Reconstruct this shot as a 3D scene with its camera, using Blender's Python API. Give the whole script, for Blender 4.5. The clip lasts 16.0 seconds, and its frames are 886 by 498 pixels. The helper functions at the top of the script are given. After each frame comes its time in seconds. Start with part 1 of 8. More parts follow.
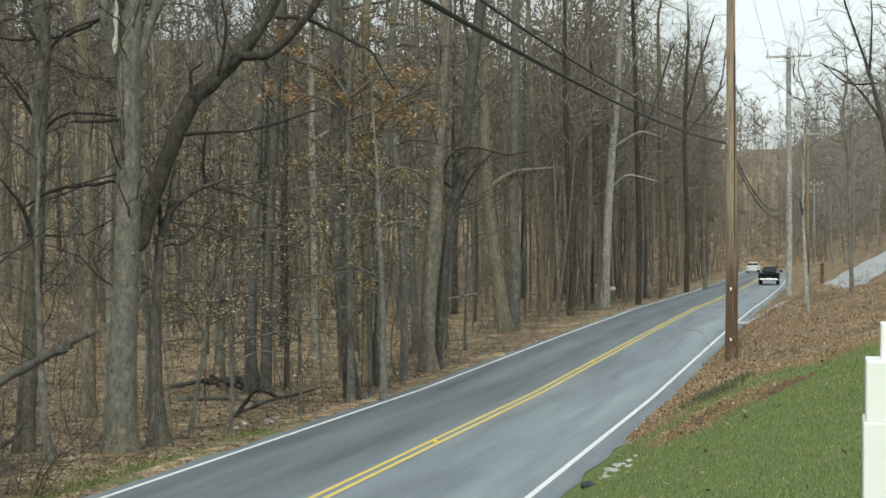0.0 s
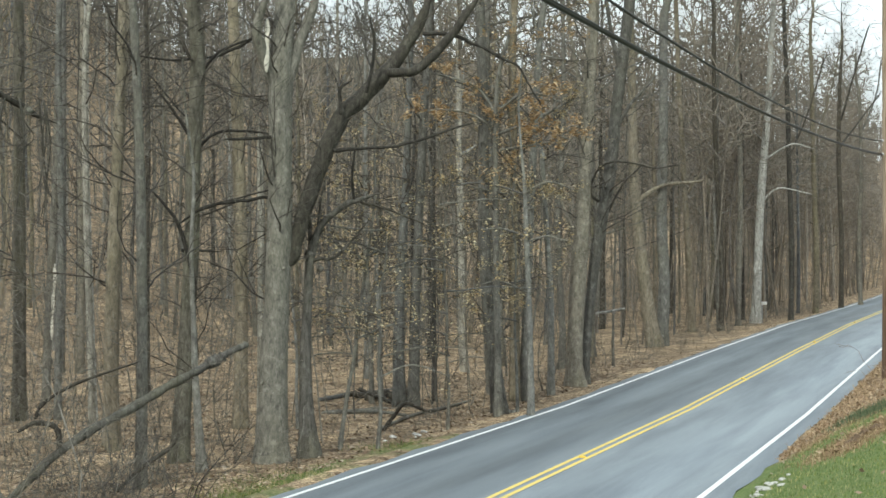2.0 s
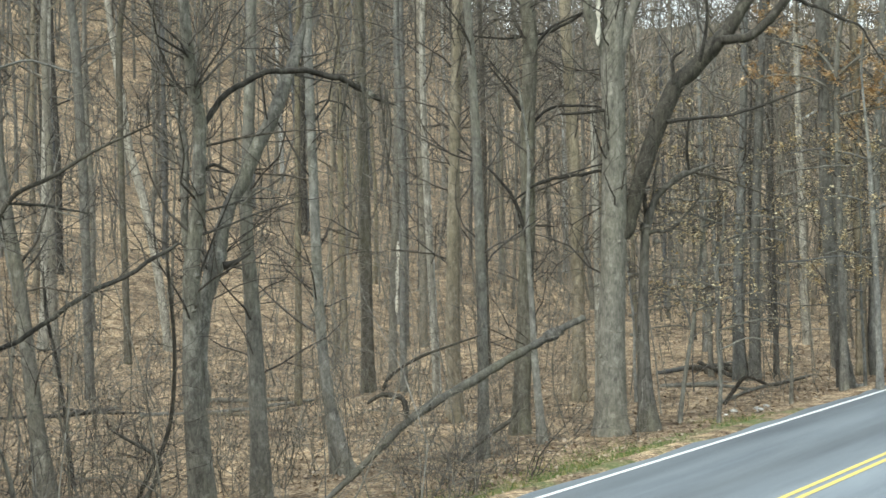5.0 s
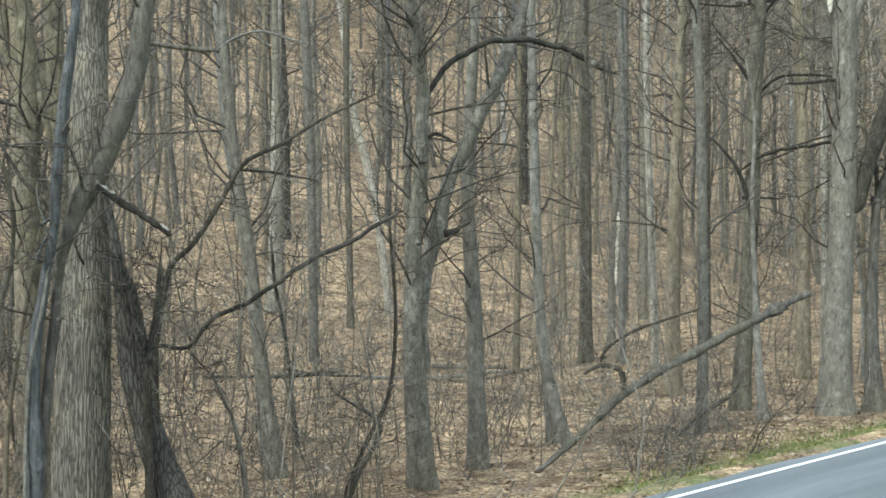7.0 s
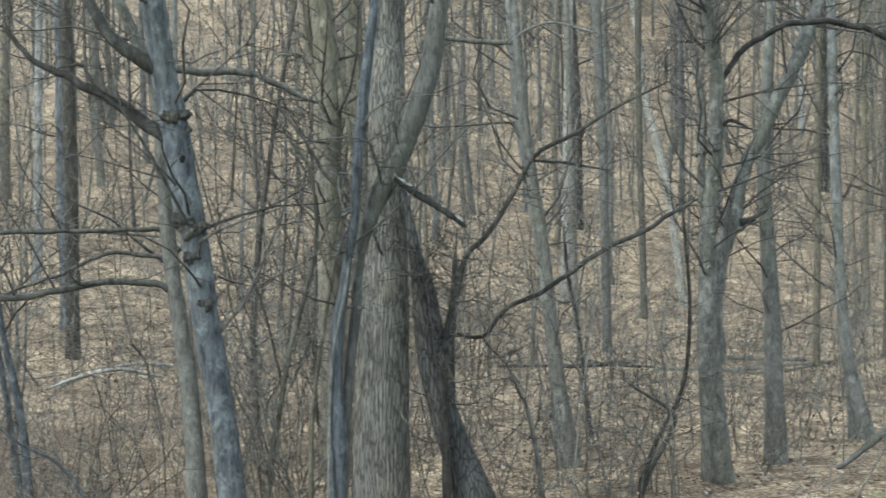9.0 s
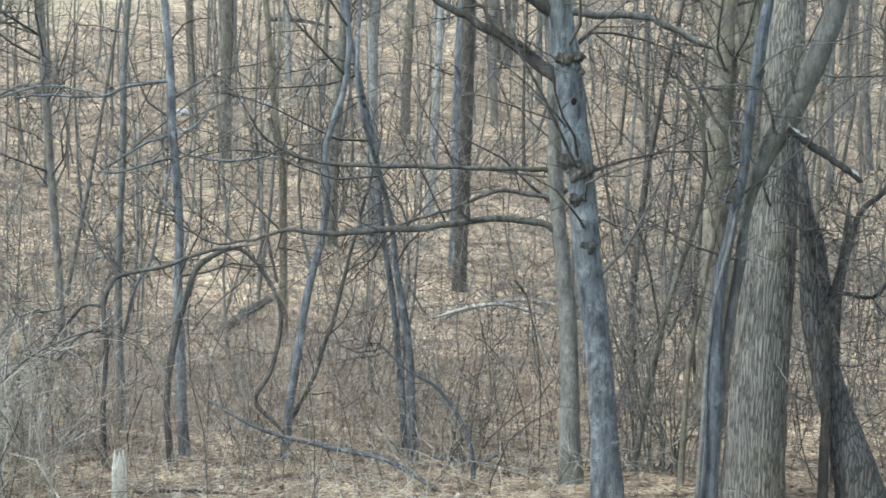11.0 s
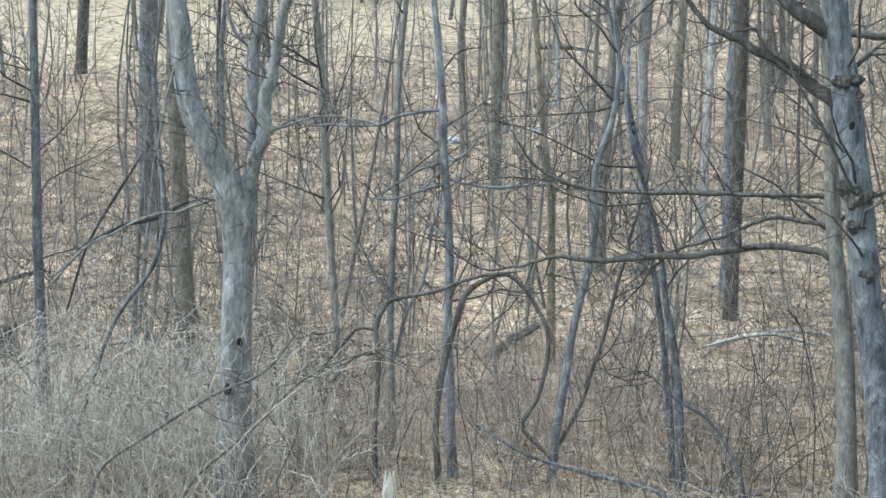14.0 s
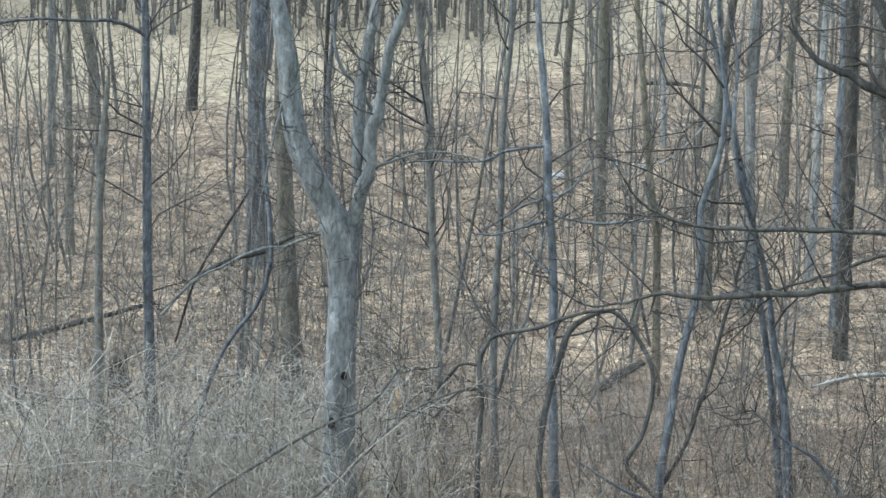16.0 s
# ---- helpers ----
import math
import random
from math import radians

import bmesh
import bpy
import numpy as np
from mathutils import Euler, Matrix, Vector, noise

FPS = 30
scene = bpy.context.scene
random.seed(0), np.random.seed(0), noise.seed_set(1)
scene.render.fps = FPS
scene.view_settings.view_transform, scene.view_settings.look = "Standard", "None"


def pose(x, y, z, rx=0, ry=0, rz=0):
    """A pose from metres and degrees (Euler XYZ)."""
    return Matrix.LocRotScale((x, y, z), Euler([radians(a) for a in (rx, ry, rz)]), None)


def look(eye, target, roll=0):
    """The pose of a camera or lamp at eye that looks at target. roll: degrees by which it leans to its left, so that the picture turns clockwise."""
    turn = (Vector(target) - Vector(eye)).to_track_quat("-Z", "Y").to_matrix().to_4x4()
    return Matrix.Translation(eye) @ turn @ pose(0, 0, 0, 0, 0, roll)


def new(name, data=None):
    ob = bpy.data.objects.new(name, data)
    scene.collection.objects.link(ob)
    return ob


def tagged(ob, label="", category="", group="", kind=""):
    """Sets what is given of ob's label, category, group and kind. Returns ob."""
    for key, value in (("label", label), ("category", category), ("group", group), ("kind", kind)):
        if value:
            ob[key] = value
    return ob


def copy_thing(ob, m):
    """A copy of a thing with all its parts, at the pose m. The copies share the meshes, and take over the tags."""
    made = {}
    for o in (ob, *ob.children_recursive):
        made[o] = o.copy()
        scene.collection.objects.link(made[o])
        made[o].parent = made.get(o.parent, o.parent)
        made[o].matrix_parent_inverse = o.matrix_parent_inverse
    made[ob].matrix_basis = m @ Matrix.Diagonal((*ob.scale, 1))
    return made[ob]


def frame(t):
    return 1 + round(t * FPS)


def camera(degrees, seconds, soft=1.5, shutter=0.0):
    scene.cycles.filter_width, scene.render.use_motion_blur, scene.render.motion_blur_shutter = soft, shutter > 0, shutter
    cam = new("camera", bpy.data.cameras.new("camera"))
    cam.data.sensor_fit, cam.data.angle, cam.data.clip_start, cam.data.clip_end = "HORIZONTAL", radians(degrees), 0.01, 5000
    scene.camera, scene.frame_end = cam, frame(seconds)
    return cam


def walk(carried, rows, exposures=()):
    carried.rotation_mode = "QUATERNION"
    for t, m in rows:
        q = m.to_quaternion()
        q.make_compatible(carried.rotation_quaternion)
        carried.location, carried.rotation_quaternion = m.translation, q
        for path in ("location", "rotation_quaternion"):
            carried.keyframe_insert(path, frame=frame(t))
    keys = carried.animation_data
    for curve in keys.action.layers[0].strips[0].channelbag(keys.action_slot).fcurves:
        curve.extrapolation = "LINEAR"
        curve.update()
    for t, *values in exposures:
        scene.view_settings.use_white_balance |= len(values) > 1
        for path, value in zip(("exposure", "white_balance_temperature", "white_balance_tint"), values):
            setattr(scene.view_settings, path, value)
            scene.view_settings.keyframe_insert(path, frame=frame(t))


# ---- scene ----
# ---- camera: stands on a raised spot beside the lawn and turns to the left ----
EYE = (0.0, 0.0, 4.0)
cam = camera(34.51, 16.0, soft=1.5, shutter=0.2)
# seconds, heading to the left of the road's direction, pitch, roll
PATH = [
    (0, 15.49, -0.04, 0.05),
    (0.5, 16.80, 0.22, 0.23),
    (1, 18.22, 0.59, -0.06),
    (1.5, 19.66, 0.69, 0.04),
    (2, 21.39, 0.54, 0.00),
    (2.5, 23.31, 0.57, 0.03),
    (3, 25.36, 0.45, 0.02),
    (3.5, 27.70, 0.10, -0.49),
    (4, 30.23, -0.28, -0.81),
    (4.2, 31.29, -0.30, -0.99),
    (6.3, 40.11, -1.14, -0.63),
    (6.5, 41.12, -1.31, -0.61),
    (7, 43.63, -1.50, -0.33),
    (7.5, 46.14, -1.69, -0.27),
    (8, 47.92, -1.69, 0.06),
    (8.5, 50.06, -1.63, -0.29),
    (9, 55.35, -1.77, -0.95),
    (9.5, 59.47, -2.02, -0.36),
    (10, 63.18, -2.95, 0.29),
    (10.2, 64.91, -3.13, 0.67),
    (12.3, 77.08, -4.79, 1.37),
    (12.5, 77.94, -4.58, 1.36),
    (13, 79.89, -3.81, 1.84),
    (13.5, 80.55, -3.79, 1.71),
    (14, 81.47, -3.26, 1.29),
    (14.5, 82.35, -2.94, 0.41),
    (15, 84.04, -2.61, -0.09),
    (15.5, 86.20, -2.27, 0.46),
    (16, 85.68, -1.93, 1.47),
]


def turned(heading, pitch, lean):
    ahead = Vector((-math.sin(radians(heading)) * math.cos(radians(pitch)), math.cos(radians(heading)) * math.cos(radians(pitch)), math.sin(radians(pitch))))
    return look(EYE, Vector(EYE) + ahead, lean)


walk(cam, [(t, turned(h, p, r)) for t, h, p, r in PATH], exposures=[(0.0, -0.97, 6350, -4), (1.5, -0.68, 6150, -3), (3.5, -0.26, 6150, -3), (6.5, -0.16, 5920, -3), (7.5, -0.06, 5800, -3), (9.0, -0.16, 5400, -3), (10.2, 0.06, 5290, -1), (12.5, 0.16, 5270, 0), (14.5, 0.07, 5170, 0), (16.0, -0.15, 5110, 0)])

# ---- daylight: bright thin cloud with a weak, hazy sun behind the camera ----
SUN_ELEVATION, SUN_HEADING = 40.0, 178.0   # degrees; heading clockwise from the road's direction
world = bpy.data.worlds.new("daylight")
scene.world = world
world.use_nodes = True
wn = world.node_tree.nodes
sky = wn.new("ShaderNodeTexSky")
sky.sky_type = "NISHITA"
sky.sun_disc = False
sky.sun_elevation, sky.sun_rotation = radians(SUN_ELEVATION), radians(SUN_HEADING)
sky.air_density, sky.dust_density, sky.ozone_density = 1.0, 5.0, 1.0
pale = wn.new("ShaderNodeMix")
pale.data_type = "RGBA"
pale.inputs[0].default_value = 0.8
pale.inputs[7].default_value = (14.2, 14.2, 14.8, 1)
world.node_tree.links.new(sky.outputs[0], pale.inputs[6])
world.node_tree.links.new(pale.outputs[2], wn["Background"].inputs[0])
wn["Background"].inputs[1].default_value = 0.16
sun = new("sun", bpy.data.lights.new("sun", "SUN"))
sun.data.energy, sun.data.angle, sun.data.color = 3.4, radians(1.6), (1.0, 0.95, 0.87)
sun.matrix_world = look((0, 0, 60), Vector((0, 0, 60)) - Vector((math.sin(radians(SUN_HEADING)) * math.cos(radians(SUN_ELEVATION)), math.cos(radians(SUN_HEADING)) * math.cos(radians(SUN_ELEVATION)), math.sin(radians(SUN_ELEVATION)))))


# ---- materials ----
def material(name, roughness=0.9, metallic=0.0):
    m = bpy.data.materials.new(name)
    m.use_nodes = True
    b = m.node_tree.nodes["Principled BSDF"]
    b.inputs["Roughness"].default_value = roughness
    b.inputs["Metallic"].default_value = metallic
    b.inputs["Specular IOR Level"].default_value = 0.25
    return m, m.node_tree.nodes, m.node_tree.links, b


def ramp(nodes, links, source, stops):
    r = nodes.new("ShaderNodeValToRGB")
    while len(r.color_ramp.elements) < len(stops):
        r.color_ramp.elements.new(0.5)
    for e, (p, c) in zip(r.color_ramp.elements, stops):
        e.position, e.color = p, (*c, 1)
    links.new(source, r.inputs[0])
    return r.outputs[0]


def texture(nodes, links, coords, scale, kind="noise", stretch=(1, 1, 1), detail=4.0, rough=0.6):
    mp = nodes.new("ShaderNodeMapping")
    mp.inputs["Scale"].default_value = stretch
    links.new(coords, mp.inputs[0])
    n = nodes.new("ShaderNodeTexNoise" if kind == "noise" else "ShaderNodeTexVoronoi")
    n.inputs["Scale"].default_value = scale
    if kind == "noise":
        n.inputs["Detail"].default_value, n.inputs["Roughness"].default_value = detail, rough
    links.new(mp.outputs[0], n.inputs["Vector"])
    return n


def mix(nodes, links, a, b, fac, blend="MIX"):
    m = nodes.new("ShaderNodeMix")
    m.data_type, m.blend_type = "RGBA", blend
    for sock, v in ((m.inputs[0], fac), (m.inputs[6], a), (m.inputs[7], b)):
        if isinstance(v, (int, float)):
            sock.default_value = v
        elif isinstance(v, tuple):
            sock.default_value = (*v, 1)
        else:
            links.new(v, sock)
    return m.outputs[2]


def math_node(nodes, links, op, a, b):
    m = nodes.new("ShaderNodeMath")
    m.operation = op
    for sock, v in zip(m.inputs, (a, b)):
        if isinstance(v, (int, float)):
            sock.default_value = v
        else:
            links.new(v, sock)
    return m.outputs[0]


def bump(nodes, links, b, height, strength=0.5, distance=0.02):
    n = nodes.new("ShaderNodeBump")
    n.inputs["Strength"].default_value, n.inputs["Distance"].default_value = strength, distance
    links.new(height, n.inputs["Height"])
    links.new(n.outputs[0], b.inputs["Normal"])


def bark_material(name, dark, light, lichen, furrow=1.0, island=False, moss=0.25, grain=14, stretch=0.16, tones=True, edge=0.12):
    m, n, l, b = material(name, 0.92)
    c = n.new("ShaderNodeTexCoord").outputs["Object"]
    fine = texture(n, l, c, grain, stretch=(1, 1, stretch), detail=7, rough=0.75)
    blot = texture(n, l, c, 9.0, stretch=(1, 1, 0.45), detail=8, rough=0.75)
    broad = texture(n, l, c, 1.1, stretch=(1, 1, 0.5), detail=3)
    patch = texture(n, l, c, 5.0, stretch=(1, 1, 0.7), detail=9, rough=0.78)
    col = ramp(n, l, fine.outputs[0], [(0.5 - edge, dark), (0.5 + edge, light)])
    col = mix(n, l, col, lichen, ramp(n, l, patch.outputs[0], [(0.52, (0, 0, 0)), (0.62, (0.8, 0.8, 0.8))]))
    col = mix(n, l, col, (0.15, 0.145, 0.075), math_node(n, l, "MULTIPLY", ramp(n, l, broad.outputs[0], [(0.45, (0, 0, 0)), (0.7, (1, 1, 1))]), moss))
    col = mix(n, l, col, ramp(n, l, blot.outputs[0], [(0.34, (0.42, 0.42, 0.43)), (0.5, (1.0, 1.0, 1.0)), (0.66, (1.3, 1.29, 1.26))]), 0.8, "MULTIPLY")
    if island:
        rnd = n.new("ShaderNodeNewGeometry").outputs["Random Per Island"]
    else:
        rnd = n.new("ShaderNodeObjectInfo").outputs["Random"]
    tone = ramp(n, l, rnd, [(0.0, (0.68, 0.70, 0.76)), (0.25, (1.03, 0.98, 0.90)), (0.5, (0.88, 0.9, 0.93)), (0.75, (1.10, 1.05, 0.97)), (1.0, (1.25, 1.27, 1.30))])
    l.new(mix(n, l, col, tone, 1.0 if tones else 0.0, "MULTIPLY"), b.inputs["Base Color"])
    bump(n, l, b, fine.outputs[0], 0.8, 0.025 * furrow)
    return m


def net_bark(name, dark, light, wide, tall):
    """Bark of long ridges that join and part, with furrows between them."""
    m, n, l, b = material(name, 0.93)
    c = n.new("ShaderNodeTexCoord").outputs["Object"]
    stir = texture(n, l, c, 3.2, stretch=(1, 1, 0.6), detail=3)
    bent = n.new("ShaderNodeVectorMath")
    bent.operation = "MULTIPLY_ADD"
    l.new(stir.outputs["Color"], bent.inputs[0])
    bent.inputs[1].default_value = (0.11, 0.11, 0.2)
    l.new(c, bent.inputs[2])
    net = texture(n, l, bent.outputs[0], 1.0, "voronoi", stretch=(1 / wide, 1 / wide, 1 / tall))
    net.feature = "DISTANCE_TO_EDGE"
    fine = texture(n, l, c, 60, stretch=(1, 1, 0.2), detail=6, rough=0.7)
    broad = texture(n, l, c, 2.2, stretch=(1, 1, 0.5), detail=5, rough=0.6)
    h = math_node(n, l, "ADD", net.outputs["Distance"], math_node(n, l, "MULTIPLY", math_node(n, l, "SUBTRACT", fine.outputs[0], 0.5), 0.22))
    col = ramp(n, l, h, [(0.02, dark), (0.2, light)])
    col = mix(n, l, col, ramp(n, l, broad.outputs[0], [(0.35, (0.74, 0.74, 0.76)), (0.52, (1.0, 0.99, 0.96)), (0.68, (1.12, 1.06, 0.94))]), 1.0, "MULTIPLY")
    l.new(col, b.inputs["Base Color"])
    bump(n, l, b, h, 0.9, 0.03)
    return m


GREY = bark_material("grey_bark", (0.080, 0.076, 0.070), (0.210, 0.203, 0.186), (0.270, 0.267, 0.248), grain=26, stretch=0.3, edge=0.2)
DARK = bark_material("dark_bark", (0.028, 0.025, 0.022), (0.082, 0.075, 0.065), (0.12, 0.115, 0.1), moss=0.06, grain=20, stretch=0.2, edge=0.16)
BROWN = bark_material("brown_bark", (0.074, 0.065, 0.049), (0.193, 0.173, 0.138), (0.238, 0.221, 0.178), moss=0.45, grain=22, stretch=0.24, edge=0.18)
TAN = bark_material("tan_bark", (0.115, 0.099, 0.076), (0.285, 0.25, 0.198), (0.33, 0.3, 0.245), moss=0.3, grain=22, stretch=0.24, edge=0.18)
PALE = bark_material("pale_bark", (0.162, 0.157, 0.142), (0.361, 0.353, 0.328), (0.494, 0.489, 0.465), moss=0.12)
SYCAMORE = bark_material("bleached_sycamore_bark", (0.25, 0.242, 0.222), (0.44, 0.43, 0.4), (0.54, 0.53, 0.505), moss=0.05, tones=False)
SLATE = bark_material("slate_bark", (0.05, 0.051, 0.055), (0.145, 0.15, 0.158), (0.24, 0.247, 0.252), moss=0.15, tones=False)
BLUEVINE = bark_material("blue_grey_vine_bark", (0.038, 0.039, 0.042), (0.115, 0.12, 0.128), (0.16, 0.166, 0.175), tones=False, grain=20, stretch=0.08, moss=0.05)
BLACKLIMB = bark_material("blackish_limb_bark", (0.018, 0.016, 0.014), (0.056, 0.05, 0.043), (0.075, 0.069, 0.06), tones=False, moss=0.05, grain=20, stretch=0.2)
ASHEN = bark_material("ashen_dark_bark", (0.052, 0.049, 0.044), (0.15, 0.143, 0.13), (0.2, 0.193, 0.178), tones=False, moss=0.12, grain=24, stretch=0.22, edge=0.18)
STRAWBARK = bark_material("straw_brown_bark", (0.125, 0.112, 0.09), (0.3, 0.272, 0.224), (0.36, 0.332, 0.28), tones=False, moss=0.25, grain=22, stretch=0.24, edge=0.2)
BLUESAP = bark_material("pale_blue_grey_bark", (0.085, 0.087, 0.091), (0.215, 0.22, 0.229), (0.31, 0.316, 0.325), moss=0.15, tones=False, grain=26, stretch=0.25, edge=0.16)
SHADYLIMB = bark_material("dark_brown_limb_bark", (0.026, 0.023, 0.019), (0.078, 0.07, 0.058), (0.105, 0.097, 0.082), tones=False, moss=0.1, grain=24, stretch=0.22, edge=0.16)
WEATHERED = bark_material("weathered_grey_bark", (0.105, 0.103, 0.097), (0.275, 0.27, 0.255), (0.37, 0.365, 0.345), tones=False, moss=0.1, grain=24, stretch=0.22, edge=0.16)
OAK = bark_material("smooth_oak_bark", (0.10, 0.093, 0.08), (0.245, 0.23, 0.197), (0.31, 0.293, 0.255), tones=False, moss=0.2, grain=26, stretch=0.3, edge=0.2)
KNOBBLY = bark_material("knobbly_grey_bark", (0.07, 0.065, 0.056), (0.205, 0.192, 0.167), (0.29, 0.278, 0.248), tones=False, moss=0.25, grain=24, stretch=0.28, edge=0.16)
FURROW = net_bark("furrowed_bark", (0.075, 0.069, 0.06), (0.245, 0.226, 0.196), 0.03, 0.55)
ROPE = net_bark("dark_ropy_bark", (0.03, 0.029, 0.027), (0.095, 0.09, 0.085), 0.04, 0.3)
VINE = bark_material("vine_bark", (0.056, 0.052, 0.047), (0.13, 0.12, 0.107), (0.165, 0.157, 0.142), grain=20, stretch=0.1, tones=False)
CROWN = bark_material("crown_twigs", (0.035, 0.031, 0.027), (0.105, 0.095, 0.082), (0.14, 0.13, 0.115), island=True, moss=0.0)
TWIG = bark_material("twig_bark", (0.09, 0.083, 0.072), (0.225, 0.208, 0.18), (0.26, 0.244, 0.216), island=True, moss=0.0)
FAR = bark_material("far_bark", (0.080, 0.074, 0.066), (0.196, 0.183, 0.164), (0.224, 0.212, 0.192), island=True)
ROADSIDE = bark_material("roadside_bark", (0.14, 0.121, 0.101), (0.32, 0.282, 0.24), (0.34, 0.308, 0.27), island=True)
# twig colour paled to stand in for haze over the farthest trees
HAZED_TWIG = bark_material("haze_paled_far_twigs", (0.19, 0.175, 0.162), (0.35, 0.325, 0.305), (0.38, 0.36, 0.34), island=True)
RUSSET = bark_material("russet_stem", (0.21, 0.16, 0.122), (0.43, 0.345, 0.27), (0.47, 0.39, 0.315), island=True, moss=0.0)
BLACKTWIG = bark_material("dark_twig", (0.05, 0.045, 0.04), (0.15, 0.135, 0.118), (0.14, 0.13, 0.115), island=True, moss=0.0)
BRAMBLE = bark_material("bramble_stem", (0.25, 0.226, 0.187), (0.50, 0.46, 0.39), (0.56, 0.525, 0.46), island=True, moss=0.0)


def plain(name, colour, roughness=0.6, metallic=0.0, vary=0.15, scale=8.0, spec=0.25):
    m, n, l, b = material(name, roughness, metallic)
    b.inputs["Specular IOR Level"].default_value = spec
    t = texture(n, l, n.new("ShaderNodeTexCoord").outputs["Object"], scale, detail=6, rough=0.65)
    lo = tuple(v * (1 - vary) for v in colour)
    hi = tuple(min(1.0, v * (1 + vary)) for v in colour)
    l.new(ramp(n, l, t.outputs[0], [(0.3, lo), (0.7, hi)]), b.inputs["Base Color"])
    bump(n, l, b, t.outputs[0], 0.15, 0.01)
    return m


def ground_material():
    m, n, l, b = material("woodland_ground", 0.95)
    c = n.new("ShaderNodeTexCoord").outputs["Object"]
    s = n.new("ShaderNodeSeparateXYZ")
    l.new(c, s.inputs[0])
    stir = texture(n, l, c, 5, detail=3)
    cd = n.new("ShaderNodeVectorMath")
    cd.operation = "MULTIPLY_ADD"
    l.new(stir.outputs["Color"], cd.inputs[0])
    cd.inputs[1].default_value = (0.22, 0.22, 0.22)
    l.new(c, cd.inputs[2])
    leaf = texture(n, l, cd.outputs[0], 21, "voronoi")
    grain = texture(n, l, c, 22, detail=5, rough=0.75)
    patch = texture(n, l, c, 0.35, detail=4)
    fine = texture(n, l, c, 2.2, detail=5)
    litter = ramp(n, l, leaf.outputs["Color"], [(0.1, (0.07, 0.052, 0.038)), (0.35, (0.222, 0.168, 0.117)), (0.65, (0.39, 0.313, 0.219)), (0.92, (0.54, 0.455, 0.335))])
    litter = mix(n, l, litter, ramp(n, l, grain.outputs[0], [(0.3, (0.35, 0.33, 0.3)), (0.7, (1.4, 1.37, 1.34))]), 0.85, "MULTIPLY")
    litter = mix(n, l, litter, ramp(n, l, patch.outputs[0], [(0.34, (0.55, 0.52, 0.5)), (0.66, (1.35, 1.3, 1.22))]), 0.9, "MULTIPLY")
    litter = mix(n, l, litter, ramp(n, l, fine.outputs[0], [(0.36, (0.45, 0.4, 0.37)), (0.5, (1.0, 1.0, 1.0)), (0.64, (1.42, 1.38, 1.3))]), 0.85, "MULTIPLY")
    straw = mix(n, l, ramp(n, l, grain.outputs[0], [(0.3, (0.23, 0.178, 0.113)), (0.7, (0.48, 0.388, 0.253))]), (0.45, 0.366, 0.233), ramp(n, l, patch.outputs[0], [(0.5, (0, 0, 0)), (0.7, (0.7, 0.7, 0.7))]))
    straw = mix(n, l, straw, ramp(n, l, fine.outputs[0], [(0.36, (0.5, 0.47, 0.42)), (0.5, (0.95, 0.95, 0.95)), (0.64, (1.25, 1.22, 1.15))]), 0.9, "MULTIPLY")
    grass = ramp(n, l, grain.outputs[0], [(0.36, (0.058, 0.09, 0.026)), (0.5, (0.118, 0.163, 0.05)), (0.64, (0.215, 0.243, 0.1))])
    grass = mix(n, l, grass, (0.17, 0.145, 0.075), ramp(n, l, fine.outputs[0], [(0.55, (0, 0, 0)), (0.75, (0.7, 0.7, 0.7))]))
    wob = math_node(n, l, "MULTIPLY", math_node(n, l, "SUBTRACT", fine.outputs[0], 0.5), 4.0)
    # lawn: right of the road as far as a slanting edge
    far_edge = math_node(n, l, "ADD", math_node(n, l, "MULTIPLY", s.outputs[0], 0.9), 36.0)
    near_edge = math_node(n, l, "ADD", math_node(n, l, "MULTIPLY", s.outputs[0], 2.35), 39.0)
    edge = math_node(n, l, "SUBTRACT", math_node(n, l, "MINIMUM", far_edge, near_edge), s.outputs[1])
    edge = math_node(n, l, "ADD", edge, wob)
    lawn = math_node(n, l, "MULTIPLY", ramp(n, l, edge, [(0.0, (0, 0, 0)), (0.9, (1, 1, 1))]), math_node(n, l, "GREATER_THAN", s.outputs[0], -4.6))
    col = mix(n, l, litter, grass, lawn)
    # grassy spots on the verge across the road
    v = math_node(n, l, "MULTIPLY", math_node(n, l, "GREATER_THAN", math_node(n, l, "ADD", s.outputs[0], math_node(n, l, "MULTIPLY", wob, 0.4)), -12.8), math_node(n, l, "LESS_THAN", s.outputs[1], 31.0))
    v = math_node(n, l, "MULTIPLY", v, math_node(n, l, "LESS_THAN", s.outputs[0], -11.0))
    v = math_node(n, l, "MULTIPLY", v, ramp(n, l, texture(n, l, c, 0.8).outputs[0], [(0.42, (0, 0, 0)), (0.58, (0.75, 0.75, 0.75))]))
    col = mix(n, l, col, mix(n, l, grass, (0.13, 0.125, 0.07), 0.12), v)
    # pale old field over the hill
    f = math_node(n, l, "ADD", math_node(n, l, "SUBTRACT", -70.0, s.outputs[0]), math_node(n, l, "MULTIPLY", wob, 3.0))
    f = math_node(n, l, "SUBTRACT", f, math_node(n, l, "MAXIMUM", math_node(n, l, "MULTIPLY", s.outputs[1], 1.3), 0.0))
    col = mix(n, l, col, straw, ramp(n, l, math_node(n, l, "MULTIPLY", f, 0.12), [(0.0, (0, 0, 0)), (1.0, (1, 1, 1))]))
    l.new(col, b.inputs["Base Color"])
    bump(n, l, b, grain.outputs[0], 0.6, 0.03)
    return m


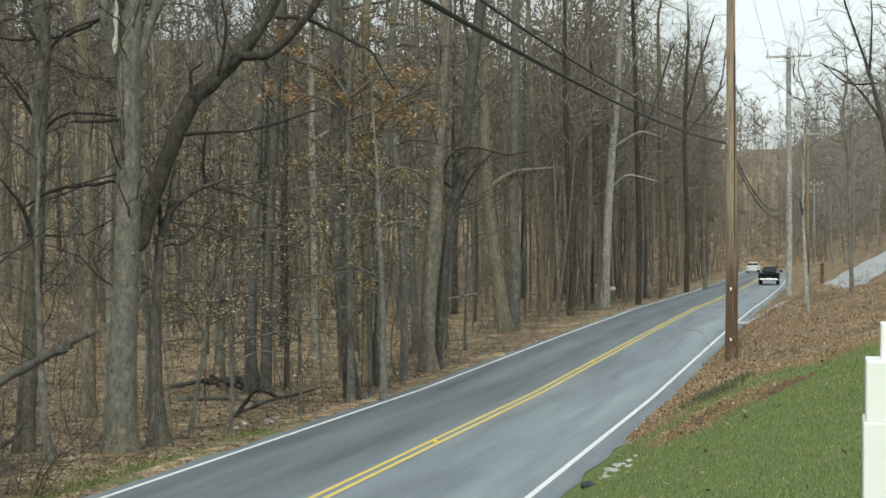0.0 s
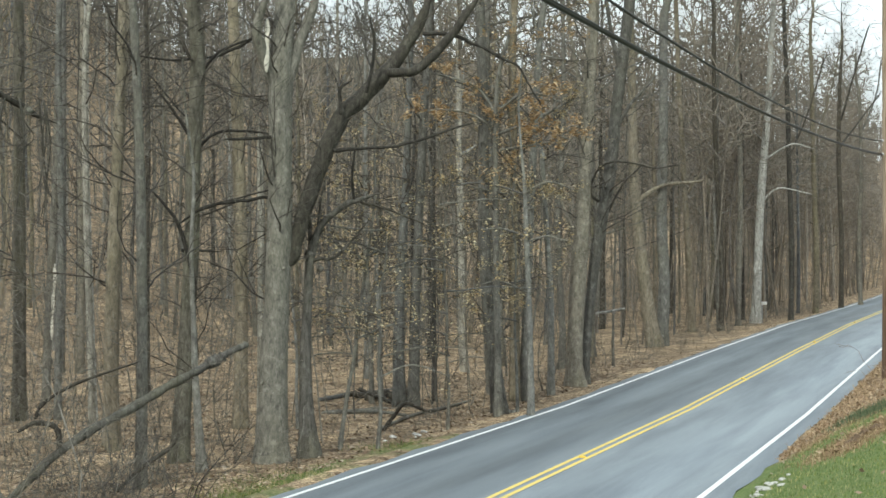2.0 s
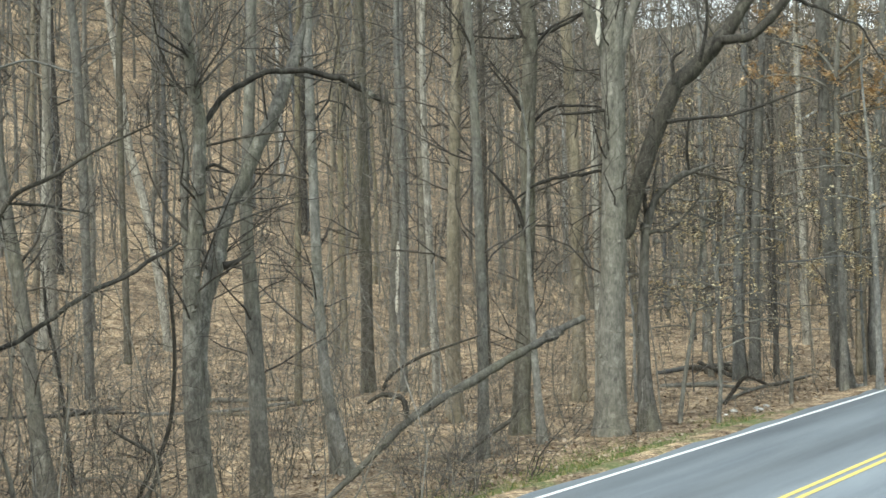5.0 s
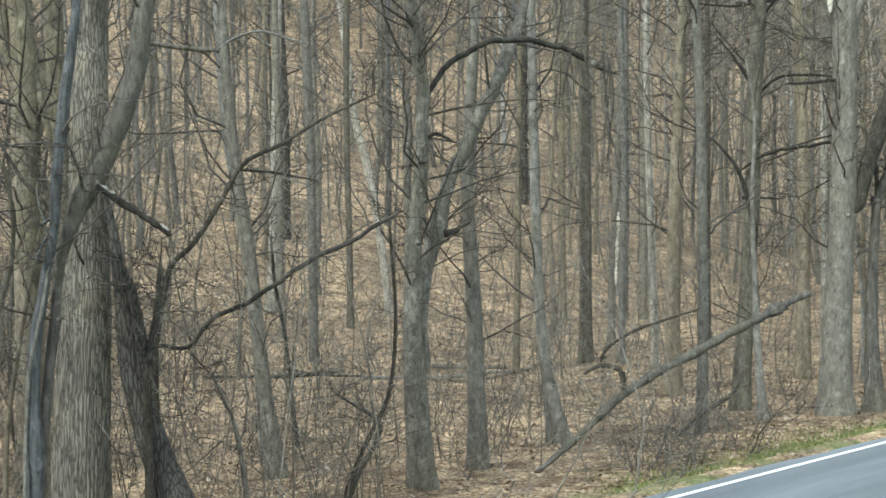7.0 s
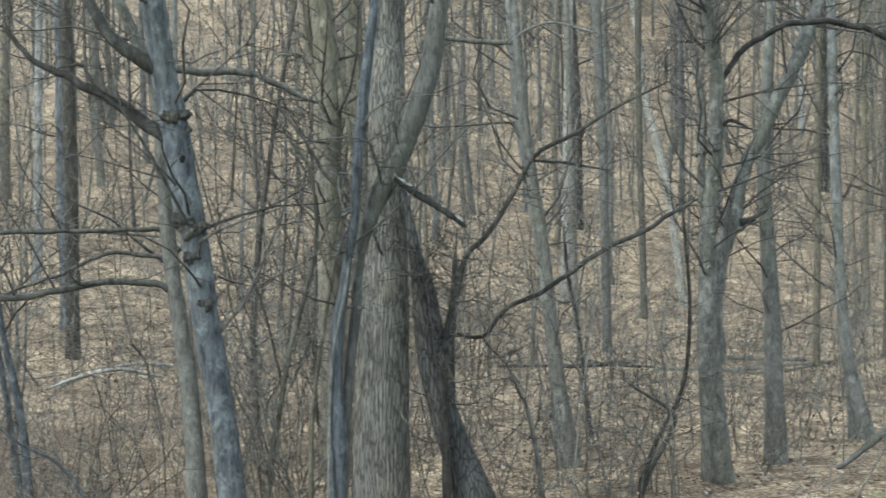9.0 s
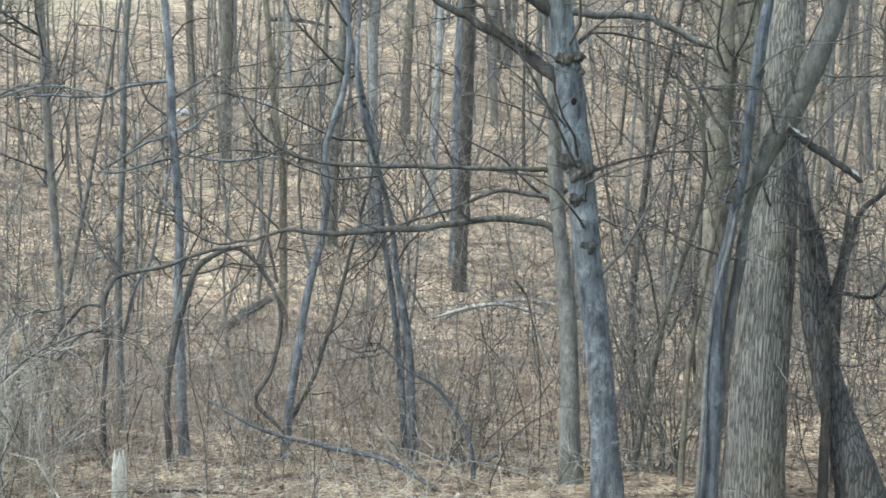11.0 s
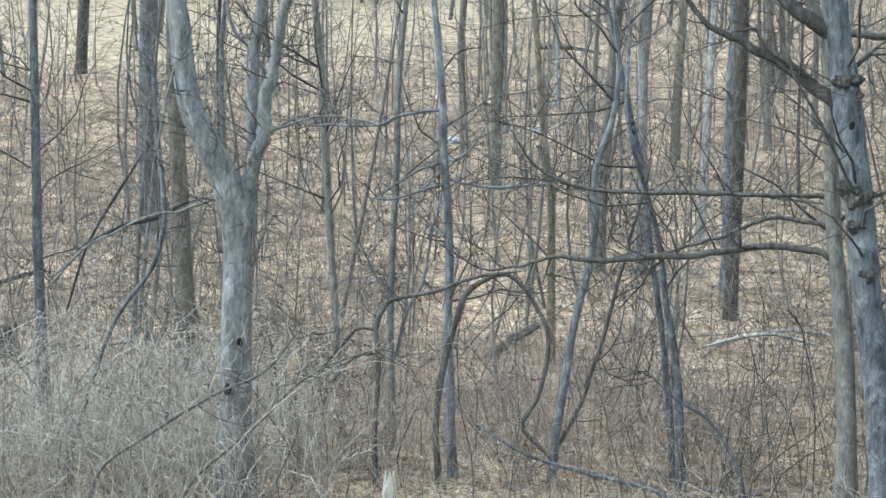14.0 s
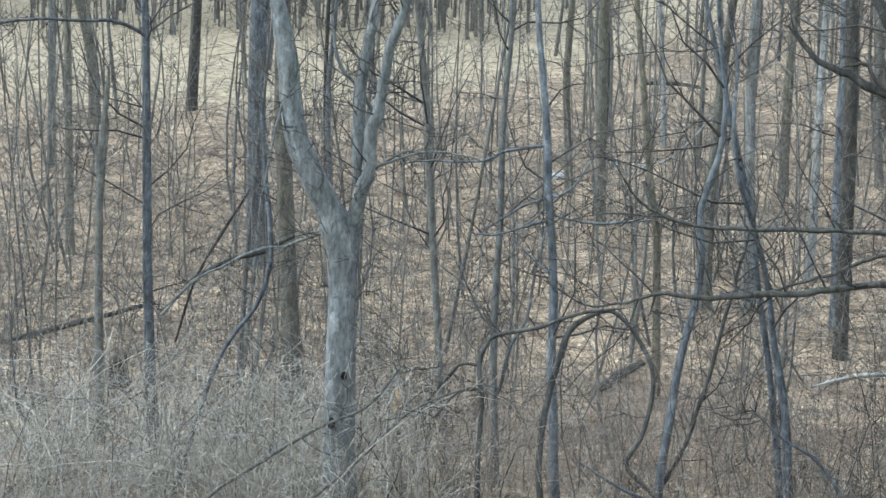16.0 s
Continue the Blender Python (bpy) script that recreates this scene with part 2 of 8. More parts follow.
def asphalt_material():
    m, n, l, b = material("worn_asphalt", 0.62)
    b.inputs["Specular IOR Level"].default_value = 0.4
    c = n.new("ShaderNodeTexCoord").outputs["Object"]
    s = n.new("ShaderNodeSeparateXYZ")
    l.new(c, s.inputs[0])
    grit = texture(n, l, c, 60, detail=3, rough=0.8)
    streak = texture(n, l, c, 1.6, stretch=(1, 0.07, 1), detail=4)
    patch = texture(n, l, c, 0.9, stretch=(1, 0.05, 1), detail=5)
    col = ramp(n, l, grit.outputs[0], [(0.3, (0.170, 0.193, 0.213)), (0.7, (0.284, 0.317, 0.343))])
    col = mix(n, l, col, ramp(n, l, streak.outputs[0], [(0.3, (0.6, 0.61, 0.64)), (0.6, (1.1, 1.1, 1.1))]), 0.75, "MULTIPLY")
    across = math_node(n, l, "MULTIPLY", math_node(n, l, "ADD", s.outputs[0], 12.0), 0.125)
    across = math_node(n, l, "ADD", across, math_node(n, l, "MULTIPLY", math_node(n, l, "SUBTRACT", patch.outputs[0], 0.5), 0.06))
    tracks = ramp(n, l, across, [(v, (k, k * 1.01, k * 1.03)) for v, k in ((0.03, 0.8), (0.14, 0.55), (0.25, 0.78), (0.35, 0.52), (0.47, 0.78), (0.53, 0.95), (0.68, 1.0), (0.78, 1.2), (0.88, 1.05), (0.98, 0.8))])
    col = mix(n, l, col, tracks, 0.9, "MULTIPLY")
    col = mix(n, l, col, ramp(n, l, patch.outputs[0], [(0.3, (0.82, 0.83, 0.86)), (0.68, (1.06, 1.05, 1.04))]), 0.8, "MULTIPLY")
    l.new(col, b.inputs["Base Color"])
    bump(n, l, b, grit.outputs[0], 0.35, 0.006)
    return m


def paint_material(name, colour):
    m, n, l, b = material(name, 0.7)
    t = texture(n, l, n.new("ShaderNodeTexCoord").outputs["Object"], 12, detail=6, rough=0.8)
    l.new(ramp(n, l, t.outputs[0], [(0.28, tuple(v * 0.5 for v in colour)), (0.42, tuple(v * 0.9 for v in colour)), (0.7, colour)]), b.inputs["Base Color"])
    return m


def leaf_material(name, stops, mottle=False):
    m, n, l, b = material(name, 0.8)
    rnd = n.new("ShaderNodeNewGeometry").outputs["Random Per Island"]
    col = ramp(n, l, rnd, stops)
    if mottle:
        t = texture(n, l, n.new("ShaderNodeTexCoord").outputs["Object"], 1.9, detail=7, rough=0.75)
        col = mix(n, l, col, ramp(n, l, t.outputs[0], [(0.32, (0.55, 0.66, 0.55)), (0.48, (1, 1, 1)), (0.66, (1.75, 1.4, 1.15))]), 1.0, "MULTIPLY")
    l.new(col, b.inputs["Base Color"])
    return m


GROUND, ASPHALT = ground_material(), asphalt_material()
WHITE_LINE = paint_material("white_road_paint", (0.80, 0.81, 0.82))
YELLOW_LINE = paint_material("yellow_road_paint", (0.74, 0.57, 0.17))
ORANGE_LEAF = leaf_material("orange_leaves", [(0.0, (0.38, 0.23, 0.11)), (0.5, (0.46, 0.32, 0.17)), (1.0, (0.55, 0.43, 0.27))])
BANK_LEAF = leaf_material("russet_leaves", [(0.0, (0.16, 0.098, 0.058)), (0.5, (0.29, 0.192, 0.115)), (0.9, (0.41, 0.295, 0.185)), (1.0, (0.56, 0.45, 0.32))])
DRY_LEAF = leaf_material("dry_leaves", [(0.0, (0.14, 0.095, 0.065)), (0.5, (0.26, 0.19, 0.13)), (0.9, (0.37, 0.295, 0.22)), (1.0, (0.47, 0.4, 0.32))])
TAN_LEAF = leaf_material("tan_leaves", [(0.0, (0.15, 0.11, 0.075)), (0.5, (0.30, 0.24, 0.165)), (1.0, (0.40, 0.335, 0.25))])
BEECH_LEAF = leaf_material("clinging_leaves", [(0.0, (0.38, 0.25, 0.11)), (0.3, (0.44, 0.34, 0.17)), (0.6, (0.48, 0.4, 0.24)), (1.0, (0.58, 0.52, 0.36))])
BLADE = leaf_material("grass_blades", [(0.0, (0.06, 0.095, 0.026)), (0.4, (0.118, 0.168, 0.05)), (0.8, (0.215, 0.255, 0.1)), (1.0, (0.43, 0.39, 0.21))], True)
STRAW = leaf_material("dead_grass", [(0.0, (0.19, 0.125, 0.07)), (0.6, (0.33, 0.235, 0.14)), (1.0, (0.5, 0.39, 0.25))])
VERGE_BLADE = leaf_material("verge_blades", [(0.0, (0.05, 0.09, 0.024)), (0.4, (0.1, 0.155, 0.044)), (0.75, (0.18, 0.215, 0.085)), (1.0, (0.34, 0.28, 0.16))], True)
DEEP_GREEN = leaf_material("dark_grass", [(0.0, (0.05, 0.075, 0.04)), (1.0, (0.15, 0.18, 0.10))])

# ---- mesh building ----
def smooth(a, b, v):
    s = np.clip((v - a) / (b - a), 0.0, 1.0)
    return s * s * (3 - 2 * s)


def road_z(y):
    return np.interp(y, [-300, 38, 60, 82, 200, 900], [0.0, 0.02, 0.30, 0.50, 0.45, 0.45])


def road_x(y):
    return -7.98 - 0.00016 * np.clip(y - 90, 0, 110) ** 2 - 0.036 * np.clip(y - 200, 0, 1000)


def ground_z(x, y):
    """Height of the land: road bed, bank and lawn on one side, flat wood floor and wooded hill on the other."""
    x, y = np.asarray(x, float), np.asarray(y, float)
    d, base = x - road_x(y), road_z(y)
    left = np.clip(-d - 3.9, 0, None)
    w = np.clip(-x - 31, 0, None)
    hill = 0.225 * (np.sqrt(w * w + 16) - 4) - 0.19 * np.clip(-x - 158, 0, None)
    hill = hill + 0.10 * np.clip(-x - 62, 0, 120) * smooth(8, 60, y)
    hill = hill + 0.26 * np.clip(-x - 70, 0, 130) * smooth(40, 110, y) * (1 - smooth(170, 260, y))
    rough = 0.10 * np.sin(x * 0.61 + 1.3 * np.sin(y * 0.23)) * np.sin(y * 0.47 + 0.8) + 0.05 * np.sin(x * 1.7 + y * 1.1)
    lz = -0.12 * smooth(0, 0.6, left) - 0.13 * smooth(1.0, 6.0, left) + rough * smooth(0.8, 4.0, left) + hill
    e = np.clip(d - 3.85, 0, None)
    lawn = 0.34 * np.minimum(e, 8) + 0.06 * np.clip(e - 8, 0, None)
    bank = np.minimum(0.6 * e, 0.72 + 0.25 * (e - 1.2)) + 0.25 * np.clip(x - 7, 0, 60) + 0.2 * np.clip(x + 2, 0, 8) * smooth(75, 95, y)
    bank = bank + 0.75 * np.exp(-(((x + 1.0) / 1.3) ** 2) - ((y - 66.0) / 2.4) ** 2)
    f = smooth(26, 35, y)
    rz = lawn * (1 - f) + bank * f + 0.05 * np.sin(x * 2.1 + y * 0.7) * smooth(0.3, 2.0, e) * f
    z = base + np.where(d < 0, lz, rz) - 0.06 * smooth(3.8, 3.45, np.abs(d))
    return z + 0.16 * np.clip(y - 240, 0, 220)


class Build:
    """Collects faces as arrays and makes one mesh of them."""

    def __init__(self):
        self.v, self.f, self.t, self.n = [], [], [], 0

    def add(self, verts, faces):
        self.v.append(np.asarray(verts, float).reshape(-1, 3))
        self.f.append(np.asarray(faces, int).reshape(-1, 4) + self.n)
        self.n += len(self.v[-1])

    def add_tips(self, verts, faces):
        self.v.append(np.asarray(verts, float).reshape(-1, 3))
        self.t.append(np.asarray(faces, int).reshape(-1, 3) + self.n)
        self.n += len(self.v[-1])

    def mesh(self, name, mat, smooth=True):
        v = np.concatenate(self.v)
        f = np.concatenate([np.zeros((0, 4), int), *self.f])
        t = np.concatenate([np.zeros((0, 3), int), *self.t])
        me = bpy.data.meshes.new(name)
        me.vertices.add(len(v))
        me.vertices.foreach_set("co", v.ravel())
        me.loops.add(f.size + t.size)
        me.loops.foreach_set("vertex_index", np.concatenate([f.ravel(), t.ravel()]))
        me.polygons.add(len(f) + len(t))
        me.polygons.foreach_set("loop_start", np.concatenate([np.arange(0, f.size, 4), f.size + np.arange(0, t.size, 3)]))
        me.polygons.foreach_set("use_smooth", np.full(len(f) + len(t), smooth))
        me.update(calc_edges=True)
        me.validate()
        me.materials.append(mat)
        return me


def part(name, me, parent=None, label=""):
    ob = new(name, me)
    ob.parent = parent
    return tagged(ob, label) if label else ob


def bm_part(name, bm, mat, parent=None, label=""):
    me = bpy.data.meshes.new(name)
    bm.to_mesh(me)
    bm.free()
    me.materials.append(mat)
    return part(name, me, parent, label)


def thing(name, at, label, category, group="", turn=0.0):
    e = new(name)
    e.matrix_basis = pose(*at, 0, 0, turn)
    return tagged(e, label, category, group)


def spline(points, count):
    """Catmull-Rom curve through rows of numbers."""
    p = np.asarray(points, float)
    if len(p) == 2:
        s = np.linspace(0, 1, count)[:, None]
        return p[0] * (1 - s) + p[1] * s
    q = np.vstack([2 * p[0] - p[1], p, 2 * p[-1] - p[-2]])
    s = np.linspace(0, len(p) - 1 - 1e-9, count)
    i = s.astype(int)
    u = (s - i)[:, None]
    a, b, c, d = q[i], q[i + 1], q[i + 2], q[i + 3]
    return 0.5 * (2 * b + (c - a) * u + (2 * a - 5 * b + 4 * c - d) * u**2 + (3 * b - a - 3 * c + d) * u**3)


def tube(build, path, radii, sides=6, rough=0.0, rng=None, ridges=0):
    path, radii = np.asarray(path, float), np.asarray(radii, float)
    k = len(path)
    tan = np.gradient(path, axis=0)
    tan /= np.linalg.norm(tan, axis=1, keepdims=True) + 1e-9
    ref = np.array([0.0, 1.0, 0.0]) if abs(tan[:, 1]).max() < 0.95 else np.array([1.0, 0.0, 0.0])
    a = np.cross(tan, ref)
    a /= np.linalg.norm(a, axis=1, keepdims=True) + 1e-9
    b = np.cross(tan, a)
    ang = np.arange(sides) * 2 * math.pi / sides
    r = radii[:, None] * np.ones(sides)
    if rough and rng is not None:
        lobes = rng.uniform(0, 6.28, 3)
        s = np.arange(k)[:, None]
        r = r * (1 + rough * (0.6 * np.sin(2 * ang + lobes[0] + 0.13 * s) + 0.5 * np.sin(3 * ang + lobes[1] - 0.1 * s) + rng.normal(0, 0.35, (k, sides))))
    if ridges:
        s = np.arange(k)[:, None]
        drift = 1.6 * np.sin(0.17 * s + 2 * ang) + 0.9 * np.sin(0.41 * s + 5 * ang)
        r = r * (1 + 0.04 * np.abs(np.sin(ridges * ang / 2 + drift)) ** 0.6 - 0.025 + rng.normal(0, 0.006, (k, sides)))
    ring = path[:, None] + r[..., None] * (np.cos(ang)[None, :, None] * a[:, None] + np.sin(ang)[None, :, None] * b[:, None])
    i, j = np.meshgrid(np.arange(k - 1), np.arange(sides), indexing="ij")
    nxt = (j + 1) % sides
    faces = np.stack([i * sides + j, i * sides + nxt, (i + 1) * sides + nxt, (i + 1) * sides + j], -1)
    build.add(ring, faces)


def bulk(build, paths, radii, sides=3):
    """Many thin tubes at once: paths (n, k, 3), radii (n, k)."""
    n, k = radii.shape
    tan = np.gradient(paths, axis=1)
    a = np.cross(tan, np.array([0.31, 0.9, 0.3]))
    a /= np.linalg.norm(a, axis=2, keepdims=True) + 1e-9
    b = np.cross(tan, a)
    b /= np.linalg.norm(b, axis=2, keepdims=True) + 1e-9
    ang = np.arange(sides) * 2 * math.pi / sides
    ring = paths[:, :, None] + radii[:, :, None, None] * (np.cos(ang)[:, None] * a[:, :, None] + np.sin(ang)[:, None] * b[:, :, None])
    verts = np.concatenate([ring[:, :-1].reshape(n, -1, 3), paths[:, -1:]], 1)
    i, j = np.meshgrid(np.arange(k - 2), np.arange(sides), indexing="ij")
    nxt = (j + 1) % sides
    j1 = np.arange(sides)
    end = (k - 2) * sides
    first = (np.arange(n) * (end + sides + 1))[:, None, None]
    if k > 2:
        one = np.stack([i * sides + j, i * sides + nxt, (i + 1) * sides + nxt, (i + 1) * sides + j], -1).reshape(-1, 4)
        build.add(np.zeros((0, 3)), one[None] + first)
    tips = np.stack([end + j1, end + (j1 + 1) % sides, np.full(sides, end + sides)], -1)
    build.add_tips(verts, tips[None] + first)


def grow(paths, radii, rng, count, length, start=0.15, thin=0.005, steps=4, lift=0.35, wild=0.22, ahead=(0.15, 0.7)):
    """count side shoots on each of n limbs; length may differ from limb to limb."""
    n, k = radii.shape
    f = rng.uniform(start, 1.0, (n, count)) * (k - 1.001)
    i = f.astype(int)
    u = (f - i)[..., None]
    row = np.arange(n)[:, None]
    p0, p1 = paths[row, i], paths[row, i + 1]
    p = p0 + (p1 - p0) * u
    r0 = radii[row, i]
    t = p1 - p0
    t /= np.linalg.norm(t, axis=-1, keepdims=True) + 1e-9
    side = rng.normal(0, 1, (n, count, 3))
    side -= (side * t).sum(-1, keepdims=True) * t
    side /= np.linalg.norm(side, axis=-1, keepdims=True) + 1e-9
    way = side * rng.uniform(0.6, 1.1, (n, count, 1)) + t * rng.uniform(*ahead, (n, count, 1))
    way[..., 2] += lift * rng.uniform(-0.3, 1.2, (n, count))
    way /= np.linalg.norm(way, axis=-1, keepdims=True)
    ln = np.broadcast_to(np.asarray(length, float).reshape(-1, 1), (n, count)) * rng.uniform(0.35, 1.0, (n, count))
    r = np.maximum(thin, np.minimum(0.5 * r0, 0.0085 * ln))
    bend = rng.normal(0, wild, (n, count, steps, 3))
    bend[:, :, 0] = 0
    d = way[:, :, None] + np.cumsum(bend, 2) * 0.6
    d[..., 2] += 0.10 * lift * np.arange(steps)
    d /= np.linalg.norm(d, axis=-1, keepdims=True)
    pts = p[:, :, None] + np.cumsum(d * (ln / steps)[..., None, None], 2)
    pts = np.concatenate([p[:, :, None], pts], 2).reshape(n * count, steps + 1, 3)
    taper = np.linspace(1, 0, steps + 1)
    rad = (thin * 0.7 + (r.reshape(-1, 1) * 1.12 - thin * 0.7) * taper)
    return pts, rad, ln.reshape(-1)


def shoots(build, path, radii, rng, count, length, level=1, start=0.1, thin=0.005, lift=0.35, leaves=None, fine=5, steps=5, wild=0.42):
    """Side branches along one limb, with finer ones on them."""
    if count < 1:
        return
    p, r, ln = grow(np.asarray(path, float)[None], np.asarray(radii, float)[None], rng, count, length, start, thin, steps, lift, wild, (0.0, 0.75))
    bulk(build, p, r)
    if leaves is not None:
        leaves.append(p)
    if level:
        q, s, _ = grow(p, r, rng, fine, ln * 0.6, 0.15, thin * 0.8, 2, lift * 0.6, 0.35, (0.3, 1.0))
        bulk(build, q, s)
        if leaves is not None:
            leaves.append(q)


# ---- the land, the road and the drive ----
def sheet(name, xs, ys, mat, height, label, category):
    gx, gy = np.meshgrid(xs, ys)
    v = np.stack([gx, gy, height(gx, gy)], -1)
    b = Build()
    i, j = np.meshgrid(np.arange(len(ys) - 1), np.arange(len(xs) - 1), indexing="ij")
    w = len(xs)
    b.add(v, np.stack([i * w + j, i * w + j + 1, (i + 1) * w + j + 1, (i + 1) * w + j], -1))
    return tagged(new(name, b.mesh(name, mat)), label, category, kind="structure")


xs = np.concatenate([-np.geomspace(1500, 62, 22), np.arange(-60, -16, 0.9), np.arange(-16, -12.6, 0.35), np.arange(-12.6, -11.2, 0.12), np.arange(-11.2, -4.5, 0.6), np.arange(-4.5, -3.0, 0.12), np.arange(-3.0, 9, 0.35), np.geomspace(9, 900, 24)])
ys = np.concatenate([-np.geomspace(900, 32, 16), np.arange(-30, 60, 0.7), np.arange(60, 250, 3), np.geomspace(250, 2500, 24)])
sheet("ground", xs, ys, GROUND, ground_z, "leaf-strewn woodland floor, bank and mown lawn", "ground")


def strip(name, y0, y1, step, inner, outer, lift, mat, label, category, parent=None, rough=0.0):
    """A band along the road between two offsets from its middle."""
    y = np.arange(y0, y1 + step / 2, step)
    rng = np.random.default_rng(5)
    b = Build()
    k = 7 if outer - inner > 2 else 2
    v = []
    for s in np.linspace(0, 1, k):
        o = inner + (outer - inner) * s
        wob = rng.normal(0, rough, len(y)) if s in (0.0, 1.0) else 0
        crown = 0.05 * (1 - (o / 3.9) ** 2)
        v.append(np.stack([road_x(y) + o + wob, y, road_z(y) + lift + crown], -1))
    v = np.stack(v, 1)
    i, j = np.meshgrid(np.arange(len(y) - 1), np.arange(k - 1), indexing="ij")
    b.add(v, np.stack([i * k + j, i * k + j + 1, (i + 1) * k + j + 1, (i + 1) * k + j], -1))
    ob = new(name, b.mesh(name, mat))
    if parent is None:
        return tagged(ob, label, category, kind="structure")
    ob.parent = parent
    return tagged(ob, label)


road = strip("road", -120, 330, 1.0, -3.6, 3.72, 0.0, ASPHALT, "worn grey asphalt two-lane road", "road", rough=0.05)
for inner, outer, mat, label in ((-3.31, -3.20, WHITE_LINE, "white edge line"), (3.18, 3.29, WHITE_LINE, "white edge line"), (-0.05, 0.05, YELLOW_LINE, "yellow centre line"), (0.17, 0.27, YELLOW_LINE, "yellow centre line")):
    strip("road_line", -120, 330, 1.0, inner, outer, 0.006, mat, label, "", road)


# ---- trees ----
def tree_mesh(stem, limbs, top, twigs, bark, rng, leaves=None, thin=0.006, dense=4.0, fine=4, lod=0, twig_top=15.0):
    """Meshes of a trunk, its limbs and its crown of twigs, in the tree's own space."""
    stem = np.asarray(stem, float) * (1, 1, 0.93)
    sway = rng.normal(0, 0.06, len(stem))
    sway[0] = 0
    ctrl = np.column_stack([stem[:, 0], np.cumsum(sway) * 0.6, stem[:, 1], stem[:, 2]])
    if top:
        top = max(top, ctrl[-1, 2] + 4)
    if top:
        e, p = ctrl[-1], ctrl[-2]
        lean = np.clip((e[0] - p[0]) / max(0.4, e[2] - p[2]), -0.25, 0.25)
        for s, k in ((0.35, 0.8), (0.7, 0.5), (1.0, 0.12)):
            h = (top - e[2]) * s
            ctrl = np.vstack([ctrl, [e[0] + lean * h + rng.normal(0, 0.15), e[1] + rng.normal(0, 0.3), e[2] + h, e[3] * k]])
    elif ctrl[-1, 3] > 0.012 and len(limbs) == 0 or top == 0:
        e, p = ctrl[-1], ctrl[-2]
        d = (e[:3] - p[:3]) / (np.linalg.norm(e[:3] - p[:3]) + 1e-9)
        ctrl = np.vstack([ctrl, [*(e[:3] + d * 9 * e[3]), e[3] * 0.3], [*(e[:3] + d * 15 * e[3]), 0.004]])
    c = spline(ctrl, 16 if lod else max(14, min(44, int(len(ctrl) * 5))))
    c[:, 3] = np.maximum(c[:, 3], 0.006)
    c[0, 2] -= 0.25
    flare = 1 + 0.3 * np.exp(-np.clip(c[:, 2], 0, None) / 0.35)
    big = c[0, 3] > 0.15
    b = Build()
    if bark is FURROW:
        c = spline(ctrl, 90)
        c[0, 2] -= 0.25
        tube(b, c[:, :3], c[:, 3], 184, 0.004, rng, 46)
    else:
        tube(b, c[:, :3], c[:, 3] * flare, 7 if lod else 16 if big else 9, 0.06 if big else 0.05, rng)
    trunk = b.mesh("trunk", bark)
    made, crown = [], Build()
    for limb in limbs:
        q = np.asarray(limb, float)
        out = rng.uniform(-0.35, 0.35) * np.linspace(0, 1, len(q)) * np.hypot(*(q[-1, :2] - q[0, :2]))
        near = np.interp(q[0, 1], c[:, 2], c[:, 1])
        mid, wide = np.interp(q[0, 1], c[:, 2], c[:, 0]), np.interp(q[0, 1], c[:, 2], c[:, 3])
        if abs(q[0, 0] - mid) < 2.2 * wide + 0.05 and q[0, 1] < c[:, 2].max():
            q = np.vstack([[mid, q[0, 1] - 0.5 * abs(q[0, 0] - mid) - 0.3 * q[0, 2], q[0, 2]], q])
            out = np.concatenate([[0], out])
        lc = spline(np.column_stack([q[:, 0], near + out + rng.normal(0, 0.02, len(q)), q[:, 1], q[:, 2]]), len(q) * (2 if lod else 4))
        end = lc[-1, :3] - lc[-2, :3]
        end = end / (np.linalg.norm(end) + 1e-9)
        far = min(0.7, 8 * lc[-1, 3])
        kink = np.cumsum(rng.normal(0, 1, (len(lc), 3)), 0)
        kink -= np.linspace(0, 1, len(lc))[:, None] * kink[-1]
        lc[:, :3] += kink * 0.0055 * min(2.0, np.hypot(*(q[-1, :2] - q[0, :2])))
        tips = [[*(lc[-1, :3] + end * far * k + rng.normal(0, 0.08 * far * k, 3)), lc[-1, 3] * (1 - k) + 0.003] for k in (0.4, 0.75, 1.0)]
        lc = np.vstack([[*(lc[0, :3] - (lc[1, :3] - lc[0, :3]) * 0.1), 0.003], lc, tips])
        lc[:, 3] = np.maximum(lc[:, 3], 0.004)
        lb = Build()
        tube(lb, lc[:, :3], lc[:, 3], 12 if q[:, 2].max() > 0.12 else 7 if q[0, 2] > 0.04 else 5, 0.06, rng)
        made.append(lb.mesh("limb", bark))
        ln = np.hypot(*(q[-1, :2] - q[0, :2]))
        shoots(crown, lc[:, :3], lc[:, 3], rng, int(4 + ln * dense), 0.5 + 0.28 * ln, 1, 0.25, thin, leaves=leaves, fine=fine)
    low = max(1, int(len(c) * 0.12))
    high = max(low + 3, int((c[:, 2] < twig_top).sum()))
    shoots(crown, c[low:high, :3], c[low:high, 3], rng, int(twigs * (0.5 if lod or leaves is not None or twig_top > 20 else 0.38)) if top else twigs, 3.0 if top else 0.9, 1, 0.1 if lod else 0.2, thin, leaves=leaves, fine=fine + 1 if top else fine)
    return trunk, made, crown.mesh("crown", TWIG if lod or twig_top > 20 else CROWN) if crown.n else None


seeds = iter(range(100, 9000))


def leaf_mesh(name, paths, count, rng, mat, size=0.06, droop=0.4):
    """Small leaves scattered along twigs."""
    p = np.concatenate([q[rng.random(len(q)) < 0.5, 1:].reshape(-1, 3) for q in paths])
    c = p[rng.integers(0, len(p), count)] + rng.normal(0, 0.05, (count, 3))
    return leaves_at(name, c, rng, mat, size, droop)


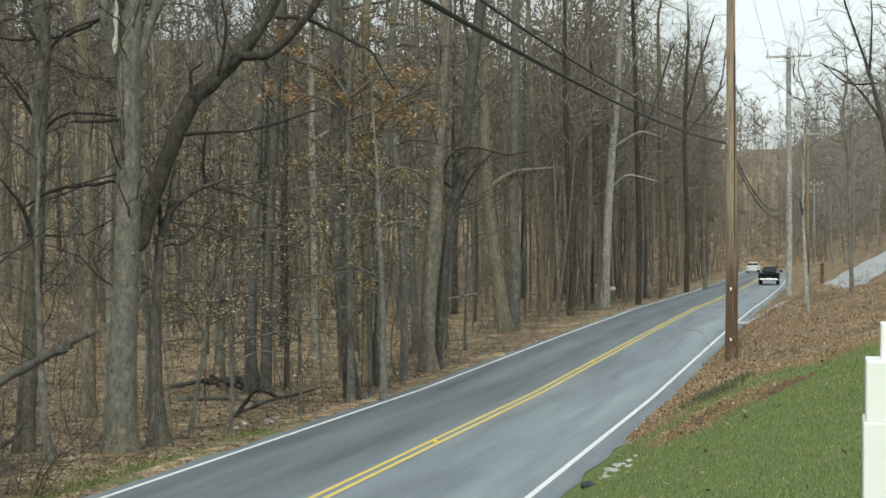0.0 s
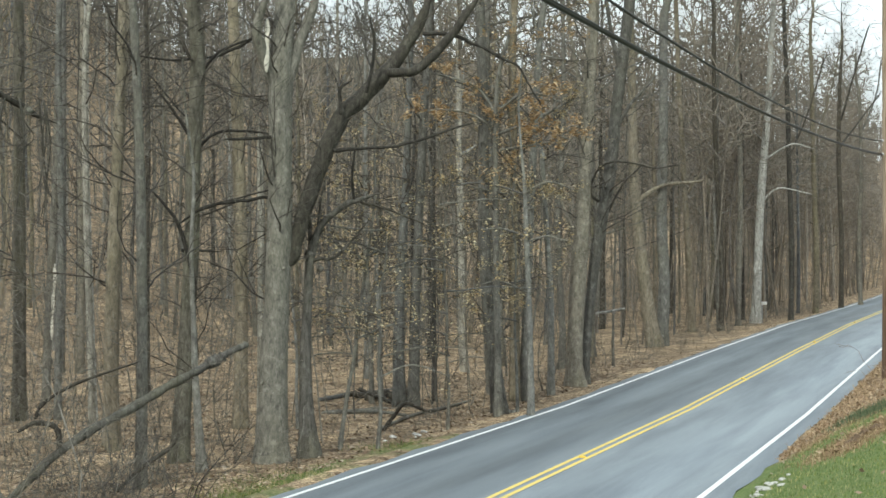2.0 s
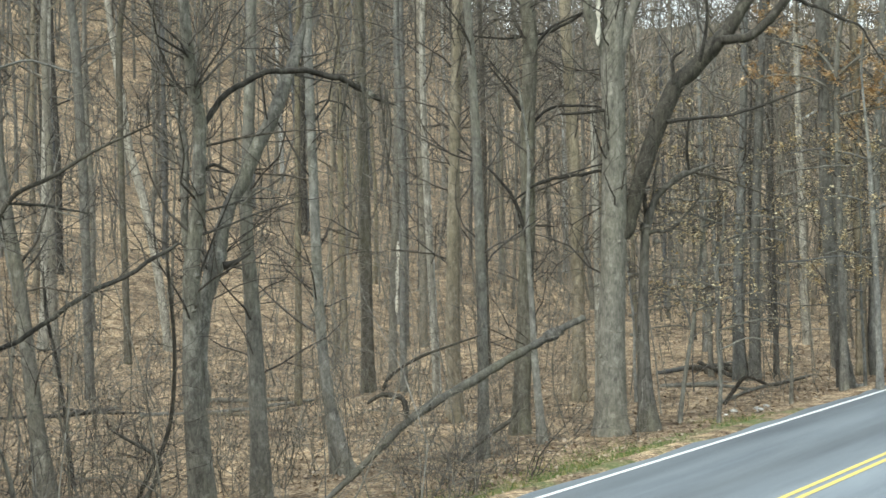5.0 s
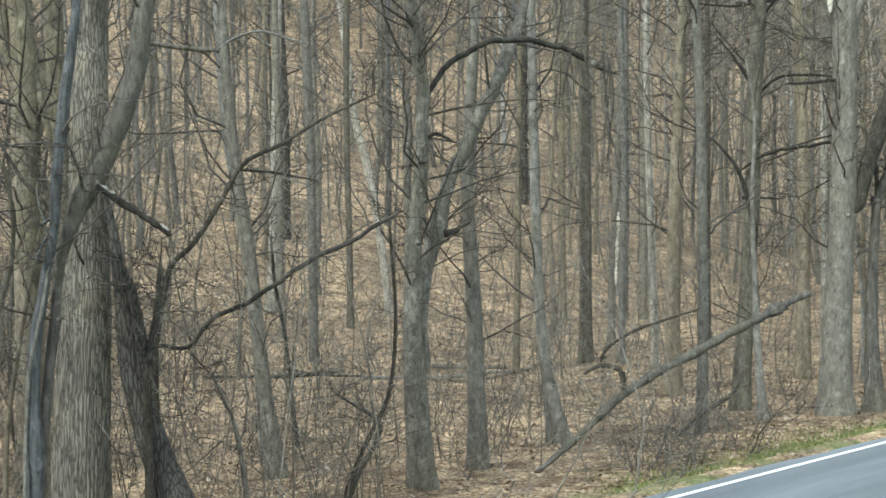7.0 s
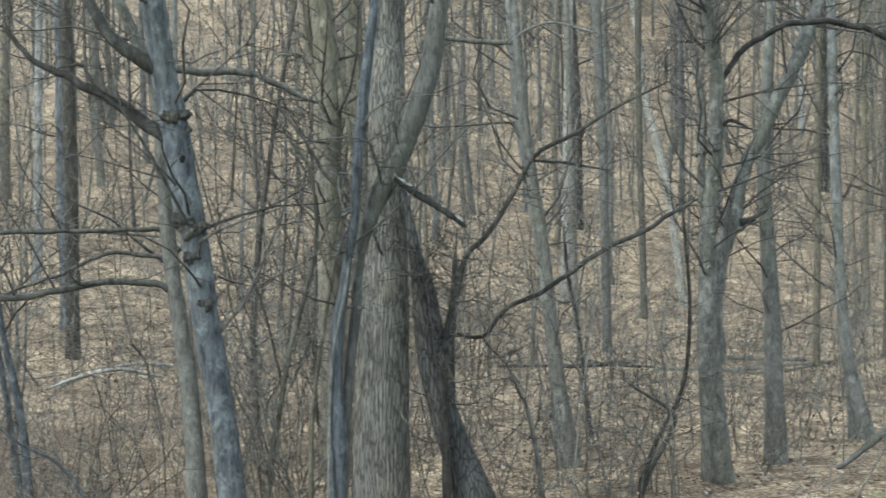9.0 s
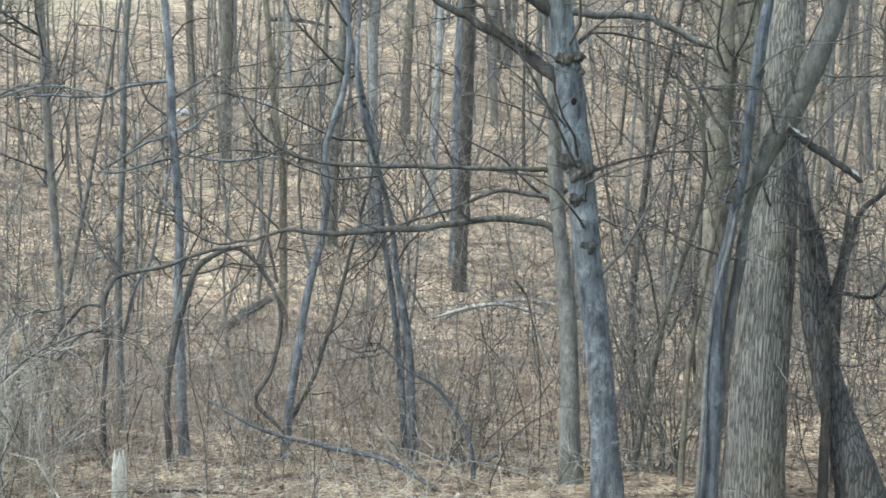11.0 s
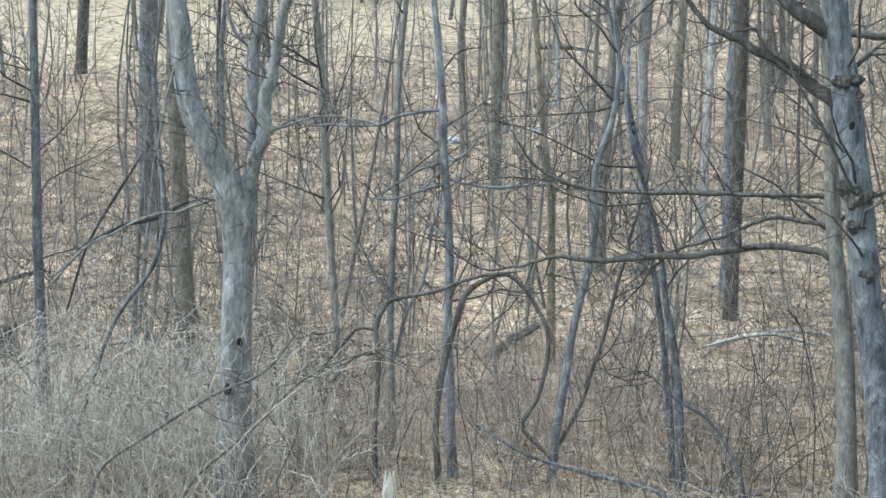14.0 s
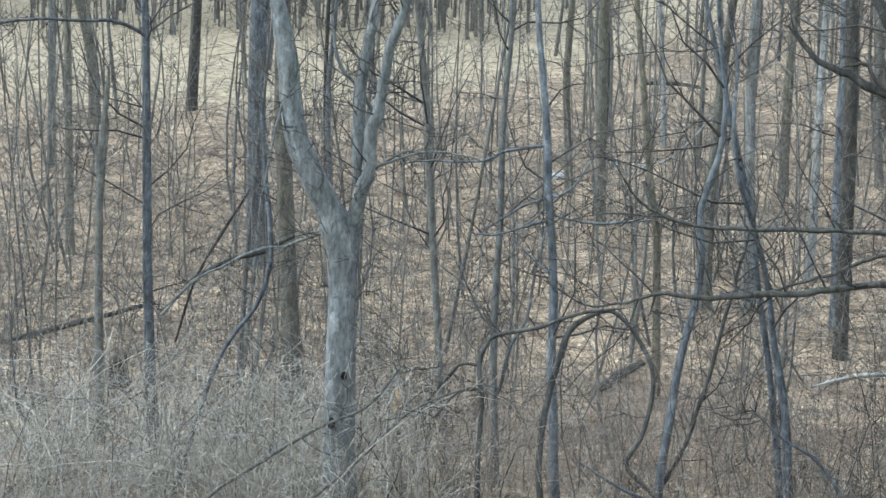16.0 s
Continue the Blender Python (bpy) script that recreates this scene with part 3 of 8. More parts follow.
def leaves_at(name, c, rng, mat, size, droop):
    n = len(c)
    a = rng.uniform(0, 6.28, n)
    ln = size * rng.uniform(0.6, 1.3, n)
    along = np.stack([np.cos(a), np.sin(a), -droop * rng.uniform(-0.3, 1.6, n)], -1) * ln[:, None]
    across = np.stack([-np.sin(a), np.cos(a), rng.normal(0, 0.5, n)], -1) * ln[:, None] * 0.3
    v = np.stack([c - along * 0.5, c + across, c + along * 0.5, c - across], 1)
    b = Build()
    b.add(v, np.arange(n * 4).reshape(-1, 4))
    return b.mesh(name, mat, False)


def lump(radius, rng, squash=(1, 1, 1), rough=0.25):
    bm = bmesh.new()
    bmesh.ops.create_icosphere(bm, subdivisions=3, radius=1.0)
    off = rng.uniform(0, 50, 3)
    for v in bm.verts:
        k = 1 + rough * (noise.noise(Vector(off) + v.co * 2.0) * 0.7 + noise.noise(Vector(off) + v.co * 5.0) * 0.35)
        v.co = Vector((v.co.x * squash[0], v.co.y * squash[1], v.co.z * squash[2])) * radius * k
    for f in bm.faces:
        f.smooth = True
    return bm


HOLE = plain("dark_knot_hole", (0.012, 0.010, 0.009), 0.95)
SCAR = plain("bare_pale_wood", (0.62, 0.58, 0.5), 0.8, vary=0.3, scale=14)


def hero(bark, base, heading, label, stem, limbs, top, twigs, marks=(), leaves=0, name="tree", pale=(), limb_bark=None, orange=False, dusk=(), brown=()):
    """A tree with its own shape: stem and limbs as (across, height, radius), across at right angles to the heading.
    marks: (kind, across, height, radius) of knots, holes and scars on the bark."""
    rng = np.random.default_rng(next(seeds))
    z = float(ground_z(*base))
    tone = {GREY: "grey-brown", WEATHERED: "weathered grey", OAK: "smooth grey", KNOBBLY: "knobbly grey", DARK: "dark", BROWN: "mossy brown", PALE: "pale grey", SYCAMORE: "pale", SLATE: "blue-grey", BLUEVINE: "blue-grey", FURROW: "furrowed grey", VINE: "grey-brown", ROPE: "dark ropy", ASHEN: "dark grey", STRAWBARK: "light brown", BLUESAP: "blue-grey", TAN: "tan-brown"}[bark]
    size = "slender young" if stem[0][2] < 0.16 else "tall"
    t = thing(name, (*base, z), label or f"{size} bare tree with {tone} bark on leaf litter", "tree", "woodland trees", heading)
    kept = [] if leaves else None
    if top and not leaves and math.hypot(*base) < 24:
        twigs = int(twigs * 0.6)
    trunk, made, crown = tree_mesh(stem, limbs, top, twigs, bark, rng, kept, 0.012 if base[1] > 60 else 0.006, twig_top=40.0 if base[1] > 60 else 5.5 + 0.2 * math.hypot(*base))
    part("trunk", trunk, t)
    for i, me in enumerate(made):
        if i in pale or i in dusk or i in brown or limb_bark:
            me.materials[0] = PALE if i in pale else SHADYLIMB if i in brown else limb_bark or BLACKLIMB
        part("limb", me, t)
    if crown:
        part("crown", crown, t)
    if leaves:
        part("foliage", leaf_mesh("foliage", kept, leaves * 4, rng, ORANGE_LEAF if orange else BEECH_LEAF, 0.075 if orange else 0.06, 0.25), t, "clinging dry tan leaves")
    co = np.array([v.co for me in [trunk, *made] for v in me.vertices])
    for kind, u, h, r in marks:
        close = co[np.abs(co[:, 2] - h) < 0.45]
        close = close[np.argsort(np.abs(close[:, 0] - u))[:6]]
        front = close[:, 1].min()
        r *= {"burl": 0.88 if bark is SLATE else 0.75, "hole": 0.75, "scar": 1.0, "rim": 0.8}[kind]
        shape = {"burl": (1.0, 0.55, 0.85), "hole": (0.75, 0.3, 1.1), "scar": (0.45, 0.3, 2.6), "rim": (0.8, 0.3, 1.3)}[kind]
        mat = {"burl": DARK if bark is SLATE else bark, "hole": HOLE, "scar": SCAR, "rim": bark}[kind]
        ob = bm_part({"burl": "burl", "hole": "knot_hole", "scar": "scar", "rim": "burl"}[kind], lump(r, rng, shape, 0.9 if kind == "burl" else 0.3), mat, t)
        ob.location = (u, front + (0.25 * r if kind != "hole" else -0.25 * r), h)
    return t


def bough(label, points, bark, shoots_count=6, name="fallen_branch", category="branch", reach=0.7):
    """A loose or fallen limb along points (x, y, z, radius)."""
    rng = np.random.default_rng(next(seeds))
    c = spline(points, len(points) * 6)
    c[:, 3] *= rng.uniform(0.8, 1.2, len(c))
    c[:, :3] += np.cumsum(rng.normal(0, 0.12, (len(c), 3)), 0) * c[:, 3].mean() * np.sin(np.linspace(0, math.pi, len(c)))[:, None] * 0.5
    tip = c[-1, :3] - c[-2, :3]
    c = np.vstack([[*(c[0, :3] * 1.06 - c[1, :3] * 0.06), 0.003], c, [*(c[-1, :3] + tip * 0.5), c[-1, 3] * 0.55], [*(c[-1, :3] + tip * 0.8), 0.003]])
    t = thing(name, tuple(points[0][:3]), label, category)
    c[:, :3] -= np.array(points[0][:3])
    b = Build()
    tube(b, c[:, :3], np.maximum(c[:, 3], 0.003), 8, 0.12, rng)
    part("stem", b.mesh("stem", bark), t)
    if shoots_count:
        b = Build()
        shoots(b, c[:, :3], c[:, 3], rng, shoots_count, reach, 1, 0.15, 0.005, fine=3)
        tagged(part("crown", b.mesh("crown", TWIG), t), kind="stuff")
    return t


hero(OAK, (-14.15, 26.34), 28.2, 'large grey oak trunk with a pale scar beside the road',
     ((-0.00, -0.01, 0.382), (0.00, 0.31, 0.357), (0.02, 1.14, 0.350), (0.06, 2.33, 0.306), (0.11, 3.51, 0.293), (0.16, 4.69, 0.306), (0.18, 5.88, 0.274), (0.19, 7.06, 0.268), (0.19, 7.89, 0.268), (0.22, 8.72, 0.242), (0.28, 9.43, 0.229),),
     (((0.15, 7.78, 0.130), (-0.08, 8.25, 0.142), (-0.23, 8.65, 0.130), (-0.35, 8.94, 0.095), (-0.25, 9.26, 0.083), (-0.10, 9.67, 0.071),),
      ((0.34, 7.83, 0.118), (0.51, 8.48, 0.118), (0.67, 8.96, 0.113), (0.83, 9.43, 0.107),),
      ((0.40, 4.25, 0.140), (0.48, 4.60, 0.150), (0.66, 5.15, 0.160), (0.91, 5.87, 0.170), (1.23, 6.68, 0.178), (1.45, 7.20, 0.184), (1.87, 7.64, 0.178), (2.41, 8.16, 0.166), (2.86, 8.76, 0.136), (3.10, 9.18, 0.125), (3.27, 9.53, 0.113),),
      ((2.43, 8.14, 0.095), (2.98, 8.20, 0.095), (3.36, 8.51, 0.095), (3.78, 8.96, 0.089), (4.08, 9.41, 0.083),),
      ((3.18, 9.00, 0.047), (3.78, 8.98, 0.042), (4.31, 8.75, 0.036), (4.84, 8.48, 0.030), (5.14, 8.31, 0.024), (5.61, 7.62, 0.018),),
      ((1.28, 6.52, 0.047), (1.68, 6.54, 0.036), (2.39, 6.56, 0.030), (3.10, 6.73, 0.030), (4.06, 7.02, 0.018),),
      ((1.45, 7.27, 0.041), (1.43, 7.77, 0.036), (1.60, 7.95, 0.024),),
      ((1.99, 7.74, 0.041), (2.17, 8.71, 0.030), (2.08, 9.30, 0.024),),
      ((-0.17, 5.53, 0.036), (-0.70, 5.44, 0.036), (-1.41, 5.30, 0.030), (-1.77, 5.04, 0.024),),
      ((0.44, 6.82, 0.036), (-0.22, 6.74, 0.036), (-0.81, 6.69, 0.030),),
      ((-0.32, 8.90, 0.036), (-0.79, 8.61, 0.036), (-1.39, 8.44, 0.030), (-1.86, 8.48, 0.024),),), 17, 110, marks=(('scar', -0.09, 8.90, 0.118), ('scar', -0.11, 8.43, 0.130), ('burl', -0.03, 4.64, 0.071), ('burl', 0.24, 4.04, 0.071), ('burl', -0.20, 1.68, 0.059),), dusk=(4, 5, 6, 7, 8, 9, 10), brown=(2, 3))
hero(VINE, (-13.69, 27.14), 26.8, 'slim broken oak stem with a burl',
     ((0.02, 0.03, 0.259), (-0.02, 0.57, 0.194), (-0.06, 1.29, 0.162), (-0.07, 2.26, 0.136), (-0.03, 3.22, 0.110), (0.01, 4.06, 0.104), (0.05, 4.30, 0.110), (0.16, 4.69, 0.091), (0.31, 4.98, 0.078), (0.57, 5.20, 0.065), (0.82, 5.38, 0.071), (1.03, 5.45, 0.058),),
     (((1.01, 5.44, 0.036), (1.39, 5.34, 0.030), (1.93, 5.15, 0.024), (2.47, 4.94, 0.012),),
      ((0.97, 5.44, 0.036), (0.91, 5.98, 0.030), (0.98, 6.52, 0.024),),
      ((0.05, 4.36, 0.054), (0.02, 4.91, 0.048), (-0.03, 5.39, 0.036), (0.00, 5.87, 0.018),),
      ((0.16, 4.66, 0.030), (0.25, 5.27, 0.024), (0.34, 5.87, 0.018),),
      ((0.16, 4.18, 0.042), (0.44, 4.18, 0.036), (0.72, 4.36, 0.030), (1.21, 4.94, 0.018),),), 0, 40, marks=(('burl', 0.01, 4.28, 0.144), ('burl', 0.25, 3.99, 0.096),), limb_bark=DARK)
hero(PALE, (-18.00, 32.85), 28.7, 'broken pale dead snag behind an oak',
     ((0.00, -0.00, 0.082), (0.02, 2.00, 0.082), (0.03, 4.67, 0.096), (0.02, 6.15, 0.097), (0.00, 7.34, 0.067)),
     (), 0, 6)
hero(BROWN, (-15.87, 25.54), 31.9, 'tall brown forest tree with a hanging broken branch',
     ((0.00, -0.01, 0.228), (0.04, 0.65, 0.192), (0.13, 2.31, 0.179), (0.24, 4.33, 0.167), (0.28, 6.47, 0.167), (0.37, 8.25, 0.174), (0.26, 9.44, 0.157), (0.18, 10.87, 0.134)),
     (((0.26, 6.29, 0.033), (0.68, 6.76, 0.033), (1.45, 6.88, 0.026), (2.29, 6.80, 0.015)),
      ((0.23, 6.65, 0.037), (-0.09, 7.18, 0.030), (-0.44, 7.66, 0.019)),
      ((0.15, 5.16, 0.026), (0.60, 5.30, 0.026), (1.44, 5.53, 0.019), (2.28, 5.77, 0.015)),
      ((0.36, 7.89, 0.033), (0.75, 8.43, 0.030), (1.47, 8.79, 0.022)),
      ((0.33, 8.37, 0.030), (-0.08, 8.31, 0.026), (-0.91, 8.39, 0.019)),
      ((-1.17, 6.00, 0.019), (-0.46, 5.46, 0.030), (0.01, 4.83, 0.044), (0.26, 3.85, 0.044), (0.30, 3.35, 0.033)),
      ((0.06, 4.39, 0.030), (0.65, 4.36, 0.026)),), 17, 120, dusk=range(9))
hero(TAN, (-18.33, 32.43), 29.5, '',
     ((0.00, -0.00, 0.223), (0.02, 2.03, 0.192), (0.01, 4.98, 0.184), (-0.08, 7.93, 0.171), (-0.20, 10.88, 0.150)),
     (), 17, 60)
hero(STRAWBARK, (-12.87, 44.68), 16.1, 'leaning brown tree beside the road, one of a pair',
     ((-0.02, -0.05, 0.376), (-0.04, 0.65, 0.297), (-0.02, 1.57, 0.287), (0.08, 3.41, 0.297), (0.21, 5.25, 0.277), (0.30, 7.09, 0.238), (0.40, 8.93, 0.218), (0.49, 10.77, 0.198), (0.62, 12.62, 0.178),),
     (((0.17, 4.69, 0.064), (-0.34, 5.62, 0.046), (-0.62, 6.54, 0.037),),
      ((0.36, 8.19, 0.074), (0.12, 9.85, 0.065), (-0.15, 11.52, 0.055), (-0.22, 12.44, 0.046),),), 17, 110)
hero(ASHEN, (-12.80, 45.43), 15.7, 'grey leaning tree beside the road, one of a pair',
     ((-0.04, 0.03, 0.241), (0.02, 0.77, 0.181), (0.16, 2.45, 0.171), (0.38, 4.32, 0.201), (0.55, 5.25, 0.211), (0.72, 6.19, 0.221), (0.87, 7.12, 0.221), (1.06, 8.99, 0.201), (1.29, 10.86, 0.201), (1.51, 12.73, 0.191),),
     (((0.22, 6.19, 0.050), (0.33, 6.71, 0.044), (0.59, 7.16, 0.038), (0.96, 7.29, 0.034), (1.62, 7.23, 0.030), (2.32, 7.06, 0.024), (2.92, 7.11, 0.018),),
      ((0.98, 8.24, 0.065), (1.53, 9.17, 0.056), (2.18, 9.92, 0.047),),
      ((0.59, 5.25, 0.040), (1.24, 6.56, 0.036), (1.80, 7.12, 0.026),),
      ((1.19, 10.11, 0.075), (0.88, 11.61, 0.065), (0.69, 12.74, 0.056),),), 17, 90, brown=(0, 2))
hero(ASHEN, (-12.72, 36.74), 19.1, '',
     ((0.00, -0.00, 0.232), (-0.11, 0.94, 0.201), (-0.28, 2.31, 0.185), (-0.44, 4.75, 0.169), (-0.46, 7.80, 0.155), (-0.54, 10.86, 0.141)),
     (), 17, 70)
hero(GREY, (-15.98, 37.42), 23.1, '',
     ((0.00, -0.00, 0.203), (-0.03, 2.25, 0.161), (0.07, 4.50, 0.145), (0.17, 6.42, 0.121), (0.27, 9.31, 0.098), (0.32, 11.24, 0.082)),
     (((0.08, 5.14, 0.048), (-0.40, 5.63, 0.040), (-1.36, 5.80, 0.024)),), 17, 60)
hero(ASHEN, (-15.59, 37.48), 22.6, '',
     ((0.00, -0.00, 0.194), (0.05, 2.24, 0.153), (0.10, 4.00, 0.137), (0.22, 6.72, 0.129), (0.37, 9.60, 0.114), (0.45, 11.20, 0.098)),
     (), 17, 60)
hero(TAN, (-14.46, 62.90), 12.9, '',
     ((0.00, -0.00, 0.384), (-0.23, 1.28, 0.333), (-0.59, 4.01, 0.281), (-0.90, 7.24, 0.243), (-0.98, 10.97, 0.206), (-1.07, 14.70, 0.182)),
     (((-0.78, 6.49, 0.115), (0.30, 7.21, 0.090), (1.96, 7.42, 0.064)),), 17, 80)
hero(GREY, (-14.36, 63.80), 12.7, '',
     ((0.00, -0.00, 0.337), (0.12, 2.75, 0.285), (0.01, 6.00, 0.259), (0.09, 9.75, 0.221), (0.13, 14.76, 0.197)),
     (), 17, 70)
hero(TAN, (-13.37, 39.98), 18.5, '',
     ((0.00, -0.00, 0.201), (-0.03, 2.14, 0.167), (-0.07, 4.78, 0.150), (-0.07, 8.08, 0.134), (-0.06, 11.38, 0.119)),
     (), 17, 60)
hero(GREY, (-13.11, 40.06), 18.1, '',
     ((0.00, -0.00, 0.185), (0.05, 2.14, 0.150), (0.18, 5.92, 0.134), (0.33, 8.38, 0.117), (0.52, 11.34, 0.102)),
     (), 17, 60)
hero(SYCAMORE, (-13.71, 86.29), 9.0, 'pale-barked sycamore beside the road bend',
     ((0.00, -0.00, 0.346), (0.07, 1.55, 0.277), (0.20, 4.99, 0.260), (0.43, 9.11, 0.243), (0.73, 12.54, 0.209), (0.93, 16.66, 0.175), (1.16, 20.09, 0.141)),
     (((0.67, 9.80, 0.062), (2.03, 10.64, 0.052), (3.22, 10.46, 0.031)),
      ((0.50, 7.39, 0.062), (1.35, 8.07, 0.052), (3.05, 7.72, 0.031)),
      ((0.80, 12.89, 0.062), (1.68, 14.59, 0.052), (2.70, 16.64, 0.042)),
      ((0.60, 10.83, 0.052), (-0.36, 11.87, 0.042), (-1.05, 13.59, 0.031)),), 17, 130)
hero(BROWN, (-24.72, 31.73), 37.9, '',
     ((0.00, -0.00, 0.216), (-0.00, 1.28, 0.192), (-0.00, 5.05, 0.175), (-0.02, 8.18, 0.160), (-0.05, 11.32, 0.146)),
     (), 17, 60)
hero(GREY, (-16.62, 20.40), 39.2, '',
     ((0.00, -0.00, 0.148), (-0.12, 1.10, 0.126), (-0.23, 1.82, 0.105), (-0.32, 3.55, 0.094), (-0.36, 5.80, 0.089), (-0.40, 7.83, 0.079), (-0.42, 8.85, 0.074)),
     (), 17, 50)
hero(TAN, (-18.95, 27.55), 34.5, '',
     ((0.00, -0.01, 0.180), (0.04, 1.68, 0.159), (0.08, 3.52, 0.152), (0.14, 6.15, 0.133), (0.28, 8.78, 0.107), (0.36, 10.10, 0.094)),
     (), 17, 60)
hero(GREY, (-15.02, 22.83), 33.3, '',
     ((0.00, -0.00, 0.131), (0.02, 2.15, 0.114), (0.01, 4.20, 0.103), (-0.03, 6.35, 0.092), (-0.12, 8.40, 0.082)),
     (), 17, 50)
hero(GREY, (-26.58, 35.38), 36.9, '',
     ((0.00, -0.00, 0.141), (0.05, 2.25, 0.132), (0.18, 5.02, 0.123), (0.27, 7.61, 0.106), (0.34, 11.95, 0.098)),
     (), 17, 40, marks=(('scar', 0.22, 3.72, 0.158), ('scar', 0.18, 3.02, 0.158), ('scar', 0.14, 2.25, 0.158),))
hero(PALE, (-22.70, 32.24), 35.1, 'thin pale-barked young tree in the wood',
     ((0.00, -0.00, 0.118), (-0.02, 1.27, 0.102), (-0.09, 3.43, 0.094), (-0.15, 5.29, 0.086), (-0.21, 8.08, 0.078), (-0.21, 11.18, 0.071)),
     (), 17, 40)
hero(GREY, (-14.66, 24.44), 31.0, '',
     ((0.00, -0.00, 0.125), (-0.05, 0.59, 0.097), (-0.13, 1.71, 0.079), (-0.17, 2.84, 0.062), (-0.22, 4.42, 0.045)),
     (), 8, 30)
hero(TAN, (-31.95, 44.52), 35.7, '',
     ((0.00, -0.00, 0.174), (0.06, 4.08, 0.152), (0.03, 8.38, 0.142), (0.12, 13.76, 0.132)),
     (), 17, 40)
hero(GREY, (-32.74, 44.44), 36.4, '',
     ((0.00, -0.01, 0.143), (0.08, 4.10, 0.131), (0.07, 8.42, 0.121), (0.07, 13.83, 0.111)),
     (), 17, 40)
hero(BROWN, (-33.17, 41.26), 38.8, '',
     ((0.00, -0.00, 0.137), (-0.05, 4.11, 0.126), (-0.05, 8.23, 0.116), (-0.09, 13.37, 0.106)),
     (), 17, 40)
hero(KNOBBLY, (-15.09, 15.31), 44.6, 'forked grey tree with an arching broken limb',
     ((0.05, -0.16, 0.230), (-0.00, 0.46, 0.220), (-0.05, 1.31, 0.202), (-0.10, 2.17, 0.165), (-0.09, 3.02, 0.151), (-0.09, 3.70, 0.137), (-0.03, 4.30, 0.110), (0.04, 4.81, 0.110), (0.04, 5.23, 0.105), (0.08, 5.91, 0.096), (-0.01, 6.42, 0.100), (-0.05, 6.84, 0.091), (-0.10, 7.34, 0.086),),
     (((0.12, 1.83, 0.077), (0.10, 2.51, 0.077), (0.12, 3.02, 0.102), (0.20, 3.45, 0.128), (0.30, 3.88, 0.149), (0.40, 4.30, 0.119), (0.56, 4.72, 0.110), (0.75, 5.15, 0.110), (0.93, 5.57, 0.110), (1.13, 5.99, 0.106), (1.32, 6.41, 0.106), (1.51, 6.91, 0.093), (1.66, 7.33, 0.084),),
      ((0.10, 5.87, 0.044), (0.22, 6.09, 0.044), (0.42, 6.33, 0.047), (0.66, 6.53, 0.047), (0.93, 6.67, 0.047), (1.33, 6.72, 0.047), (1.75, 6.72, 0.047), (2.17, 6.64, 0.047), (2.46, 6.52, 0.044), (2.67, 6.43, 0.054),),
      ((-0.09, 3.70, 0.060), (-0.18, 4.47, 0.055), (-0.19, 5.15, 0.059), (-0.20, 5.66, 0.051), (-0.27, 6.08, 0.038), (-0.33, 6.59, 0.025),),
      ((0.11, 5.23, 0.030), (0.26, 5.32, 0.030), (0.45, 5.23, 0.021),),
      ((0.37, 3.83, 0.059), (0.52, 3.86, 0.051), (0.60, 3.91, 0.034),),
      ((0.67, 4.72, 0.021), (0.92, 4.96, 0.017), (1.34, 4.81, 0.008),),
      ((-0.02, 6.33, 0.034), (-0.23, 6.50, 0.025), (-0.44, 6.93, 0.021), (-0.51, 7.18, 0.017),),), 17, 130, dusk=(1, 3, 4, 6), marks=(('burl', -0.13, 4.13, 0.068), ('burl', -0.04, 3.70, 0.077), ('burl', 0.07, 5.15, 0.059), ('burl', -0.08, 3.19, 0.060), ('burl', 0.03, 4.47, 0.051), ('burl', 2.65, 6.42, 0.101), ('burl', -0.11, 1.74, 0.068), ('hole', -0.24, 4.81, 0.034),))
hero(GREY, (-17.28, 14.41), 50.2, 'slender leaning grey forest tree',
     ((0.00, -0.53, 0.182), (-0.13, 0.59, 0.144), (-0.27, 1.49, 0.130), (-0.47, 3.53, 0.111), (-0.71, 5.29, 0.098), (-0.85, 6.96, 0.094), (-0.90, 7.83, 0.086)),
     (((-0.82, 6.70, 0.045), (-1.39, 6.74, 0.040), (-2.08, 6.80, 0.032)),
      ((-0.78, 6.44, 0.036), (-0.96, 6.70, 0.027), (-0.34, 7.01, 0.022), (0.36, 6.84, 0.018)),), 17, 80)
hero(GREY, (-15.49, 17.04), 42.3, '',
     ((0.00, -0.00, 0.176), (-0.02, 1.19, 0.152), (-0.05, 2.47, 0.137), (-0.11, 3.66, 0.128), (-0.14, 4.85, 0.109)),
     (), 17, 70)
hero(GREY, (-16.26, 20.29), 38.7, '',
     ((0.00, -0.16, 0.167), (-0.12, 0.35, 0.141), (-0.37, 1.49, 0.114), (-0.50, 2.93, 0.103), (-0.56, 4.99, 0.093), (-0.60, 7.04, 0.083), (-0.61, 8.06, 0.078)),
     (), 17, 50)
hero(TAN, (-18.45, 26.97), 34.4, '',
     ((0.00, -0.00, 0.183), (-0.06, 1.79, 0.169), (-0.03, 3.84, 0.155), (0.06, 6.39, 0.130), (0.15, 8.93, 0.111)),
     (), 17, 60)
hero(PALE, (-21.07, 29.88), 35.2, '',
     ((0.00, -0.00, 0.102), (-0.04, 1.79, 0.094), (-0.10, 3.80, 0.094), (-0.16, 5.95, 0.087), (-0.19, 9.51, 0.073)),
     (), 17, 40)
hero(GREY, (-23.56, 31.86), 36.5, '',
     ((0.00, -0.00, 0.118), (0.01, 2.19, 0.110), (0.08, 4.83, 0.102), (0.03, 7.63, 0.095), (-0.02, 9.95, 0.087)),
     (), 17, 40)
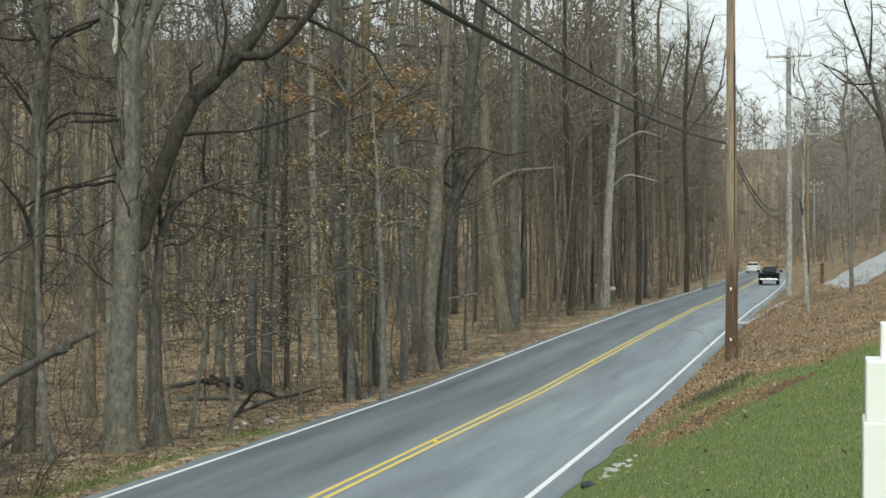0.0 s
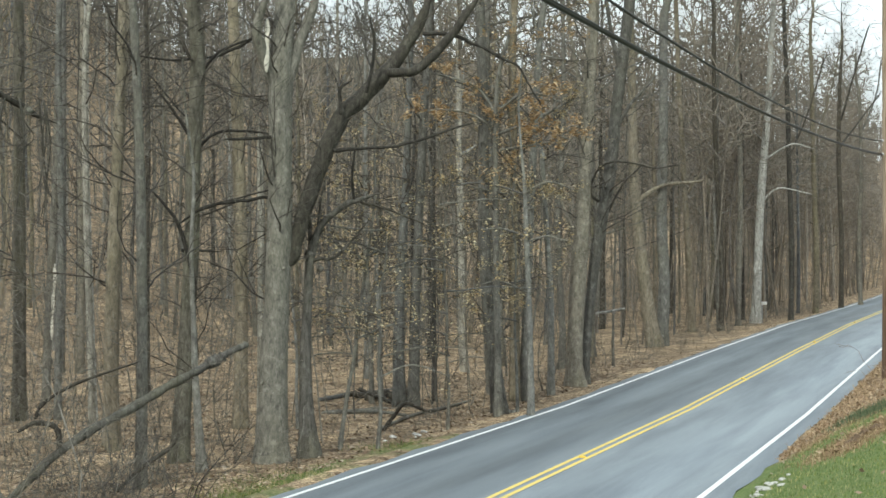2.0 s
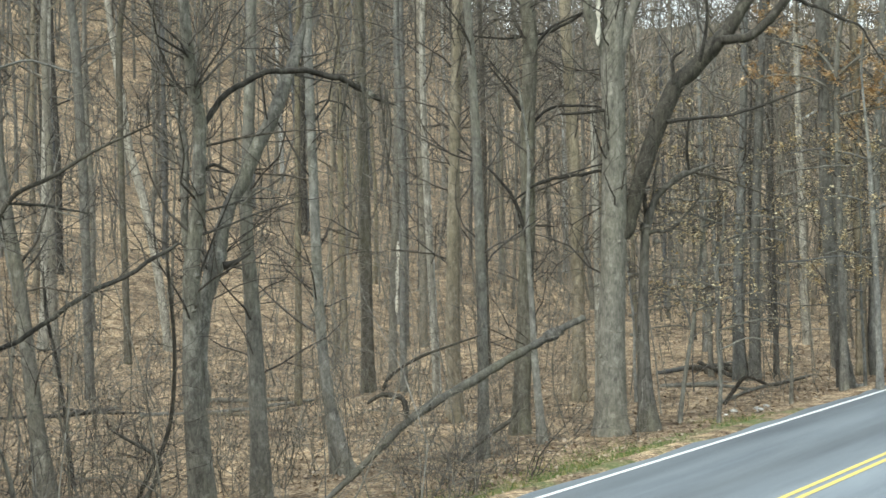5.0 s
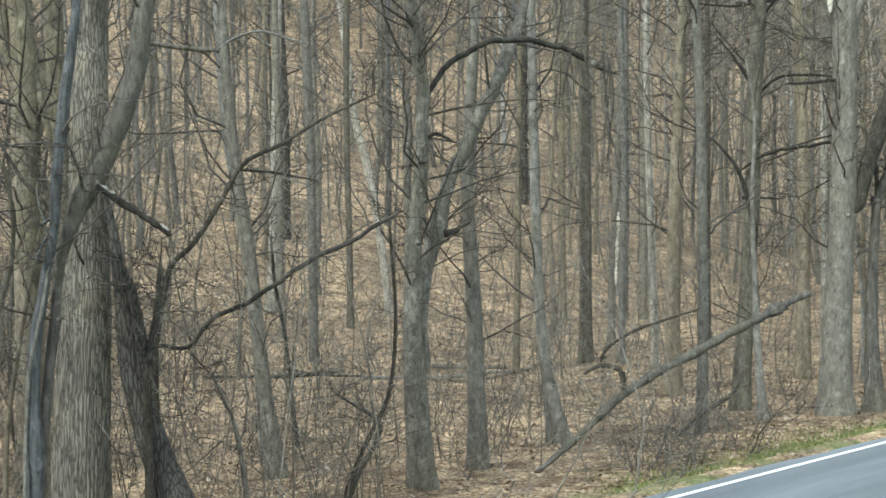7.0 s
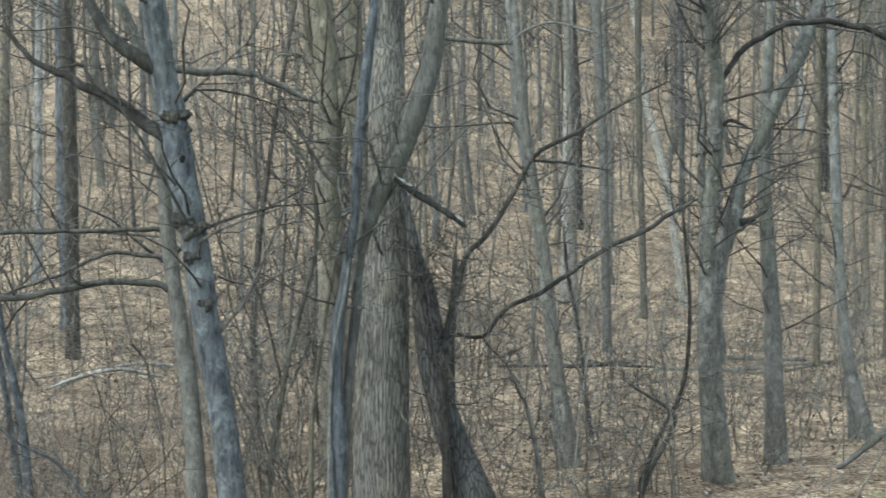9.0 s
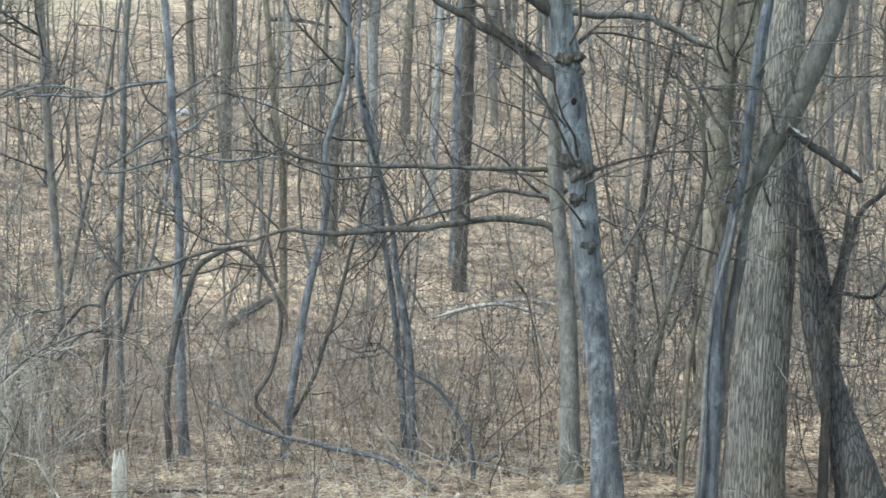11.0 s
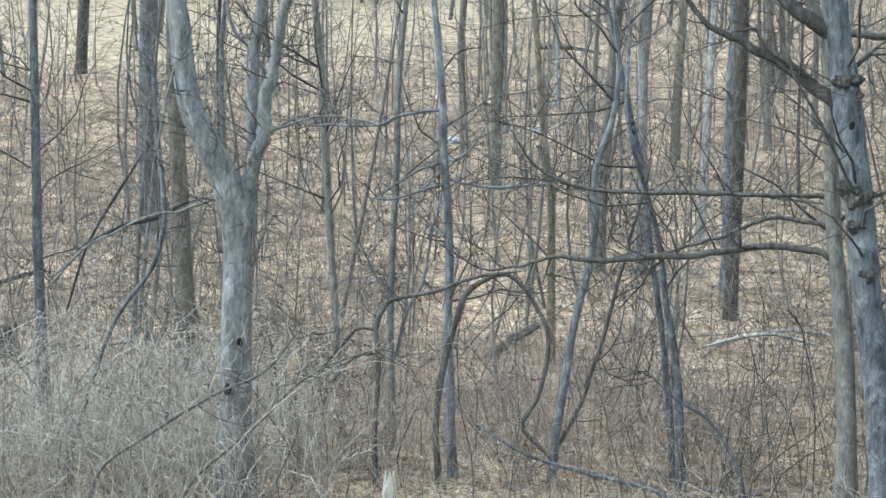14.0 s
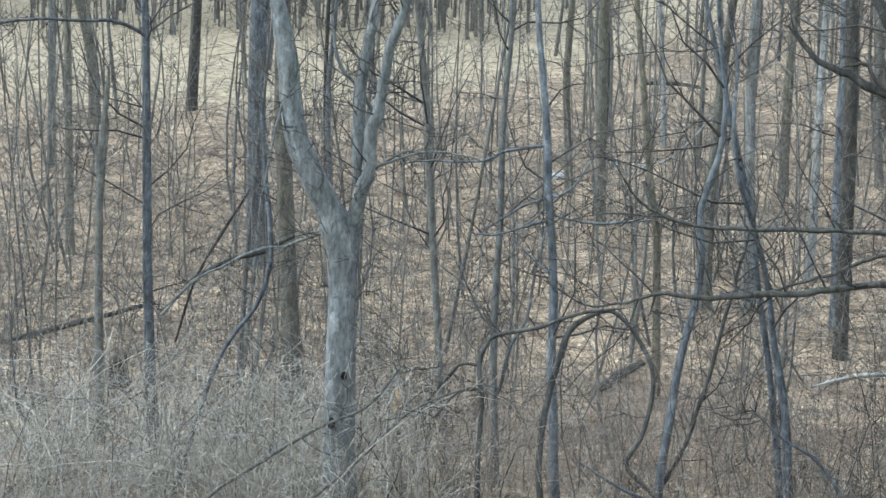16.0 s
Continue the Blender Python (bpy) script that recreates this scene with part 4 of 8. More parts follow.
hero(GREY, (-30.35, 26.56), 48.8, '',
     ((0.00, -0.00, 0.145), (-0.03, 3.03, 0.136), (-0.07, 6.21, 0.136), (-0.17, 8.90, 0.137), (-0.23, 10.16, 0.129)),
     (), 17, 60)
hero(GREY, (-34.90, 29.23), 50.1, '',
     ((0.00, -0.00, 0.127), (-0.07, 3.59, 0.126), (-0.10, 7.16, 0.127), (-0.17, 10.72, 0.109)),
     (), 17, 50)
hero(PALE, (-35.62, 34.69), 45.8, 'pale bent young tree in the wood',
     ((0.00, -0.00, 0.158), (-0.33, 2.76, 0.158), (-0.65, 4.73, 0.158), (-1.22, 7.08, 0.148), (-1.45, 9.04, 0.139), (-1.71, 10.99, 0.120)),
     (), 17, 60)
hero(BROWN, (-34.82, 32.08), 47.3, '',
     ((0.00, -0.01, 0.132), (-0.04, 3.37, 0.122), (-0.09, 6.17, 0.122), (-0.05, 10.82, 0.114)),
     (), 17, 40)
hero(BROWN, (-24.60, 28.58), 40.7, '',
     ((0.00, -0.01, 0.105), (0.06, 3.14, 0.097), (0.10, 6.12, 0.090), (0.18, 9.82, 0.083)),
     (), 17, 40)
hero(FURROW, (-14.67, 9.18), 58.0, 'massive furrowed tree trunk wrapped with thick vines',
     ((-0.02, 0.11, 0.416), (-0.02, 0.45, 0.386), (-0.01, 1.01, 0.371), (0.01, 1.71, 0.355), (0.05, 2.40, 0.329), (0.08, 3.08, 0.303), (0.11, 3.77, 0.265), (0.13, 4.45, 0.250), (0.14, 5.14, 0.235), (0.15, 5.82, 0.220), (0.18, 6.50, 0.205),),
     (), 17, 40)
hero(VINE, (-13.97, 8.19), 59.6, 'thick grey climbing vine stem twisting round a trunk',
     ((-0.02, 0.00, 0.092), (-0.02, 0.37, 0.083), (0.01, 0.82, 0.076), (0.05, 1.47, 0.069), (0.11, 2.12, 0.066), (0.16, 2.57, 0.062), (0.21, 2.96, 0.069), (0.23, 3.28, 0.062), (0.27, 3.60, 0.069), (0.37, 3.93, 0.093), (0.48, 4.21, 0.124), (0.64, 4.48, 0.145), (0.78, 4.79, 0.141), (0.90, 5.08, 0.141), (1.01, 5.39, 0.138), (1.10, 5.70, 0.134), (1.15, 6.02, 0.124), (1.20, 6.40, 0.117),),
     (), 11, 20, marks=(('burl', 0.22, 2.96, 0.071), ('burl', 0.66, 4.43, 0.058),))
hero(BLUEVINE, (-13.82, 8.07), 59.7, 'blue-grey climbing vine stem beside a furrowed trunk',
     ((-0.00, 0.00, 0.106), (-0.00, 0.41, 0.096), (0.01, 0.86, 0.093), (0.01, 1.57, 0.089), (-0.01, 2.21, 0.079), (0.03, 2.78, 0.079), (0.10, 3.16, 0.065), (0.16, 3.55, 0.058), (0.23, 3.93, 0.061), (0.25, 4.31, 0.068), (0.29, 4.75, 0.071), (0.33, 5.06, 0.075), (0.37, 5.44, 0.068), (0.42, 5.76, 0.061), (0.46, 6.07, 0.058), (0.50, 6.38, 0.054),),
     (((0.23, 3.89, 0.016), (0.14, 3.83, 0.016), (0.06, 3.67, 0.013),),
      ((0.25, 4.08, 0.025), (0.17, 4.04, 0.022), (0.12, 4.01, 0.013),),
      ((0.17, 3.61, 0.016), (0.09, 3.60, 0.013), (0.02, 3.62, 0.010),),), 11, 16, name='vine')
hero(ROPE, (-13.92, 9.76), 54.9, 'dark leaning vine stem against a trunk',
     ((0.32, 0.00, 0.296), (0.32, 0.19, 0.269), (0.19, 0.66, 0.240), (0.04, 1.07, 0.203), (-0.09, 1.47, 0.189), (-0.19, 1.81, 0.167), (-0.29, 2.15, 0.145), (-0.36, 2.62, 0.123), (-0.40, 3.03, 0.101), (-0.44, 3.43, 0.087), (-0.49, 3.84, 0.062), (-0.55, 4.17, 0.043),),
     (((-0.13, 1.74, 0.047), (-0.21, 2.28, 0.074), (-0.22, 2.69, 0.074), (-0.26, 3.10, 0.054), (-0.35, 3.40, 0.040),),
      ((-0.12, 1.61, 0.040), (-0.12, 2.15, 0.044), (-0.06, 2.69, 0.040), (0.03, 3.23, 0.027),),), 0, 26)
hero(DARK, (-13.83, 9.54), 55.4, 'dark vine stem rising to a trunk',
     ((0.02, 0.00, 0.067), (0.02, 0.23, 0.061), (0.01, 0.70, 0.057), (0.01, 1.24, 0.054), (0.00, 1.77, 0.050), (-0.01, 2.17, 0.047), (0.04, 2.57, 0.043), (0.12, 2.97, 0.039), (0.15, 3.37, 0.032),),
     (), 0, 14, name='vine')
hero(GREY, (-13.75, 7.99), 59.8, 'thin bleached vine stem on a trunk',
     ((-0.09, 0.00, 0.030), (-0.09, 0.44, 0.027), (-0.07, 0.89, 0.024), (-0.06, 1.52, 0.024), (-0.04, 1.97, 0.024), (-0.01, 2.41, 0.027), (0.05, 2.73, 0.020), (0.12, 3.04, 0.024), (0.18, 3.36, 0.020), (0.22, 3.68, 0.020), (0.24, 3.99, 0.017), (0.27, 4.37, 0.014),),
     (((0.21, 3.80, 0.013), (0.11, 4.24, 0.013), (0.10, 4.43, 0.009),),
      ((0.24, 4.46, 0.013), (0.15, 4.47, 0.016), (0.06, 4.47, 0.009),),), 0, 8, name='vine')
hero(BROWN, (-16.67, 9.72), 59.8, 'dark mossy stem beside a tan-brown trunk',
     ((0.01, -0.07, 0.124), (-0.00, 1.47, 0.111), (0.02, 3.40, 0.115), (0.02, 4.54, 0.119), (0.05, 5.30, 0.115), (0.03, 6.06, 0.111), (-0.04, 6.52, 0.098), (-0.09, 6.90, 0.090),),
     (((0.08, 5.91, 0.053), (0.15, 5.53, 0.053), (0.22, 5.23, 0.046), (0.27, 4.92, 0.031),),
      ((-0.26, 6.06, 0.038), (-0.31, 6.15, 0.038), (-0.44, 6.20, 0.034), (-0.53, 6.20, 0.027),),), 14, 50)
hero(TAN, (-19.87, 11.59), 59.8, '',
     ((0.00, 0.00, 0.277), (-0.02, 1.97, 0.256), (-0.03, 3.52, 0.237), (-0.06, 5.34, 0.237), (-0.09, 6.51, 0.220), (-0.17, 7.59, 0.212)),
     (((-0.12, 5.97, 0.119), (-0.33, 6.70, 0.092), (-0.44, 7.60, 0.064)),
      ((0.15, 5.61, 0.091), (0.18, 6.51, 0.073), (0.04, 7.05, 0.073), (0.01, 7.59, 0.064)),), 17, 70)
hero(BROWN, (-21.23, 13.21), 58.4, '',
     ((0.00, 0.00, 0.203), (-0.12, 2.93, 0.188), (-0.24, 5.90, 0.179), (-0.31, 7.86, 0.170)),
     (), 17, 40)
hero(DARK, (-15.57, 10.90), 55.0, 'dark bent understory sapling with long reaching branches',
     ((0.00, 0.00, 0.058), (-0.00, 0.21, 0.054), (-0.02, 1.28, 0.053), (-0.02, 2.41, 0.049), (0.10, 3.17, 0.045), (0.21, 3.54, 0.041), (0.48, 3.80, 0.038), (0.82, 4.32, 0.034), (1.13, 4.84, 0.034), (1.62, 5.09, 0.030), (2.15, 5.42, 0.023), (2.76, 5.71, 0.015)),
     (((-0.00, 2.49, 0.030), (0.38, 2.48, 0.030), (0.65, 2.82, 0.034), (1.22, 3.06, 0.034), (1.90, 3.55, 0.034), (2.51, 3.84, 0.030), (3.00, 4.13, 0.027)),
      ((1.09, 4.77, 0.019), (1.54, 4.72, 0.019), (1.99, 4.64, 0.015)),), 0, 60, name='sapling')
hero(SLATE, (-14.71, 7.26), 63.9, 'leaning knobbly grey tree with knot holes',
     ((0.00, 0.00, 0.179), (-0.06, 0.63, 0.166), (-0.13, 1.41, 0.158), (-0.24, 2.25, 0.163), (-0.35, 2.97, 0.163), (-0.43, 3.67, 0.169), (-0.54, 4.32, 0.176), (-0.64, 5.08, 0.169), (-0.74, 5.65, 0.157), (-0.83, 6.41, 0.151), (-0.90, 7.04, 0.132)),
     (((-0.78, 4.92, 0.085), (-1.04, 5.12, 0.078), (-1.37, 5.37, 0.072), (-1.77, 5.58, 0.052), (-2.13, 5.75, 0.039), (-2.42, 6.03, 0.030)),
      ((-0.93, 5.72, 0.092), (-1.11, 5.84, 0.085), (-1.35, 6.06, 0.072), (-1.56, 6.41, 0.059)),
      ((-1.10, 5.21, 0.033), (-1.49, 5.47, 0.029), (-1.64, 5.69, 0.023), (-1.82, 5.69, 0.016)),), 17, 70, marks=(('rim', -0.55, 4.60, 0.078), ('hole', -0.54, 4.61, 0.055), ('burl', -0.66, 5.08, 0.111), ('burl', -0.52, 5.11, 0.085), ('burl', -0.55, 3.92, 0.130), ('burl', -0.38, 3.83, 0.110), ('burl', -0.47, 3.80, 0.130), ('burl', -0.46, 3.51, 0.111), ('burl', -0.32, 2.97, 0.098), ('rim', -0.21, 1.64, 0.131), ('burl', -0.48, 4.94, 0.059),), limb_bark=DARK)
hero(GREY, (-15.98, 7.38), 65.3, 'grey trunk with long level lower limbs',
     ((0.00, 0.00, 0.146), (-0.03, 0.55, 0.135), (-0.10, 1.87, 0.123), (-0.21, 2.84, 0.112), (-0.31, 3.67, 0.101), (-0.37, 4.63, 0.091), (-0.45, 5.65, 0.084)),
     (((-0.46, 3.86, 0.035), (-0.94, 3.93, 0.031), (-1.81, 3.92, 0.028), (-2.64, 3.90, 0.025), (-3.27, 3.94, 0.021), (-3.67, 4.06, 0.018), (-3.86, 4.24, 0.014), (-3.90, 4.41, 0.011)),
      ((-0.43, 3.57, 0.031), (-0.79, 3.61, 0.028), (-1.13, 3.58, 0.024), (-1.46, 3.42, 0.025), (-1.93, 3.25, 0.021), (-2.47, 3.09, 0.018), (-2.89, 3.05, 0.014)),
      ((-0.42, 3.20, 0.045), (-0.78, 3.24, 0.042), (-1.25, 3.19, 0.042), (-1.92, 3.10, 0.042), (-2.61, 3.05, 0.039), (-3.18, 3.04, 0.032), (-3.54, 3.10, 0.025), (-3.97, 2.98, 0.018), (-4.41, 2.90, 0.014), (-4.94, 3.16, 0.011)),
      ((-0.39, 5.79, 0.052), (-0.05, 5.79, 0.052), (0.33, 5.77, 0.048), (0.68, 5.75, 0.045), (0.93, 5.64, 0.042), (1.19, 5.51, 0.035), (1.36, 5.45, 0.024)),), 10, 30, limb_bark=VINE)
hero(DARK, (-35.71, 13.00), 70.0, '',
     ((0.00, -0.06, 0.182), (0.04, 2.72, 0.181), (0.06, 5.62, 0.188), (0.03, 7.80, 0.182), (-0.02, 9.24, 0.167)),
     (), 17, 50)
hero(GREY, (-18.92, 15.56), 50.6, '',
     ((0.00, -0.84, 0.149), (-0.12, 0.92, 0.127), (-0.28, 2.86, 0.117), (-0.50, 4.32, 0.107), (-0.72, 5.78, 0.097), (-0.79, 7.13, 0.098), (-0.83, 7.70, 0.093)),
     (), 17, 40)
hero(WEATHERED, (-17.40, 0.11), 89.6, 'grey weathered forked tree with a knot hole',
     ((0.03, -0.18, 0.260), (0.02, 0.31, 0.238), (0.00, 0.73, 0.219), (-0.01, 1.43, 0.207), (-0.02, 2.12, 0.203), (-0.02, 2.81, 0.184), (-0.03, 3.36, 0.195), (-0.10, 3.73, 0.213), (-0.21, 4.00, 0.183), (-0.34, 4.24, 0.165), (-0.47, 4.51, 0.157), (-0.60, 4.81, 0.150), (-0.68, 5.25, 0.142), (-0.71, 5.59, 0.138), (-0.76, 5.92, 0.131), (-0.83, 6.26, 0.120),),
     (((0.06, 3.36, 0.110), (0.11, 3.77, 0.096), (0.17, 4.18, 0.089), (0.21, 4.52, 0.085), (0.25, 4.86, 0.085), (0.31, 5.13, 0.078), (0.39, 5.51, 0.068), (0.47, 5.85, 0.065), (0.58, 6.22, 0.061), (0.66, 6.49, 0.055),),
      ((0.17, 4.18, 0.062), (0.14, 4.59, 0.068), (0.14, 4.99, 0.075), (0.16, 5.54, 0.075), (0.22, 5.94, 0.068), (0.29, 6.28, 0.061),),
      ((0.34, 5.10, 0.034), (0.24, 5.27, 0.031), (0.08, 5.47, 0.027), (-0.07, 5.64, 0.027), (-0.15, 5.87, 0.024), (-0.20, 6.20, 0.020),),
      ((0.23, 4.38, 0.024), (0.43, 4.53, 0.021), (0.80, 4.67, 0.017), (1.22, 4.70, 0.014), (1.63, 4.60, 0.010),),
      ((0.18, 3.90, 0.017), (0.19, 3.36, 0.017), (0.21, 2.94, 0.014), (0.22, 2.50, 0.010),),
      ((-0.74, 5.32, 0.020), (-0.85, 5.05, 0.017), (-0.97, 4.24, 0.014),),
      ((-0.25, 3.68, 0.020), (-0.55, 3.61, 0.017), (-1.09, 3.46, 0.017), (-1.66, 3.15, 0.017), (-2.15, 2.74, 0.013),),), 0, 60, marks=(('rim', 0.02, 1.99, 0.089), ('hole', 0.03, 1.98, 0.062), ('rim', -0.08, 1.44, 0.103), ('hole', -0.11, 1.41, 0.083), ('burl', -0.08, 2.94, 0.048), ('burl', 0.04, 1.01, 0.055),))
hero(BLUESAP, (-18.76, 3.03), 80.8, 'slender blue-grey sapling with spreading twigs',
     ((0.00, -0.10, 0.075), (-0.05, 0.50, 0.069), (-0.08, 1.30, 0.069), (-0.13, 2.05, 0.066), (-0.12, 2.91, 0.063), (-0.18, 3.81, 0.060), (-0.23, 4.34, 0.060), (-0.26, 5.02, 0.057), (-0.33, 5.75, 0.051), (-0.40, 6.36, 0.045),),
     (((-0.17, 3.89, 0.021), (-0.38, 3.88, 0.019), (-0.86, 3.74, 0.016), (-1.12, 3.72, 0.011),),
      ((-0.20, 4.23, 0.021), (-0.49, 4.15, 0.019), (-0.86, 3.93, 0.016), (-1.13, 3.72, 0.008),),
      ((-0.18, 4.29, 0.021), (-0.10, 4.23, 0.021), (0.14, 4.42, 0.016), (0.35, 4.75, 0.011),),
      ((-0.20, 3.94, 0.019), (-0.51, 3.83, 0.016), (-0.38, 3.96, 0.013), (-0.10, 4.21, 0.011),),
      ((-0.27, 4.94, 0.024), (-0.67, 4.91, 0.024), (-1.14, 4.70, 0.021), (-1.62, 4.68, 0.019), (-2.15, 4.65, 0.013),),
      ((-0.13, 3.17, 0.021), (-0.32, 3.33, 0.016), (-0.64, 3.61, 0.011),),
      ((-0.20, 4.02, 0.016), (0.31, 3.93, 0.019), (0.73, 3.93, 0.019), (1.10, 3.96, 0.013),),), 9.0, 34, name='sapling')
hero(GREY, (-20.86, 2.44), 83.3, 'slender grey sapling on the brushy slope',
     ((0.00, -0.47, 0.070), (-0.02, 0.60, 0.067), (-0.07, 1.67, 0.063), (-0.07, 2.85, 0.060), (-0.03, 4.02, 0.057), (-0.03, 5.19, 0.053), (0.01, 6.00, 0.047), (0.06, 6.67, 0.041),),
     (((-0.04, 1.43, 0.027), (0.15, 2.15, 0.026), (0.41, 2.56, 0.024), (0.57, 3.45, 0.021), (0.70, 4.04, 0.018),),
      ((-0.00, 2.61, 0.018), (-0.30, 2.67, 0.018), (-0.54, 3.02, 0.015), (-0.84, 3.24, 0.012),),), 9.0, 30, name='sapling')
hero(SLATE, (-19.00, 6.24), 71.8, '',
     ((0.00, -0.62, 0.065), (-0.12, 0.67, 0.056), (-0.29, 2.11, 0.048), (-0.50, 3.38, 0.052), (-0.58, 4.16, 0.048), (-0.85, 5.25, 0.044), (-1.07, 6.18, 0.036)),
     (), 17, 50, name='sapling')
hero(BLUESAP, (-18.70, 4.36), 76.9, 'crooked grey sapling with a climbing vine',
     ((0.00, -0.09, 0.070), (0.04, 0.62, 0.064), (0.15, 1.43, 0.061), (0.26, 2.25, 0.058), (0.45, 3.06, 0.055), (0.49, 3.65, 0.054), (0.46, 4.18, 0.052), (0.59, 4.66, 0.049), (0.69, 4.98, 0.046), (0.75, 5.61, 0.040), (0.68, 6.24, 0.034),),
     (((0.04, 0.51, 0.030), (0.30, 1.00, 0.030), (0.54, 1.72, 0.029), (0.74, 2.37, 0.027), (0.86, 2.96, 0.027), (1.02, 3.61, 0.021), (1.16, 4.25, 0.019),),), 9.0, 26, name='sapling', limb_bark=VINE)
hero(BROWN, (-29.23, 6.75), 77.1, '',
     ((0.00, 0.00, 0.096), (-0.07, 2.99, 0.089), (-0.09, 3.64, 0.089), (-0.29, 5.05, 0.077), (-0.49, 7.04, 0.072)),
     (((-0.38, 4.70, 0.036), (-0.01, 4.06, 0.048), (0.83, 3.81, 0.042), (2.01, 3.87, 0.042), (3.79, 3.85, 0.036), (5.33, 3.69, 0.030)),), 17, 40)
hero(SLATE, (-37.95, 13.77), 70.1, '',
     ((0.00, -0.00, 0.241), (-0.08, 3.17, 0.216), (-0.08, 5.83, 0.208), (-0.06, 7.08, 0.201)),
     (), 17, 40)
hero(BROWN, (-40.22, 10.62), 75.2, '',
     ((0.00, -0.00, 0.198), (0.04, 2.79, 0.173), (0.18, 5.24, 0.157), (0.30, 6.86, 0.141)),
     (), 17, 40)
hero(GREY, (-39.90, 11.78), 73.5, '',
     ((0.00, -0.01, 0.182), (-0.05, 2.78, 0.165), (-0.09, 5.22, 0.157), (-0.11, 6.83, 0.149)),
     (), 17, 40)
hero(BROWN, (-55.74, 17.75), 72.3, '',
     ((0.00, -0.00, 0.220), (0.02, 2.33, 0.209), (0.11, 5.05, 0.198)),
     (), 17, 30)
hero(PALE, (-66.69, 15.37), 77.0, '',
     ((0.00, -0.01, 0.176), (-0.05, 1.86, 0.149), (-0.14, 3.45, 0.136)),
     (), 17, 20)
hero(DARK, (-52.16, 9.68), 79.5, '',
     ((0.00, -0.01, 0.231), (0.03, 2.60, 0.210), (0.09, 5.28, 0.190)),
     (), 17, 30)
hero(BROWN, (-55.36, 9.08), 80.7, '',
     ((0.00, -0.01, 0.178), (-0.14, 2.51, 0.167), (-0.23, 4.69, 0.156)),
     (), 17, 30)
hero(GREY, (-58.38, 22.70), 68.8, '',
     ((0.00, -0.00, 0.186), (-0.14, 2.54, 0.174), (-0.23, 4.94, 0.162)),
     (), 17, 30)
hero(GREY, (-25.92, 2.05), 85.7, '',
     ((0.00, 0.00, 0.078), (-0.10, 1.27, 0.073), (-0.28, 3.53, 0.077), (-0.40, 5.24, 0.077), (-0.52, 6.54, 0.072)),
     (((-0.43, 4.94, 0.026), (-0.75, 5.13, 0.021), (-1.25, 4.87, 0.021)),), 17, 50, name='sapling')
hero(SLATE, (-24.81, -3.06), 97.1, '',
     ((0.00, 0.00, 0.119), (-0.05, 0.92, 0.110), (-0.14, 2.77, 0.094), (-0.19, 4.71, 0.084), (-0.24, 6.64, 0.075), (-0.28, 7.60, 0.070)),
     (((-0.25, 6.93, 0.035), (-0.70, 7.12, 0.035), (-1.36, 7.12, 0.030), (-2.19, 7.06, 0.025), (-2.91, 6.94, 0.020)),), 17, 40)
hero(GREY, (-24.69, -3.95), 99.1, '',
     ((0.00, 0.00, 0.097), (-0.02, 0.92, 0.090), (-0.06, 2.76, 0.079), (-0.07, 4.69, 0.069), (0.02, 5.99, 0.050)),
     (((-0.04, 4.40, 0.030), (-0.19, 5.07, 0.025), (-0.43, 5.44, 0.020)),), 0, 20, name='sapling')
hero(SLATE, (-43.93, -2.43), 93.2, '',
     ((0.00, -0.01, 0.384), (0.02, 0.68, 0.331), (-0.05, 3.79, 0.297), (-0.07, 6.71, 0.280), (-0.03, 8.08, 0.264)),
     (), 17, 40)
hero(BROWN, (-28.99, -0.82), 91.7, '',
     ((0.00, 0.00, 0.262), (-0.03, 0.87, 0.243), (-0.06, 1.79, 0.207), (-0.17, 3.62, 0.190), (-0.31, 5.89, 0.173), (-0.34, 8.15, 0.162)),
     (), 17, 40)
hero(BROWN, (-44.67, -8.13), 100.3, '',
     ((0.00, -0.00, 0.144), (-0.11, 3.47, 0.135), (-0.18, 6.06, 0.126), (-0.24, 7.78, 0.118)),
     (), 17, 30)
hero(DARK, (-71.91, -7.27), 95.8, '',
     ((0.00, -0.01, 0.287), (0.11, 2.66, 0.259), (0.17, 5.45, 0.246)),
     (), 17, 30)
hero(GREY, (-57.79, -11.31), 101.1, '',
     ((0.00, -0.01, 0.175), (-0.05, 3.13, 0.164), (-0.10, 6.47, 0.153)),
     (), 17, 30)
hero(BROWN, (-68.08, -11.38), 99.5, '',
     ((0.00, -0.01, 0.301), (-0.12, 2.49, 0.274), (-0.54, 4.57, 0.248)),
     (), 17, 30)
hero(BROWN, (-50.52, 9.43), 79.4, '',
     ((0.00, -0.01, 0.224), (-0.06, 4.03, 0.214), (-0.07, 8.05, 0.206)),
     (), 17, 30)
hero(VINE, (-18.20, 1.93), 84.0, 'thin brown stem arching over the thicket',
     ((-0.00, -0.12, 0.042), (-0.04, 0.58, 0.039), (-0.01, 1.36, 0.036), (-0.01, 1.67, 0.036), (-0.05, 2.03, 0.036), (0.05, 2.29, 0.033), (0.20, 2.41, 0.030), (0.71, 2.51, 0.028), (0.97, 2.62, 0.025), (1.32, 2.73, 0.022), (1.58, 2.77, 0.022),),
     (((-0.04, 2.01, 0.021), (-0.30, 2.00, 0.020), (-0.55, 1.72, 0.020), (-0.80, 1.38, 0.015),),
      ((-0.03, 1.71, 0.021), (-0.30, 1.67, 0.021), (-0.55, 1.41, 0.015),),
      ((0.20, 2.42, 0.020), (-0.06, 2.70, 0.018), (-0.25, 3.06, 0.013),),), 0, 8, name='sapling')
